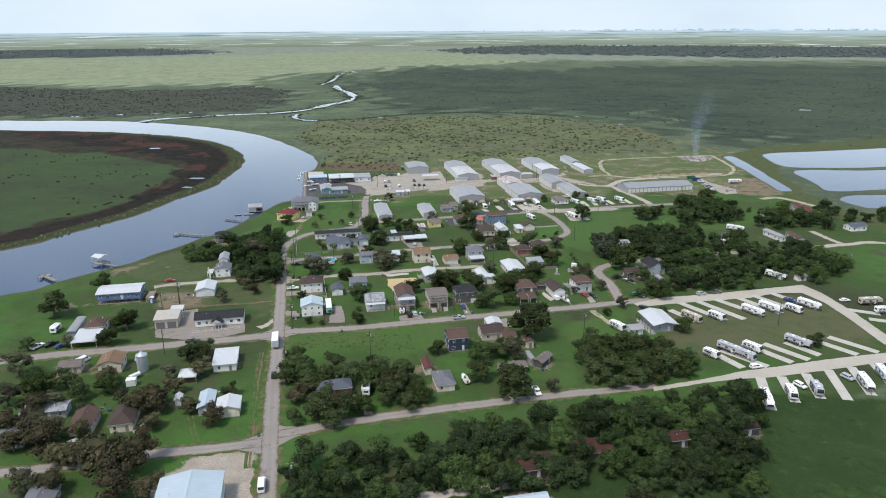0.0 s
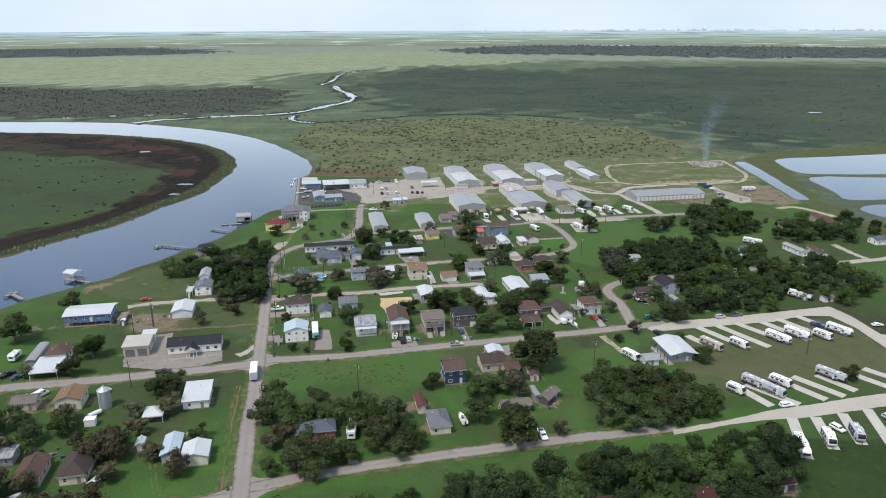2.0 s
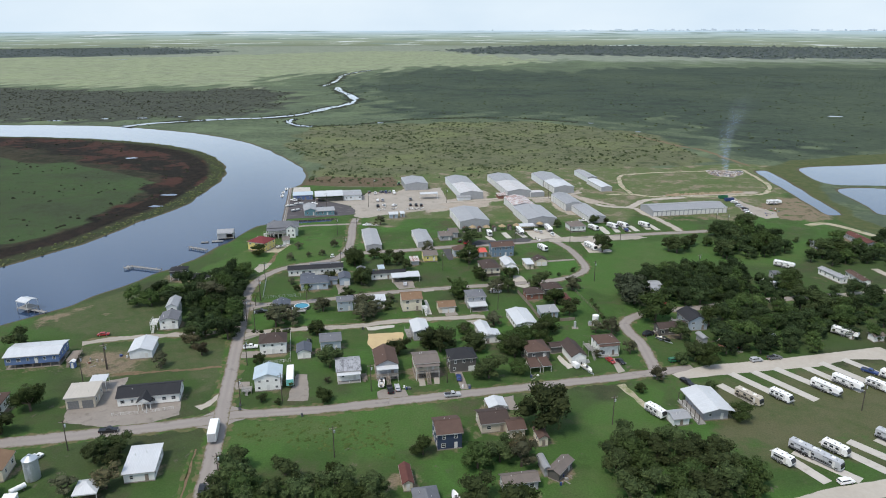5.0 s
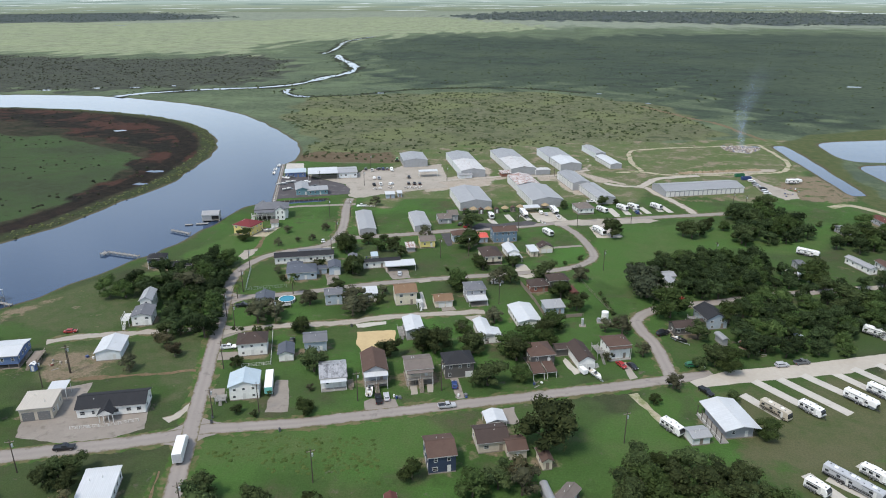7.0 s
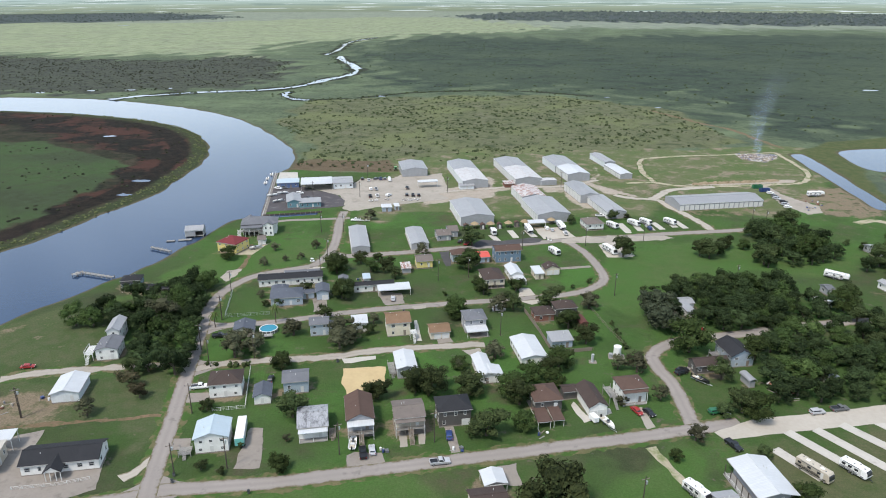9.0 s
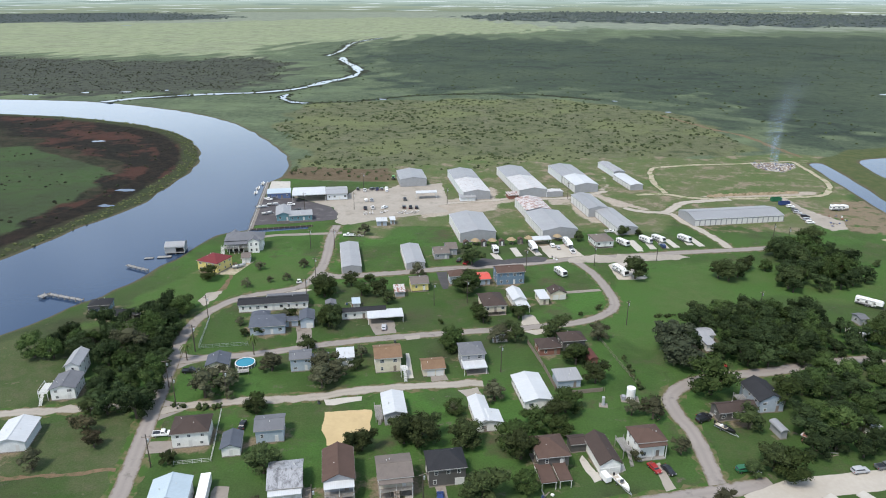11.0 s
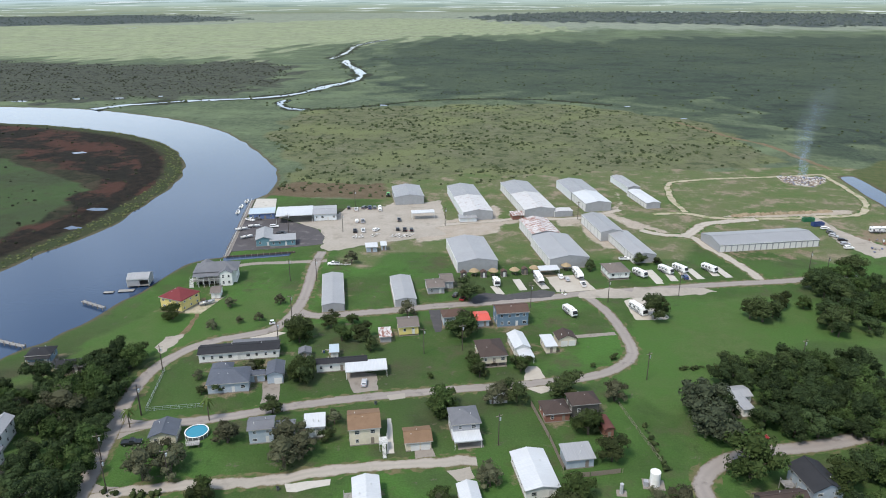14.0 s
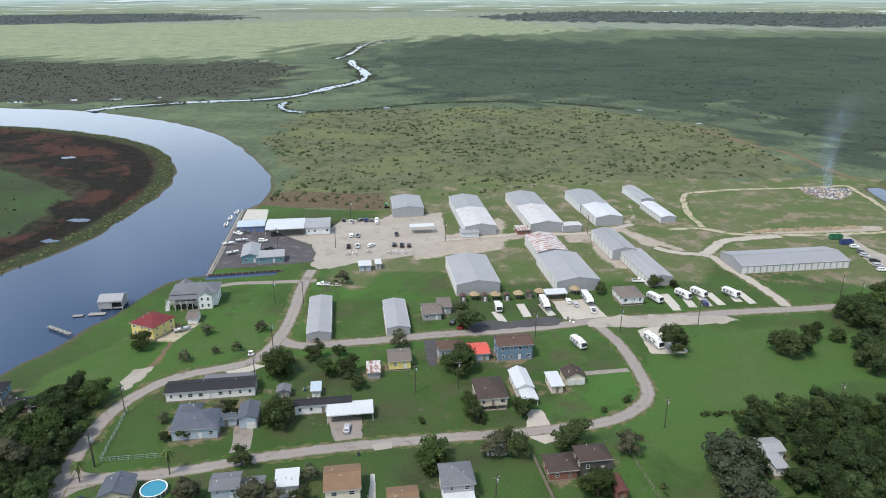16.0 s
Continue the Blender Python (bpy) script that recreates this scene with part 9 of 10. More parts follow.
silo = thing("silo", -131.8, 217.7, 0, 0, "tall galvanised steel silo", "silo")
part("drum", tube(1.95, 0.1, 6.5, 24), M["steel"], silo, smooth=False)
for k in range(7):
    part("hoop", cached("hoop", lambda: data("hoop", tube(2.0, 0, 0.08, 24), M["steel"])), None, silo, at=pose(0, 0, 0.9 + k * 0.9))
part("cone_roof", tube(2.05, 6.45, 7.5, 24, 0.35), M["steel"], silo)
part("cap", tube(0.4, 7.4, 7.75, 12), M["steel"], silo)
part("ladder", join(box(-0.25, -0.2, -2.1, -2.04, 0, 6.4), box(0.2, 0.25, -2.1, -2.04, 0, 6.4), *(box(-0.2, 0.2, -2.1, -2.05, 0.3 + k * 0.4, 0.34 + k * 0.4) for k in range(15))), M["steel"], silo)

tank = thing("water_tank", 33.6, 341.2, 0, 0, "white upright water tank", "tank")
part("drum", tube(1.35, 0.15, 4.2, 20), M["p_white"], tank)
part("lid", tube(1.38, 4.2, 4.5, 20, 0.5), M["p_white"], tank)
part("base", box(-3.0, 2.6, -2.0, 2.0, 0, 0.15), M["concrete"], tank)
part("pump_house", box(-2.8, -1.6, -1.2, 0.2, 0.15, 1.5), M["w_grey"], tank)
well = thing("well_tank", 24.8, 336.6, 0, 0, "slim blue-grey pressure tank on a slab", "tank")
part("drum", tube(0.5, 0.12, 3.0, 14), M["p_silver"], well)
part("base", box(-1.2, 1.4, -1.2, 1.2, 0, 0.12), M["concrete"], well)
gas = thing("gas_tank", -131.8, 211.6, 60, 0, "white horizontal gas tank on legs", "tank")
part("drum", moved(tube(0.75, -2.0, 2.0, 16), pose(0, 0, 1.3, 0, 90, 0)), M["p_white"], gas)
part("leg", join(box(-1.4, -1.2, -0.5, 0.5, 0, 0.9), box(1.2, 1.4, -0.5, 0.5, 0, 0.9)), M["concrete"], gas)
hutch = thing("utility_box", -130.4, 206.9, 17, 0, "small white utility cabin", "cabin")
part("body", bevelled(box(-1.6, 1.6, -1.2, 1.2, 0.1, 2.4), 0.05), M["w_white"], hutch)
part("roof", box(-1.7, 1.7, -1.3, 1.3, 2.4, 2.5), M["p_white"], hutch)
loo = thing("garden_cabin", -161.2, 281.1, 10, 0, "narrow blue cabin with a white roof", "cabin")
part("body", box(-0.8, 0.8, -0.8, 0.8, 0, 2.5), M["w_blue"], loo)
part("roof", roof_shape("gable_y", 2.0, 2.0, 2.6, 0.5), M["p_white"], loo)
part("door", box(-0.4, 0.4, -0.86, -0.8, 0.1, 2.1), M["trim"], loo)
for x, y, a, c in ((148.1, 580.1, 17, "green"), (150.4, 572.3, 17, "blue")):
    skip = thing("waste_container", x, y, a, 0.05, f"{c} steel waste container", "container", "waste containers")
    part("shell", join(box(-3.2, 3.2, -1.25, -1.15, 0.2, 2.2), box(-3.2, 3.2, 1.15, 1.25, 0.2, 2.2), box(-3.2, -3.1, -1.15, 1.15, 0.2, 2.2), box(3.1, 3.2, -1.15, 1.15, 0.2, 2.2), box(-3.1, 3.1, -1.15, 1.15, 0.2, 0.3)), M["p_" + c], skip)
    for k in range(6):
        part("rib", box(-2.9 + k * 1.15, -2.8 + k * 1.15, -1.33, -1.25, 0.2, 2.2), M["p_" + c], skip)
    part("runner", join(box(-3.0, 3.0, -0.7, -0.5, 0, 0.2), box(-3.0, 3.0, 0.5, 0.7, 0, 0.2)), M["p_black"], skip)
cart = thing("golf_cart", -99.6, 416.4, 25, 0.06, "small white golf cart on the road", "golf cart")
part("body", bevelled(box(-1.1, 1.1, -0.55, 0.55, 0.3, 0.8), 0.08), M["p_white"], cart)
part("canopy", bevelled(box(-0.8, 0.7, -0.55, 0.55, 1.75, 1.83), 0.03), M["p_white"], cart)
part("seat", box(-0.6, 0.0, -0.5, 0.5, 0.8, 1.2), M["p_black"], cart)
part("strut", join(beam((-0.7, -0.5, 0.8), (-0.7, -0.5, 1.76), 0.03), beam((-0.7, 0.5, 0.8), (-0.7, 0.5, 1.76), 0.03), beam((0.75, -0.5, 0.8), (0.6, -0.5, 1.76), 0.03), beam((0.75, 0.5, 0.8), (0.6, 0.5, 1.76), 0.03)), M["p_black"], cart)
for wx in (-0.7, 0.75):
    for sy in (-1, 1):
        wheel(cart, wx, sy * 0.5, 0.22, 0.16)

# wheeled bins by the road
def wheelie_bin():
    root = thing("wheeled_bin", 0, 0)
    part("body", extrude([(-0.3, 0.08), (0.28, 0.08), (0.36, 1.0), (-0.36, 1.0)], -0.3, 0.3, "y"), M["p_grey"], root)
    part("lid", bevelled(box(-0.4, 0.38, -0.33, 0.33, 1.0, 1.08), 0.02), M["p_black"], root)
    for sy in (-1, 1):
        part("wheel", moved(tube(0.11, -0.03, 0.03, 10), pose(-0.28, sy * 0.27, 0.11, 90, 0, 0)), M["rubber"], root)
    return root


first_bin = None
for x, y in BINS:
    m4 = pose(x, y, 0.02, 0, 0, (x * 41) % 360)
    if first_bin is None:
        first_bin = ob = wheelie_bin()
        ob.matrix_basis = m4
    else:
        ob = copy_thing(first_bin, m4)
    tagged(ob, "dark plastic wheeled waste bin by the roadside", "waste bin", "bins along the streets")

# green tractor beside the boat store
tractor = thing("tractor", -94.4, 598.5, 100, 0.06, "bright green farm tractor with a cab", "tractor")
part("bonnet", bevelled(box(0.2, 2.0, -0.45, 0.45, 0.9, 1.7), 0.1), M["p_lime"], tractor)
part("cab", bevelled(extrude([(-1.5, 1.0), (0.3, 1.0), (0.15, 2.6), (-1.3, 2.65)], -0.7, 0.7, "y"), 0.08), M["glass"], tractor)
part("roof", bevelled(box(-1.5, 0.4, -0.85, 0.85, 2.62, 2.8), 0.06), M["p_lime"], tractor)
part("loader_arm", join(beam((-0.2, 0.75, 1.6), (2.9, 0.6, 0.7), 0.09), beam((-0.2, -0.75, 1.6), (2.9, -0.6, 0.7), 0.09), box(2.8, 3.3, -0.9, 0.9, 0.2, 0.9)), M["p_lime"], tractor)
for wx, wr in ((-0.9, 0.8), (1.5, 0.5)):
    for sy in (-1, 1):
        wheel(tractor, wx, sy * 0.95, wr, 0.45)
        if wr > 0.6:
            part("mudguard", box(-1.6, -0.2, sy * 0.95 - 0.28, sy * 0.95 + 0.28, 1.62, 1.7), M["p_lime"], tractor)

# veranda of the camp office
veranda = thing("veranda", 61.6, 274.3, 14, 0, "open timber veranda along the camp office", "veranda")
part("floor", box(-5.2, -2.6, -7.4, 7.4, 0.0, 0.22), M["greywood"], veranda)
for k in range(6):
    part("post", cached("vpost", lambda: data("post", box(-0.09, 0.09, -0.09, 0.09, 0.2, 3.45), M["pole"])), None, veranda, at=pose(-5.0, -7.1 + k * 2.84, 0))
part("railing", join(box(-5.05, -4.95, -7.1, 7.1, 1.0, 1.1), box(-5.03, -4.97, -7.1, 7.1, 0.6, 0.66)), M["trim"], veranda)

# timber deck and building rubble of the long blue house
deck2 = thing("deck", -164.8, 287.0, 17, 0, "raised timber deck beside the blue house", "deck")
part("floor", box(-1.6, 1.9, -4.0, 4.6, 1.5, 1.65), M["wood"], deck2)
part("railing", join(box(1.8, 1.9, -4.0, 4.6, 2.5, 2.6), box(-1.6, 1.9, -4.0, -3.9, 2.5, 2.6), *(box(1.82, 1.88, -4.0 + k * 0.9, -3.94 + k * 0.9, 1.65, 2.5) for k in range(10))), M["wood"], deck2)
part("stairs", join(*(box(-1.2, 0.0, -4.3 - i * 0.3, -4.0 - i * 0.3, 1.3 - i * 0.18, 1.38 - i * 0.18) for i in range(8))), M["wood"], deck2)
for px in (-1.4, 1.7):
    for py in (-3.8, 0.3, 4.4):
        part("leg", box(px - 0.08, px + 0.08, py - 0.08, py + 0.08, 0, 1.5), M["wood"], deck2)

# balconies, side decks and back-yard clutter
def side_deck(x, y, ang, w, d, h, mat, label, steps=True):
    root = thing("deck", x, y, ang, 0, label, "deck")
    n = max(3, int(w / 0.3))
    for i in range(n):
        part("plank", cached(("deck_board", round(d, 1), h, mat), lambda: data("plank", box(0, 0.26, -d / 2, d / 2, h - 0.05, h), M[mat])), None, root, at=pose(-w / 2 + i * w / n, 0, 0))
    part("joist", join(box(-w / 2, w / 2, -d / 2, -d / 2 + 0.1, h - 0.24, h - 0.055), box(-w / 2, w / 2, d / 2 - 0.1, d / 2, h - 0.24, h - 0.055)), M[mat], root)
    for px in (-w / 2 + 0.1, w / 2 - 0.1):
        for py in (-d / 2 + 0.1, d / 2 - 0.1):
            part("post", box(px - 0.07, px + 0.07, py - 0.07, py + 0.07, 0, h + 1.0), M[mat], root)
    part("railing", join(box(-w / 2, w / 2, -d / 2, -d / 2 + 0.06, h + 0.9, h + 1.0), box(-w / 2, -w / 2 + 0.06, -d / 2, d / 2, h + 0.9, h + 1.0), *(box(-w / 2 + i * 0.4, -w / 2 + i * 0.4 + 0.05, -d / 2, -d / 2 + 0.05, h, h + 0.9) for i in range(int(w / 0.4)))), M[mat], root)
    if steps:
        m_ = max(3, int(h / 0.19))
        part("stairs", join(*(box(-0.5, 0.5, -d / 2 - 0.27 * (i + 1), -d / 2 - 0.27 * i, max(0.02, h - (i + 1) * h / m_ - 0.05), h - (i + 1) * h / m_ + 0.02) for i in range(m_ - 1))), M[mat], root)
    return root


side_deck(28.4, 313.6, 17, 2.6, 6.0, 2.7, "greywood", "weathered timber balcony on posts beside a house")
side_deck(-90.8, 270.6, 17, 3.4, 3.4, 1.2, "greywood", "grey timber deck beside a white house")
side_deck(-42.9, 322.0, 17, 2.2, 7.5, 1.2, "greywood", "long grey timber deck along a house")
side_deck(-52.9, 284.4, 17, 2.0, 4.5, 0.8, "wood", "narrow brown timber deck beside a house")
side_deck(-39.6, 346.6, 17, 2.4, 3.2, 2.6, "trim", "white balcony on posts at a cream house")
house(15.6, 313.6, 5.2, 4.6, 3.0, 0.8, "gable_x", "darkbrown", "w_dark", "brown-roofed lean-to behind a garage house", windows="", doors="")

side_deck(66.8, 343.6, 15, 3.0, 2.6, 2.4, "greywood", "small grey timber landing between two houses")
house(81.0, 325.2, 3.4, 3.0, 2.4, 0.3, "shed", "rustier_metal", "w_brick", "low brick lean-to beside an arched shed", ang=-45, windows="", doors="", name="shed", category="shed")

side_deck(-149.2, 318.6, 17, 2.8, 6.4, 2.6, "trim", "white upstairs balcony of a riverside house")


def junk(x, y, spread, count, seed, label):
    """A loose heap of yard things: boards, crates, barrels."""
    rnd_ = random.Random(seed)
    root = thing("yard_clutter", x, y, 0, 0, label, "yard clutter")
    for _ in range(count):
        px, py, a_ = rnd_.uniform(-spread, spread), rnd_.uniform(-spread, spread), rnd_.uniform(0, 180)
        kind_ = rnd_.random()
        paint_ = rnd_.choice(("p_white", "p_blue", "p_grey", "wood", "greywood", "p_tan", "w_brick"))
        if kind_ < 0.4:
            part("board", box(-1.1, 1.1, -0.14, 0.14, 0, 0.12), M[rnd_.choice(("wood", "greywood"))], root, at=pose(px, py, 0.02, 0, 0, a_))
        elif kind_ < 0.75:
            q_ = rnd_.uniform(0.3, 0.6)
            part("crate", bevelled(box(-q_, q_, -q_ * 0.8, q_ * 0.8, 0, q_ * 1.3), 0.04, 1), M[paint_], root, at=pose(px, py, 0.02, 0, 0, a_))
        else:
            part("barrel", join(tube(0.3, 0, 0.88, 12), tube(0.32, 0.28, 0.32, 12), tube(0.32, 0.58, 0.62, 12)), M[paint_], root, at=pose(px, py, 0.02))


for k, (jx, jy, js, jn, what) in enumerate(((86.0, 322.0, 3.2, 9, "loose boards and white crates at the wood's edge"), (61.8, 309.8, 1.6, 6, "barrels and crates beside a parked car"), (56.0, 335.0, 2.2, 7, "crates and boards in front of a dark house"), (-155.8, 284.6, 3.0, 10, "building boards and crates beside the blue house"), (-147.0, 292.0, 2.4, 6, "boards and barrels beside the workshop"), (-45.0, 284.0, 1.8, 6, "crates and barrels under a raised house"), (-36.5, 278.0, 1.2, 5, "barrels and crates on a concrete apron"), (-98.4, 203.0, 2.0, 6, "crates and barrels behind an outbuilding"), (-131.0, 191.0, 2.4, 7, "old boards and crates behind a house"), (15.8, 233.0, 2.4, 8, "boards and crates beside a brown shed"), (7.0, 291.8, 2.0, 6, "boards and crates before a raised house"), (-16.0, 282.0, 1.6, 4, "crates beside a short drive"), (-72.0, 398.5, 2.0, 6, "crates and barrels behind a small shed"), (172.0, 548.0, 4.0, 12, "scrap boards and barrels in the storage yard"), (166.0, 536.0, 4.0, 10, "scrap crates and barrels in the storage yard"), (12.0, 461.8, 2.0, 5, "crates beside the camping court"))):
    junk(jx, jy, js, jn, 300 + k, what)
small = thing("utility_trailer", 22.6, 300.6, -62, 0.04, "small white enclosed trailer on the lawn", "trailer")
part("body", bevelled(box(-1.5, 1.5, -0.85, 0.85, 0.45, 2.1), 0.08), M["p_white"], small)
part("tongue", beam((1.4, 0, 0.5), (2.5, 0, 0.45), 0.05), M["p_black"], small)
for sy in (-1, 1):
    wheel(small, -0.2, sy * 0.92, 0.3, 0.18)

# heaps of demolition waste on the field
rnd = random.Random(9)
v, f = [], []
dbr = np.asarray(DEBRIS)
for x, y in scatter(DEBRIS, 420, 4):
    s = rnd.uniform(0.3, 1.3)
    sh = moved(box(-s, s, -s * rnd.uniform(0.2, 0.6), s * 0.4, -0.1, rnd.uniform(0.2, 0.9)), pose(x, y, 0, rnd.uniform(-20, 20), rnd.uniform(-20, 20), rnd.uniform(0, 180)))
    k = len(v)
    v += sh[0]
    f += [tuple(i + k for i in q) for q in sh[1]]
m, nt, bs = nodes_of("rubble")
geo = nt.nodes.new("ShaderNodeNewGeometry")
ramp = nt.nodes.new("ShaderNodeValToRGB")
ramp.color_ramp.interpolation = "CONSTANT"
for pos, c in ((0.3, (0.30, 0.24, 0.19, 1)), (0.55, (0.12, 0.14, 0.2, 1)), (0.75, (0.5, 0.48, 0.45, 1))):
    ramp.color_ramp.elements.new(pos).color = c
ramp.color_ramp.elements[0].color = (0.16, 0.12, 0.09, 1)
nt.links.new(geo.outputs["Random Per Island"], ramp.inputs["Fac"])
nt.links.new(ramp.outputs["Color"], bs.inputs["Base Color"])
tagged(new("rubble", mesh_of("rubble", v, f, m)), "heaps of mixed demolition rubble", "rubble", kind="stuff")

# ridge of dug soil along the field
rnd = random.Random(19)
v, f = [], []
for x, y in smooth_line(BERM, 1.3):
    r = rnd.uniform(1.0, 2.1)
    cx_, cy_ = x + rnd.uniform(-0.6, 0.6), y + rnd.uniform(-0.6, 0.6)
    k, n = len(v), 9
    for q_, z_ in ((1.25, -0.1), (0.8, 0.4), (0.35, 0.68)):
        v += [(cx_ + r * q_ * rnd.uniform(0.8, 1.2) * math.cos(6.2832 * i / n), cy_ + r * q_ * rnd.uniform(0.8, 1.2) * math.sin(6.2832 * i / n), r * z_) for i in range(n)]
    v.append((cx_, cy_, r * 0.75))
    for ring in (0, 1):
        f += [(k + ring * n + i, k + ring * n + (i + 1) % n, k + (ring + 1) * n + (i + 1) % n, k + (ring + 1) * n + i) for i in range(n)]
    f += [(k + 2 * n + i, k + 2 * n + (i + 1) % n, k + 3 * n) for i in range(n)]
tagged(new("soil_ridge", mesh_of("soil_ridge", v, f, M["soil"])), "low ridge of pale dug soil along the field", "soil", kind="stuff")

# ---- fences ----
def fence(pts, h, mat, label, gap=2.4, boards=False):
    pts = [Vector(p) for p in pts]
    root = thing("fence", pts[0].x, pts[0].y, 0, 0, label, "fence")
    for a, b in zip(pts, pts[1:]):
        n = max(1, int((b - a).length / gap))
        for i in range(n + 1):
            p = a.lerp(b, i / n) - pts[0]
            part("post", cached(("fpost", h, mat), lambda: data("post", box(-0.05, 0.05, -0.05, 0.05, 0, h), M[mat])), None, root, at=pose(p.x, p.y, 0))
        ang = math.degrees(math.atan2((b - a).y, (b - a).x))
        ll = (b - a).length
        p = a - pts[0]
        if boards:
            for k in range(int(ll / 0.6)):
                part("panel", cached(("fpan", h, mat), lambda: data("panel", box(0, 0.57, -0.02, 0.02, 0.05, h), M[mat])), None, root, at=pose(p.x, p.y, 0, 0, 0, ang) @ pose(k * 0.6, 0.06, 0))
        else:
            part("rail", moved(join(box(0, ll, -0.025, 0.025, h - 0.1, h - 0.04), box(0, ll, -0.02, 0.02, h * 0.5, h * 0.5 + 0.04), box(0, ll, -0.02, 0.02, 0.15, 0.19)), pose(p.x, p.y, 0, 0, 0, ang)), M[mat], root)
    return root


fence([(-122.7, 377.6), (-115.9, 354.2), (-99.4, 359.0)], 1.4, 'steel', 'pale wire fence round a lawn', boards=False)
fence([(-92.6, 291.4), (-83.3, 294.2), (-90.8, 317.5)], 1.2, 'trim', 'pale wire yard fence', boards=False)
fence([(0.8, 373.9), (6.6, 356.9), (10.4, 343.5)], 1.8, 'wood', 'weathered brown board fence', boards=True)
fence([(12.0, 340.8), (17.4, 342.2), (25.9, 344.9)], 1.5, 'wood', 'weathered brown board fence', boards=True)
fence([(24.9, 387.5), (32.5, 363.5), (36.7, 350.9)], 1.3, 'wood', 'low wire fence along the field', boards=False)
fence([(-128.4, 250.9), (-118.2, 253.8), (-110.8, 257.3)], 1.0, 'trim', 'low pale railing before the hall', boards=False)

# ---- trees ----
plant('oak', [(-194.6, 260.6, 14.6), (-156.5, 250.9, 11.7), (-156.5, 237.3, 10), (-158.7, 197.4, 12.5), (-151.9, 202.8, 9.8), (-136.1, 201.5, 9.7), (-119, 226.2, 7.4), (-185.4, 229.8, 6.6), (-76.1, 221, 10.2), (-76.5, 212.4, 8.9), (-70.2, 215.1, 10), (-62, 214.6, 8.9), (-59.4, 190.6, 10.8), (-50.8, 193, 10.8), (-52.9, 186.4, 8.8), (-41.6, 213.4, 11.7), (-35.5, 218.3, 10), (-37.9, 203, 10.3), (-28.7, 205.2, 9.4), (-47.9, 225.1, 8.2), (-25.8, 240.8, 7.6), (-9.4, 236, 10.5), (-3.2, 239.7, 9.6), (-8.7, 220.7, 9.9), (3.1, 210.3, 13.3), (-66, 187.9, 6.2), (-51.1, 220.5, 8.1), (9.7, 258, 18.4), (59.2, 347.9, 17.5), (71.4, 308.5, 10.9)])
plant('oak', [(43.2, 284.7, 4.5), (72.7, 270.4, 8), (66, 329.8, 9.4), (-43.8, 304.7, 8.8), (-28.4, 308.6, 12.5), (-32.7, 309.3, 8.1), (-15.4, 310.4, 10.7), (-1.4, 310.9, 11.5), (-8.7, 289.6, 12.6), (2.1, 294, 7.4), (-20.2, 326.4, 6.7), (-67.2, 291.4, 11), (-63, 266.8, 6.8), (-74.8, 377.6, 10.6), (13.1, 331.4, 11.5), (-26.2, 367.5, 11.1), (-129.6, 311.2, 7.6), (-94.3, 291.6, 5.2), (-80.4, 319.7, 7.7), (-47.4, 305.2, 5.3), (-26.3, 364.9, 9.3), (-3.7, 375.3, 9.5), (10.7, 381, 11.6), (-24.7, 416.2, 12.3), (-18, 392.3, 7.2), (-3.2, 394.3, 7.2), (17.7, 362.9, 9), (23.4, 349.6, 9.3), (4.1, 321.4, 10.4), (9.5, 326.5, 9.2)])
plant('oak', [(-28.5, 313.1, 11), (-32.7, 311.9, 9.5), (-1.6, 312.5, 7.9), (-14.6, 310.4, 8.6), (-84.2, 403.9, 11), (-79.9, 318, 7), (-76.9, 358.5, 7.4), (-56.3, 347.5, 5.3), (-75.7, 380.7, 9.1), (-100, 370, 4.9), (11.2, 319.5, 7.4), (-85.3, 406.5, 11.7), (-140.3, 415.8, 9.1), (-136.6, 384.6, 8), (-141.7, 380.1, 9.7), (-73.4, 377.7, 10.3), (-90.4, 380.3, 6.5), (-98.7, 367.2, 4.8), (-85.8, 410.5, 7.7), (-76.3, 417.1, 7.8), (-69.3, 407.2, 8.4), (-69, 421.7, 6), (-61.7, 408.4, 8.4), (-57.1, 401.5, 7.3), (-25.4, 416.3, 12.8), (-2.9, 395.5, 6.8), (-19.9, 397.4, 6.1), (-16.5, 388.6, 6.7), (47.2, 442, 12.3), (88, 445.1, 12.2)])
plant('oak', [(98.3, 459.1, 9.3), (107.6, 459.9, 7.2), (113, 444.5, 11.2), (74.8, 402, 10.8), (66.6, 403.2, 9.2), (84.9, 408.5, 8.8), (95.5, 407.3, 7.5), (17.6, 361.2, 9.9), (-26.6, 448.5, 13.2), (47.6, 500, 7.3), (24.7, 490.1, 6.2), (56, 501.3, 5.4), (28.5, 406.9, 3.2), (21.1, 400.1, 2.4), (-32.8, 385.5, 2.7), (84.1, 447.7, 9.4), (93.2, 450.2, 8.3), (117.8, 479.5, 11), (139.3, 495.9, 13), (123.6, 468.2, 12.2), (137.9, 458.7, 13.4), (131.2, 455, 11.8), (111.4, 439.6, 11.4), (160.6, 472.4, 4.3), (164.4, 444.2, 12.8), (173.5, 443.7, 14.1), (166.7, 466.2, 6), (132.7, 363.5, 13.5), (140.4, 363.6, 11.2), (124.7, 358.5, 8.9)])
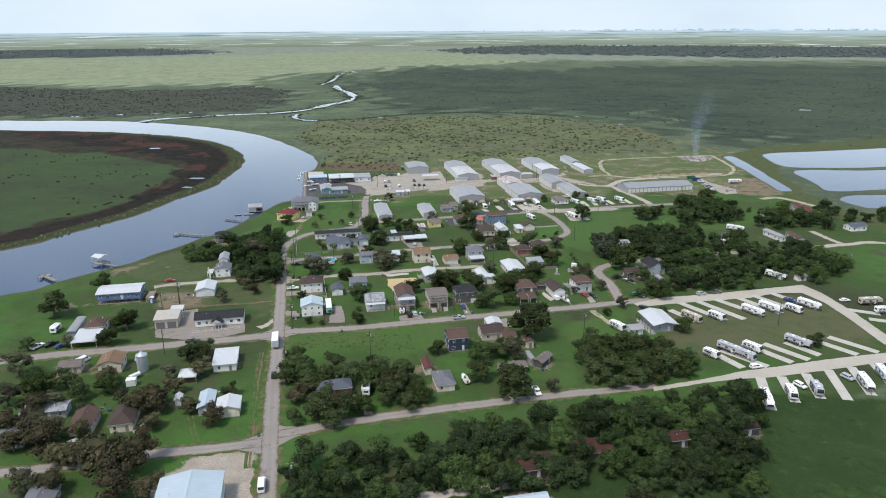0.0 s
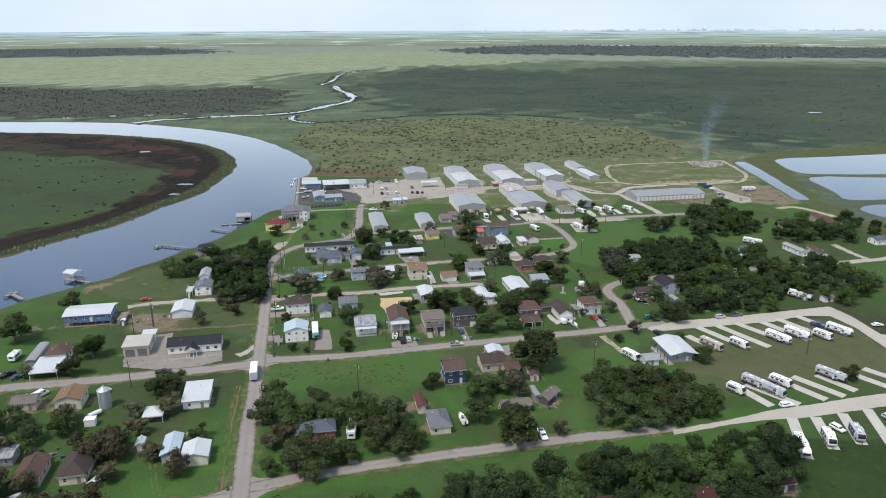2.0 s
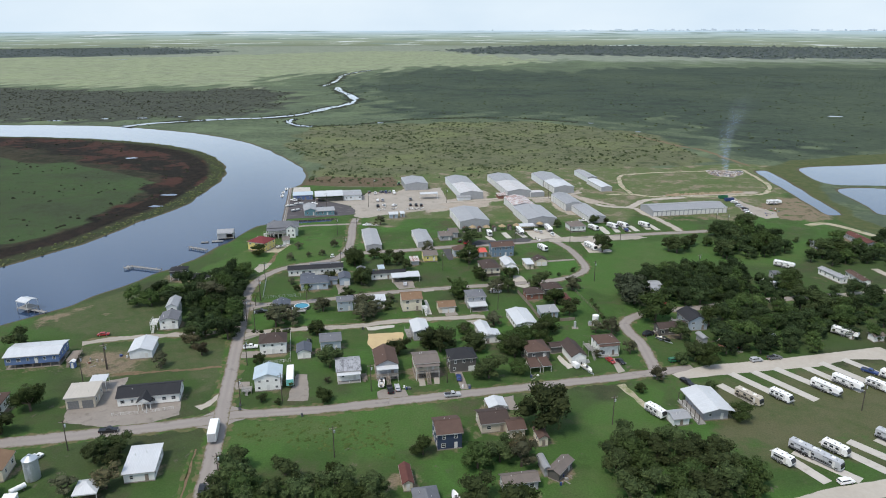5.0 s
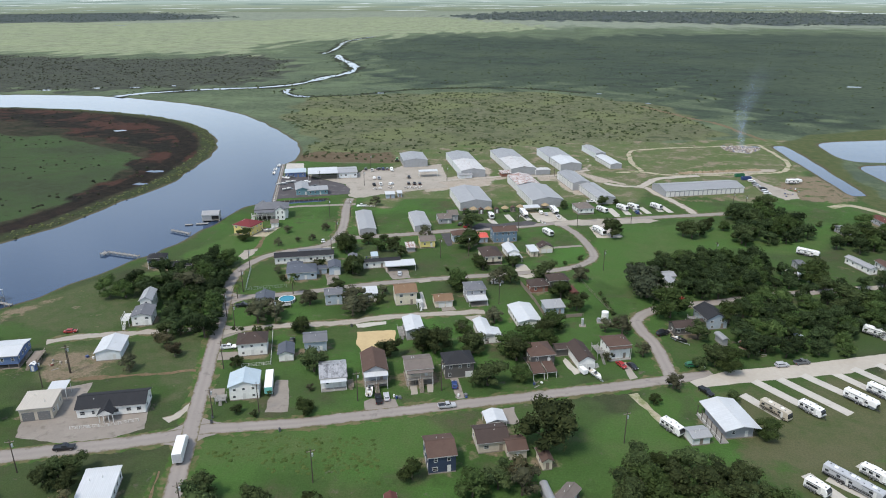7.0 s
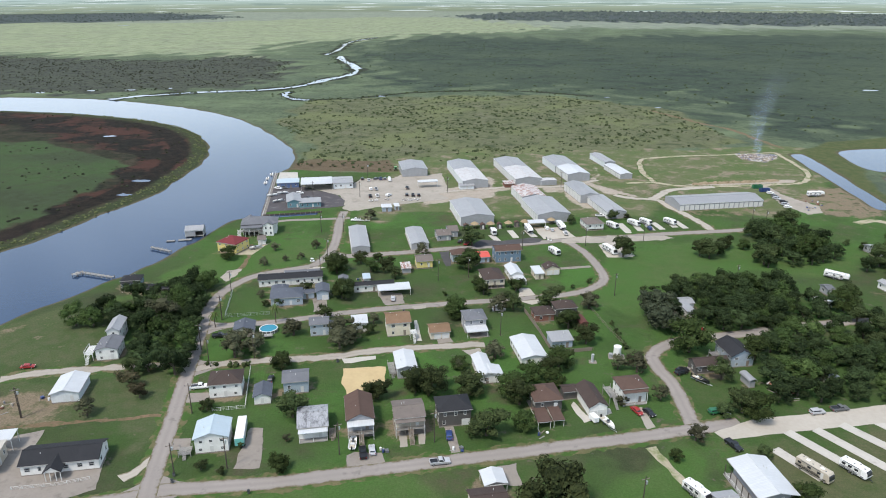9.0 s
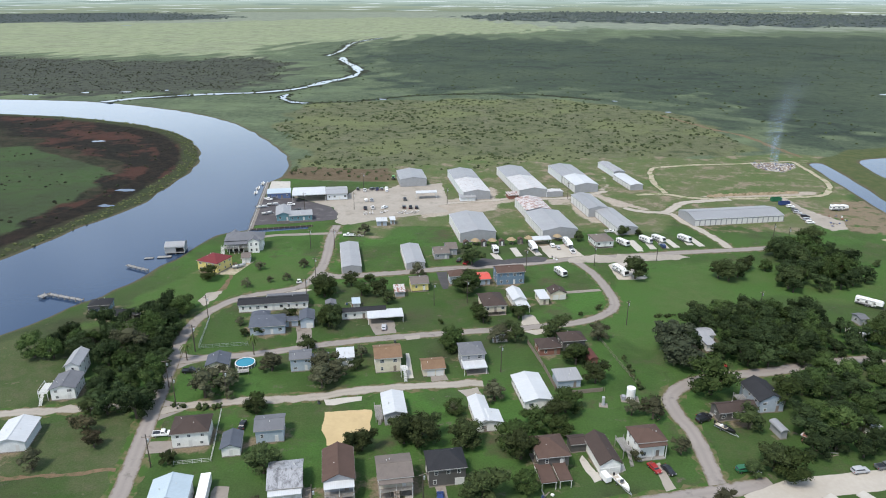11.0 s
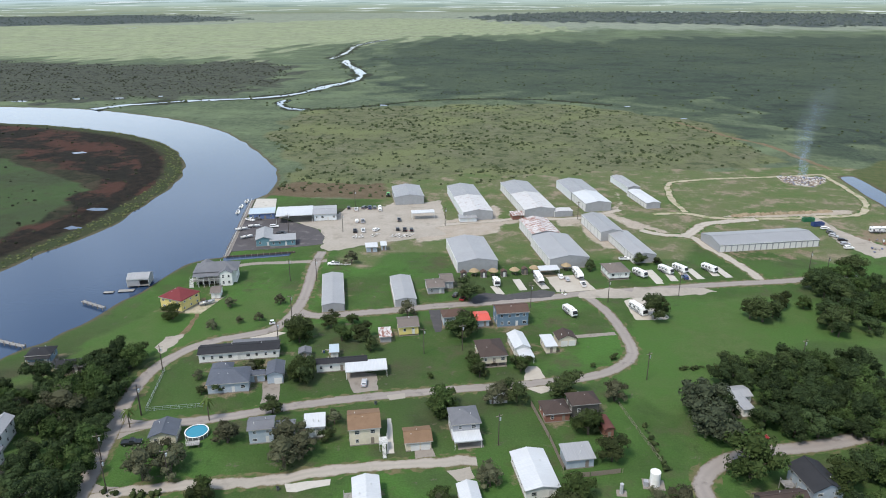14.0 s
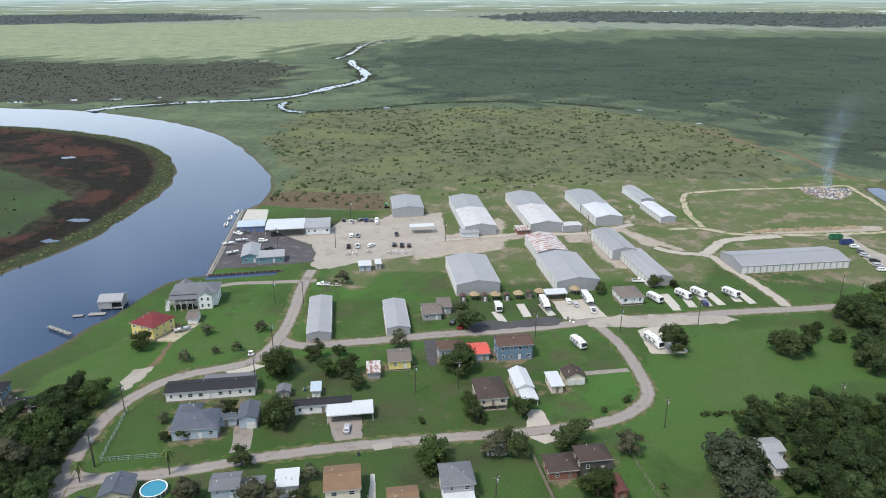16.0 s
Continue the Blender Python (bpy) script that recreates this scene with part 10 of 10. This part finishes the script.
plant('oak', [(127.7, 391.1, 12.3), (128.9, 381.2, 9.6), (133.8, 400.8, 10.2), (-191, 292.2, 11.2), (-142.3, 195.3, 8.8), (-92.4, 201.4, 6.9), (-113.2, 226.4, 6.6), (-77.3, 226.8, 9.5), (-83.5, 264.6, 4.3), (-76.7, 275.1, 3), (-77.4, 263.4, 2.8), (0.3, 306.8, 10.7), (67.6, 310.9, 10.5), (61.6, 308, 5.7), (67.9, 289.2, 4.8), (80.6, 344.9, 13.1), (91.4, 352.4, 11.2), (-103.4, 365.6, 3.8), (-72.2, 219.1, 9.4), (-62.5, 209.8, 9.8), (-61.8, 224.4, 8.8), (-55.5, 214.8, 10), (-46.2, 211.5, 9.8), (-45, 220.9, 9.4), (-34.6, 211.2, 9.8), (-59, 198.7, 8.5), (-45.7, 195.9, 9.1), (-67.6, 209.8, 9), (-30.9, 199.4, 7.7), (-118.5, 230.7, 7.4)])
plant('oak', [(-114.4, 232.2, 7.4), (2.9, 215.4, 11.4), (120.5, 261.2, 7.6), (32.4, 150.6, 8.3), (37.4, 139.6, 9.9), (43.3, 156.6, 6), (32.6, 144.3, 6.1), (42.3, 145.5, 8.4), (36.2, 155.7, 8.5), (30.7, 136.3, 6.7), (37.4, 161.8, 6.8), (43.6, 139.6, 7), (38.3, 220, 8.6), (38.7, 230.2, 8.9), (56.4, 238.5, 10.8), (41.7, 244.8, 9.1), (33.8, 242.7, 10.8), (53.1, 250, 8.4), (31.3, 224.6, 10.5), (39, 251.1, 8.4), (31.7, 232.8, 6.8), (36.7, 237.2, 9.8), (66.2, 236.8, 9.8), (57.4, 231, 10.4), (48.4, 234.7, 10.7), (46.4, 222.3, 8.6), (46.7, 251.9, 10.6), (49.6, 242.7, 10.7), (62.7, 241.9, 7.2), (58.7, 246.9, 10.3)])
plant('oak', [(51.9, 226.4, 11), (64.4, 230.9, 7.8), (45, 228.5, 9.9), (33, 249.2, 10.2), (29.5, 238.4, 11.2)])
plant('brown', [(-115.2, 194.1, 10.3), (-112.3, 203.1, 7.7), (-109, 215.7, 9.1), (-91.2, 184.8, 8.9), (-111.3, 156.1, 17.2), (-102.7, 159.7, 14.3), (-109.3, 180.5, 7.9), (-135, 164.9, 14), (-144.5, 165.6, 10), (-69.7, 199.8, 7.5), (2.1, 243.5, 8.6), (-102.3, 147.4, 13.4), (-122, 160.7, 9.7), (-150.1, 184, 10.9), (-152.4, 172.8, 12.1), (-128.2, 173.1, 7.7), (-120.5, 148.1, 9.1), (-93.6, 148.2, 9), (-124.7, 301.1, 8.2), (-118.5, 295.7, 6.2), (-139.2, 207.1, 9.2), (-126.5, 160, 9.8), (-66.3, 203.3, 7.8), (-137, 171.3, 13), (-118.1, 198.3, 8.4), (-38.9, 208.1, 9.6), (-113.2, 189.9, 12.2), (-102.1, 191, 7.6), (-118.4, 189, 10.6)])
plant('sparse', [(-174.9, 210.4, 12.2), (-164, 189.7, 11.2), (-134.1, 185.4, 7.3), (-146.4, 188.4, 10.1), (-126.4, 193.9, 7.5), (-128.2, 147.8, 10.6), (-118.7, 212.2, 8), (-171.5, 234.6, 6.7), (-135.8, 344.8, 15.2), (50.7, 294.5, 8), (-9.1, 335.8, 8.3), (-84.2, 342.7, 9.4), (-66, 342.5, 12.4), (-60.8, 339.4, 9.2), (-56.6, 355.8, 6.5), (-8.4, 374.9, 10.2), (-99.1, 324.1, 12.8), (-92.8, 327, 9.9), (-65.2, 279.5, 3.5), (-11, 373.5, 8), (26.6, 380.1, 8.6), (-8.6, 334.6, 8), (-20.7, 325.7, 5.4), (-92.4, 379.5, 7.7), (-99.1, 330.3, 10.8), (-93.9, 332.5, 8.4), (-84.2, 343.6, 7.9), (-64.3, 334.6, 11.6), (-61.2, 341.5, 8.6)])
plant('sparse', [(32.9, 332.4, 7), (-122.5, 429.4, 6.3), (-103.2, 434.8, 6.4), (-105.8, 418.7, 5), (-120.4, 409.1, 5.9), (-86.3, 482.9, 8.6), (-49.1, 430.1, 9.1), (-108.5, 373.8, 5), (26.5, 381.4, 8.6), (-112.6, 415.9, 4), (-79.9, 429.2, 2.9), (-167.7, 602.1, 3.5), (-157.6, 601.2, 3.4), (-152.3, 604.5, 3.5), (-141.9, 603.6, 3.4), (-135.2, 607.1, 3.5), (-110, 166.9, 7.6), (-144.2, 175.6, 9.8), (-129.1, 284.6, 8.1), (39.1, 331.5, 10.6), (44.2, 314.8, 6.9), (31.3, 310.2, 4.4), (3, 238, 10.8), (15.9, 215.4, 6.5)])
plant('willow', [(52.6, 377.4, 14.2), (53.5, 366.4, 15.5)])
WOODS += [(-43.6, 168.8, 10.8), (-35, 171.5, 10.2), (-42.2, 155.1, 10.9), (-4.5, 165.8, 9.5), (-25, 177.6, 8.3), (-9.6, 170.9, 8.6), (-39.4, 146, 9.7), (-12.2, 183.7, 9.5), (-50.2, 154.3, 9.9), (3.9, 164, 7.1), (-18.2, 158, 8.3), (-26, 161.8, 10.3), (-3, 187.5, 9.7), (-32.3, 151.4, 8.6), (-46.2, 162.8, 9), (-29.1, 167.8, 7.6), (-17.1, 171.1, 9.9), (-13, 177.5, 10.2), (-35.3, 158.6, 7.9), (-24.5, 153.1, 8.1), (-7.3, 156.7, 8.6), (-0.2, 175.5, 10.2), (-55.5, 150.3, 6.9), (-12.4, 161.6, 11), (-54.4, 163.5, 11.2), (-5.9, 177.9, 10.4), (-48, 146.3, 9.6), (-36.1, 164.9, 8.5), (-0.3, 159.5, 10.6), (4.2, 170.3, 6.8)]
WOODS += [(-57.3, 157.2, 7.2), (-19.7, 164.5, 9.6), (1.7, 183.3, 7.9), (20.3, 165, 8.6), (63.2, 210.8, 7.3), (60, 203.4, 8.9), (29.4, 170.2, 9.3), (61.9, 189.2, 10.3), (46.5, 180.8, 7.7), (36.3, 191.6, 9.7), (56, 193, 8.9), (44, 174.8, 8.8), (71.4, 199.3, 11.2), (47.8, 187, 8.3), (29.3, 201.3, 9.5), (6.4, 161.2, 7.9), (70.5, 205.6, 7.6), (8.9, 181.1, 10.6), (72.5, 182.2, 9.7), (78.7, 205.7, 11.2), (16.3, 180.1, 10.5), (70.7, 192.2, 9.9), (26, 189.2, 11), (57.7, 176.2, 10), (38.8, 179.8, 9.2), (52.6, 167.2, 9.5), (15.7, 171.1, 6.8), (41.2, 202, 10.5), (48, 201.8, 9.2), (4, 186.8, 9)]
WOODS += [(21.3, 185.1, 6.8), (11.6, 190.5, 11.2), (54.7, 209.3, 6.8), (23.2, 196.5, 9.3), (43, 195.5, 8.5), (58.7, 183.7, 9.9), (66.1, 183.4, 10.3), (80.2, 218.4, 10.4), (79.4, 198.4, 7), (21.8, 172.5, 9), (5.7, 173.4, 7.1), (69.2, 214.9, 7), (59.9, 169.4, 9.3), (37.2, 168.1, 8), (30.4, 193.8, 10.3), (62.8, 197.2, 9.2), (30.2, 181.2, 9.3), (49.7, 195.8, 6.8), (18.8, 191, 6.9), (65.2, 173.9, 9.5), (51.3, 175.7, 9.1), (54.6, 200.2, 9.1), (75.9, 213.8, 9.6), (43.9, 167.5, 10.9), (41.3, 186.1, 8.2), (35.8, 197.9, 8.9), (12.3, 164.6, 10.6), (34.4, 175.4, 8), (60.5, 172.4, 8.2), (67.5, 166.6, 8.1)]
WOODS += [(47.7, 160.6, 6.8), (57, 166.2, 5.6), (44.4, 154.2, 6.4), (61.6, 162.3, 5.4), (43.5, 168, 5.8), (63.9, 156.7, 6.5), (55.5, 157.3, 5.6), (52.3, 170.7, 7.9), (69.8, 177.7, 6.4), (51.6, 152.3, 7.8), (67, 173, 7.4), (51.6, 164.8, 6.2), (-138.2, 363.1, 10.9), (-134.4, 379.8, 10.3), (-162.5, 340.6, 9.4), (-152.1, 342.7, 11.1), (-143.9, 344.7, 7), (-128.1, 363.6, 7.1), (-138.2, 374.2, 9.1), (-145.4, 363, 8.2), (-130.1, 315.6, 9), (-155.2, 353.3, 7.6), (-126.9, 328.4, 7.6), (-132.8, 348.7, 7.2), (-129.7, 342.1, 10.9), (-161, 351.7, 7.7), (-134.7, 337.7, 9.8), (-133.1, 321.6, 9), (-120.9, 316.4, 9.8), (-133.3, 367.8, 7.4)]
WOODS += [(-157.1, 362.6, 10.7), (-141.7, 354.8, 11), (-121.3, 334.6, 9.5), (-124.6, 322.7, 8.5), (-129.1, 355.6, 7.6), (-117.2, 324.6, 10.1), (-114.9, 316.9, 11.2), (-148.2, 353, 10.4), (-126.4, 347.4, 9.8), (-143.9, 371.1, 11.1), (-166, 355.6, 9.9), (-141.6, 379.6, 10.7), (-166.9, 349.1, 8.2), (-124.1, 311.3, 10.1), (-122.4, 341.3, 8.2), (-114.4, 310.5, 11.1), (-127.7, 335.5, 7.4), (-134.8, 328.1, 8.9), (-147.5, 380.7, 7.5), (-157.6, 345.8, 9.7), (-136, 357.4, 8.7), (-151.9, 358.4, 7.1), (-137.5, 344, 10.7), (-169.6, 340.4, 11.1), (-151.3, 364.5, 11), (-140.8, 338.6, 11), (-127.7, 347.3, 7.9), (-136.2, 378.2, 7.5), (-143.1, 373.4, 9.6), (-141.6, 351.6, 7)]
WOODS += [(-133.2, 365.9, 9.1), (-133.7, 343.8, 8.5), (-147.5, 357.7, 6.3), (-134.2, 359.7, 10), (-132.7, 351.9, 6.5), (-143.6, 362.5, 6.3), (-124.2, 341.8, 7.8), (-131.1, 337, 6.5), (-151.5, 362.6, 7.9), (-135.4, 371.7, 6.4), (-140.5, 368, 9.9), (-127.8, 357, 9.2), (-139.9, 357.7, 9.8), (74.7, 390.6, 7.6), (74.2, 401.9, 10.9), (90.7, 400.3, 6.8), (80.5, 382.9, 10.4), (85.5, 378.3, 10.6), (75.1, 375, 9.4), (86.5, 389.6, 10.7), (73.3, 382.3, 8.8), (98.9, 394, 7), (105.2, 397.4, 10.4), (81.4, 396.5, 8.9), (102.6, 373.4, 7.1), (95.7, 378.1, 9.6), (107.8, 391.1, 7.4), (108.6, 406.1, 11.2), (68, 393.6, 9.4), (68.8, 372, 10.3)]
WOODS += [(54.8, 382.6, 7.1), (93.5, 371.1, 8.2), (82.7, 368.8, 10.9), (91.2, 382.8, 10.5), (93.9, 406.6, 10), (102.6, 384.2, 8.8), (87.4, 410.3, 9.9), (61.3, 394.1, 9.4), (82.5, 403.5, 7.9), (92.5, 392.6, 8.7), (101.8, 405.7, 8.2), (109.2, 383.4, 7.4), (58.6, 375.6, 10.3), (66.9, 400.7, 10.7), (76, 368.1, 10.5), (99.2, 367.1, 8.8), (96.3, 387, 8.6), (95.5, 348.1, 9.4), (102.9, 352.3, 10.7), (81.8, 327.4, 10.9), (87.8, 338.6, 8.9), (80.7, 318.4, 9.5), (92.6, 331.7, 11), (107.9, 329, 10.7), (99.1, 325.1, 8.1), (115.6, 342.2, 8), (114.9, 323.5, 7.3), (99, 333.3, 8.9), (110.7, 337.1, 8.8), (87.5, 322.6, 10.2)]
WOODS += [(108.1, 344.9, 8.6), (116.9, 330.7, 7.1), (87.9, 351.4, 10.2), (101.1, 340, 9.6), (120.8, 338, 9.8), (97.6, 357.1, 6.8), (105.7, 322.7, 8.6), (82.7, 334.1, 10.2), (94.5, 339.9, 10.1), (93.8, 320, 9), (122.1, 348.6, 8.9), (134.5, 349.4, 11.2), (102.3, 372, 8.7), (108.3, 367, 7.6), (104.9, 347, 8.5), (103.6, 359.2, 11.1), (115.9, 356.3, 10), (116.6, 370.4, 10.2), (111.7, 349, 7), (129.2, 354.3, 8.7), (124, 364.3, 9.6), (121.4, 339.9, 10.2), (133, 361.6, 7.9), (127.4, 343.9, 8.2), (114.8, 363.4, 6.8), (138.3, 356.4, 10.3), (114.8, 342.6, 10.3), (123.2, 462.6, 8.1), (131.4, 465.6, 9.1), (127.5, 482.5, 11.2)]
WOODS += [(140.2, 446.3, 9.6), (117, 445.3, 9.5), (118.7, 480.2, 12.1), (143.6, 460.2, 11.3), (135.6, 493.6, 9.9), (147.5, 451.8, 10.1), (113.9, 453.9, 11.5), (123.7, 452.8, 11.6), (132.1, 453.2, 11.2), (138.7, 503.1, 10.7), (139.8, 471.5, 9.7), (143.9, 486, 8.2), (112.2, 435.7, 8.7), (119.5, 472, 12), (124.8, 440.5, 11.2), (127, 490.5, 11.1), (134.7, 478.6, 11.1), (147.8, 472.3, 11.2), (133.6, 441.8, 8.2), (127.7, 473.9, 12.3), (173, 435.9, 11), (189.1, 459.9, 9.9), (181.2, 446, 10.7), (170.9, 448.3, 6.9), (163.9, 443.5, 6.9), (181.4, 468.4, 10.9), (195.6, 449.6, 10.6), (177.4, 459, 7.6), (184.1, 436.9, 8.6), (164.4, 431.2, 9.9)]
WOODS += [(197.5, 439.8, 7.8), (155.3, 435.8, 8.1), (194.4, 432.4, 11.1), (187.1, 451.8, 7.4), (190.2, 443.2, 10.9), (149.8, 373, 8.1), (146.8, 386.1, 7.7), (157.2, 389.8, 10.9), (163, 384.1, 10.1), (141.6, 371.6, 9.4), (158.9, 376.2, 10.6), (135, 381.4, 8.6), (146.3, 364.2, 6.8), (133.5, 371.1, 10.5), (143.9, 353.4, 6.9), (160.9, 355.8, 8.1), (152.1, 370.8, 8.2), (134.7, 339, 7.4), (154.1, 342, 8.7), (162, 345.6, 10.7), (151.6, 362, 8.3), (159.6, 376.8, 10.3), (173.4, 360, 10), (140.5, 362, 9.5), (142.8, 338.7, 8.6), (172.4, 369.6, 7.9), (159.8, 365.3, 6.9), (136.3, 348.9, 8.1), (167.9, 376.8, 10.3), (152.5, 350.7, 8)]
WOODS += [(169, 352, 8.4), (149.6, 334.3, 11), (203, 468.2, 7.8), (211.6, 478.5, 10.2), (205.3, 456.8, 8.5), (200.4, 447, 8.6), (212.9, 467, 10.1), (237.5, 454, 7), (217.2, 451.9, 7.6), (247.1, 451.2, 10.9), (226.8, 452.1, 8.4), (221, 460.2, 8.1), (211.4, 441.1, 9.2), (241.1, 462.9, 9.7), (83.6, 398.3, 7.7), (101.2, 406.1, 9.1), (83.1, 407, 9.4), (108.7, 379.8, 7.3), (87, 381.3, 10.3), (102.3, 388.3, 10.7), (95.4, 411.9, 8.6), (74.6, 399.6, 10.1), (91.7, 396.1, 8.3), (75.4, 407.9, 7.2), (108.2, 392.8, 9.7), (97.5, 376.8, 11.2), (117.4, 399.2, 6.8), (91.1, 388.7, 7.6), (78.6, 390.7, 8.5), (66.9, 394.3, 9.5)]
WOODS += [(74, 383.4, 11), (77.4, 376.7, 8.1), (110.8, 406.5, 11.1), (102, 397.1, 10.1), (117.6, 389.5, 10.5), (105.6, 412.2, 8.2), (92.2, 403.6, 11.2), (87.8, 412.5, 8.5), (96.8, 384, 7.1), (90.2, 374.9, 8.8), (115.4, 382.7, 8.3)]
woodland(WOODS, "dense dark green oak woodland")
for kinds in TREES.values():
    for ob in kinds:
        if ob.name not in PLANTED:
            for o in (*ob.children_recursive, ob):
                bpy.data.objects.remove(o)


def palm(x, y, h):
    root = thing("palm_tree", x, y, (x * 37) % 360, 0, "slender palm with a tuft of fronds", "palm")
    part("trunk", join(*(tube(0.2 - 0.012 * k, h * k / 8, h * (k + 1) / 8, 8, 0.19 - 0.012 * k) for k in range(8))), M["bark"], root)
    for i in range(13):
        a = i * 2.399
        up = 0.9 - 0.11 * i
        v, f = [], []
        for j in range(6):
            t = j / 5
            r = 2.3 * t
            z = h + up * 1.6 * t - 2.2 * t * t
            wd = 0.32 * math.sin(math.pi * (0.15 + 0.8 * t))
            v += [(r * math.cos(a) - wd * math.sin(a), r * math.sin(a) + wd * math.cos(a), z - 0.08), (r * math.cos(a), r * math.sin(a), z), (r * math.cos(a) + wd * math.sin(a), r * math.sin(a) - wd * math.cos(a), z - 0.08)]
            if j:
                b, c = 3 * (j - 1), 3 * j
                f += [(b, c, c + 1, b + 1), (b + 1, c + 1, c + 2, b + 2)]
        part("frond", mesh_of("frond", v, f, M["leaf_palm"]), None, root)


palm(-116.0, 345.6, 6)
palm(-94.4, 352.3, 7.5)

# ---- scrub and far woods ----
bushes("scrub", scatter(Z_SCRUB, 5600, 3, None, 2.4), M["leaf_scrub"], "dark scrub bushes dotted over the rough field", 0.25, 1.6, 3, 5)
bushes("scrub", scatter(Z_DARK_L, 4800, 4), M["leaf_brush"], "dark low brush across the far marsh", 0.3, 1.7, 4, 4, 1.1)
bushes("scrub", scatter(Z_DARK_R, 5200, 5, lambda x, y: (y < 2000)), M["leaf_scrub"], "dark low brush across the far marsh", 0.3, 1.6, 5, 4, 1.1)
bushes("scrub", scatter(Z_SPITGREEN, 380, 21) + scatter(Z_SPITBROWN, 500, 22), M["leaf_brush"], "low dark bushes over the marshy river spit", 0.2, 1.3, 21, 5)
rr = random.Random(8)
def along(line, step, reach, times=1):
    return [(x + rr.gauss(0, reach), y + rr.gauss(0, reach)) for x, y in smooth_line(line, step) for _ in range(times)]


bushes("creek_bushes", along(CREEK_A, 5, 15, 2) + along(CREEK_B, 5, 12, 2) + along(CREEK_C, 5, 13, 2) + along(CREEK_D, 4, 4, 2), M["leaf_scrub"], "dark bushes lining the winding creek", 0.3, 1.6, 15)
bushes("far_woods", scatter(Z_WOOD_R, 2600, 16), M["leaf_far_hazed"], "dark line of far woods below the horizon", 4, 11, 16, 4)
bushes("far_woods", scatter(Z_WOOD_L, 1300, 17), M["leaf_far_hazed"], "broken line of far low woods", 2, 6, 17, 4)
bushes("weeds", scatter([(-86.8, 248.8), (-63.5, 256.7), (-38.1, 258.7), (-32.1, 236.6), (-51.4, 237.5), (-70.0, 238.6), (-81.6, 238.4)], 420, 31), M["leaf_palm"], "low bright green weeds over the empty plot", 0.12, 0.7, 31, 5, 0.45)
thicket("hedge", HEDGE, M["leaf_oak"], "low dark hedge along a fence line", 0.9, 1.4, 40, 7)
reeds = []
for x, y in smooth_line(RIVER_SPIT[4:22], 1.5):
    for _ in range(3):
        reeds.append((x - rr.random() ** 1.3 * 13, y + rr.gauss(0, 4)))
inland = signed(np.array([p[0] for p in reeds]), np.array([p[1] for p in reeds]), river)
reeds = [p for p, d in zip(reeds, inland) if d > 1.4]
bushes("bank_reeds", reeds, M["leaf_reed"], "reeds and low bushes along the river bank", 0.15, 1.0, 8)

# ---- thin smoke over the rubble ----
rnd = random.Random(12)
v, f = [], []
cx0, cy0 = dbr.mean(0)
veiling = []
for turn in (20, 80, 140):
    ux, uy, rows_n, cols = math.cos(radians(turn)), math.sin(radians(turn)), 40, 13
    k = len(v)
    for i in range(rows_n):
        t = i / (rows_n - 1)
        half = 2.0 + 17 * t
        mx, my = cx0 - 2 + 2 * t + 15 * t * t + 2.0 * math.sin(t * 8 + turn), cy0 + 26 * t
        for j in range(cols):
            q = 2 * j / (cols - 1) - 1
            v.append((mx + ux * q * half + rnd.uniform(-0.3, 0.3), my + uy * q * half, 0.8 + 66 * t + 2.5 * math.sin(q * 3 + t * 9)))
            veiling.append((1 - q * q) ** 1.5 * min(1, 12 * t) * (1 - t) ** 1.3)
            if i and j:
                f.append((k + (i - 1) * cols + j - 1, k + (i - 1) * cols + j, k + i * cols + j, k + i * cols + j - 1))
m, nt, bs = nodes_of("thin_smoke")
nt.nodes.remove(bs)
veil, fore, back = (nt.nodes.new(k) for k in ("ShaderNodeBsdfTransparent", "ShaderNodeBsdfDiffuse", "ShaderNodeBsdfTranslucent"))
for n in (fore, back):
    n.inputs["Color"].default_value = (0.40, 0.48, 0.60, 1)
body, thin = nt.nodes.new("ShaderNodeMixShader"), nt.nodes.new("ShaderNodeMixShader")
body.inputs[0].default_value = 0.5
wisp = nt.nodes.new("ShaderNodeMath")
wisp.operation = "MULTIPLY"
nt.links.new(grain(nt, 0.12, 0.30, 0.75, detail=6, coord="World", stretch=(1, 1, 0.5)), wisp.inputs[0])
much = nt.nodes.new("ShaderNodeMath")
much.operation = "MULTIPLY"
much.inputs[1].default_value = 0.46
nt.links.new(attr(nt, "dense"), much.inputs[0])
nt.links.new(much.outputs[0], wisp.inputs[1])
nt.links.new(wisp.outputs[0], thin.inputs[0])
nt.links.new(fore.outputs[0], body.inputs[1])
nt.links.new(back.outputs[0], body.inputs[2])
nt.links.new(veil.outputs[0], thin.inputs[1])
nt.links.new(body.outputs[0], thin.inputs[2])
nt.links.new(thin.outputs[0], nt.nodes["Material Output"].inputs["Surface"])
smoke_mesh = mesh_of("smoke", v, f, m)
smoke_mesh.attributes.new("dense", "FLOAT", "POINT").data.foreach_set("value", veiling)
smoke = tagged(new("smoke", smoke_mesh), "thin blue-grey smoke drifting up", "smoke", kind="stuff")
smoke.visible_shadow = False
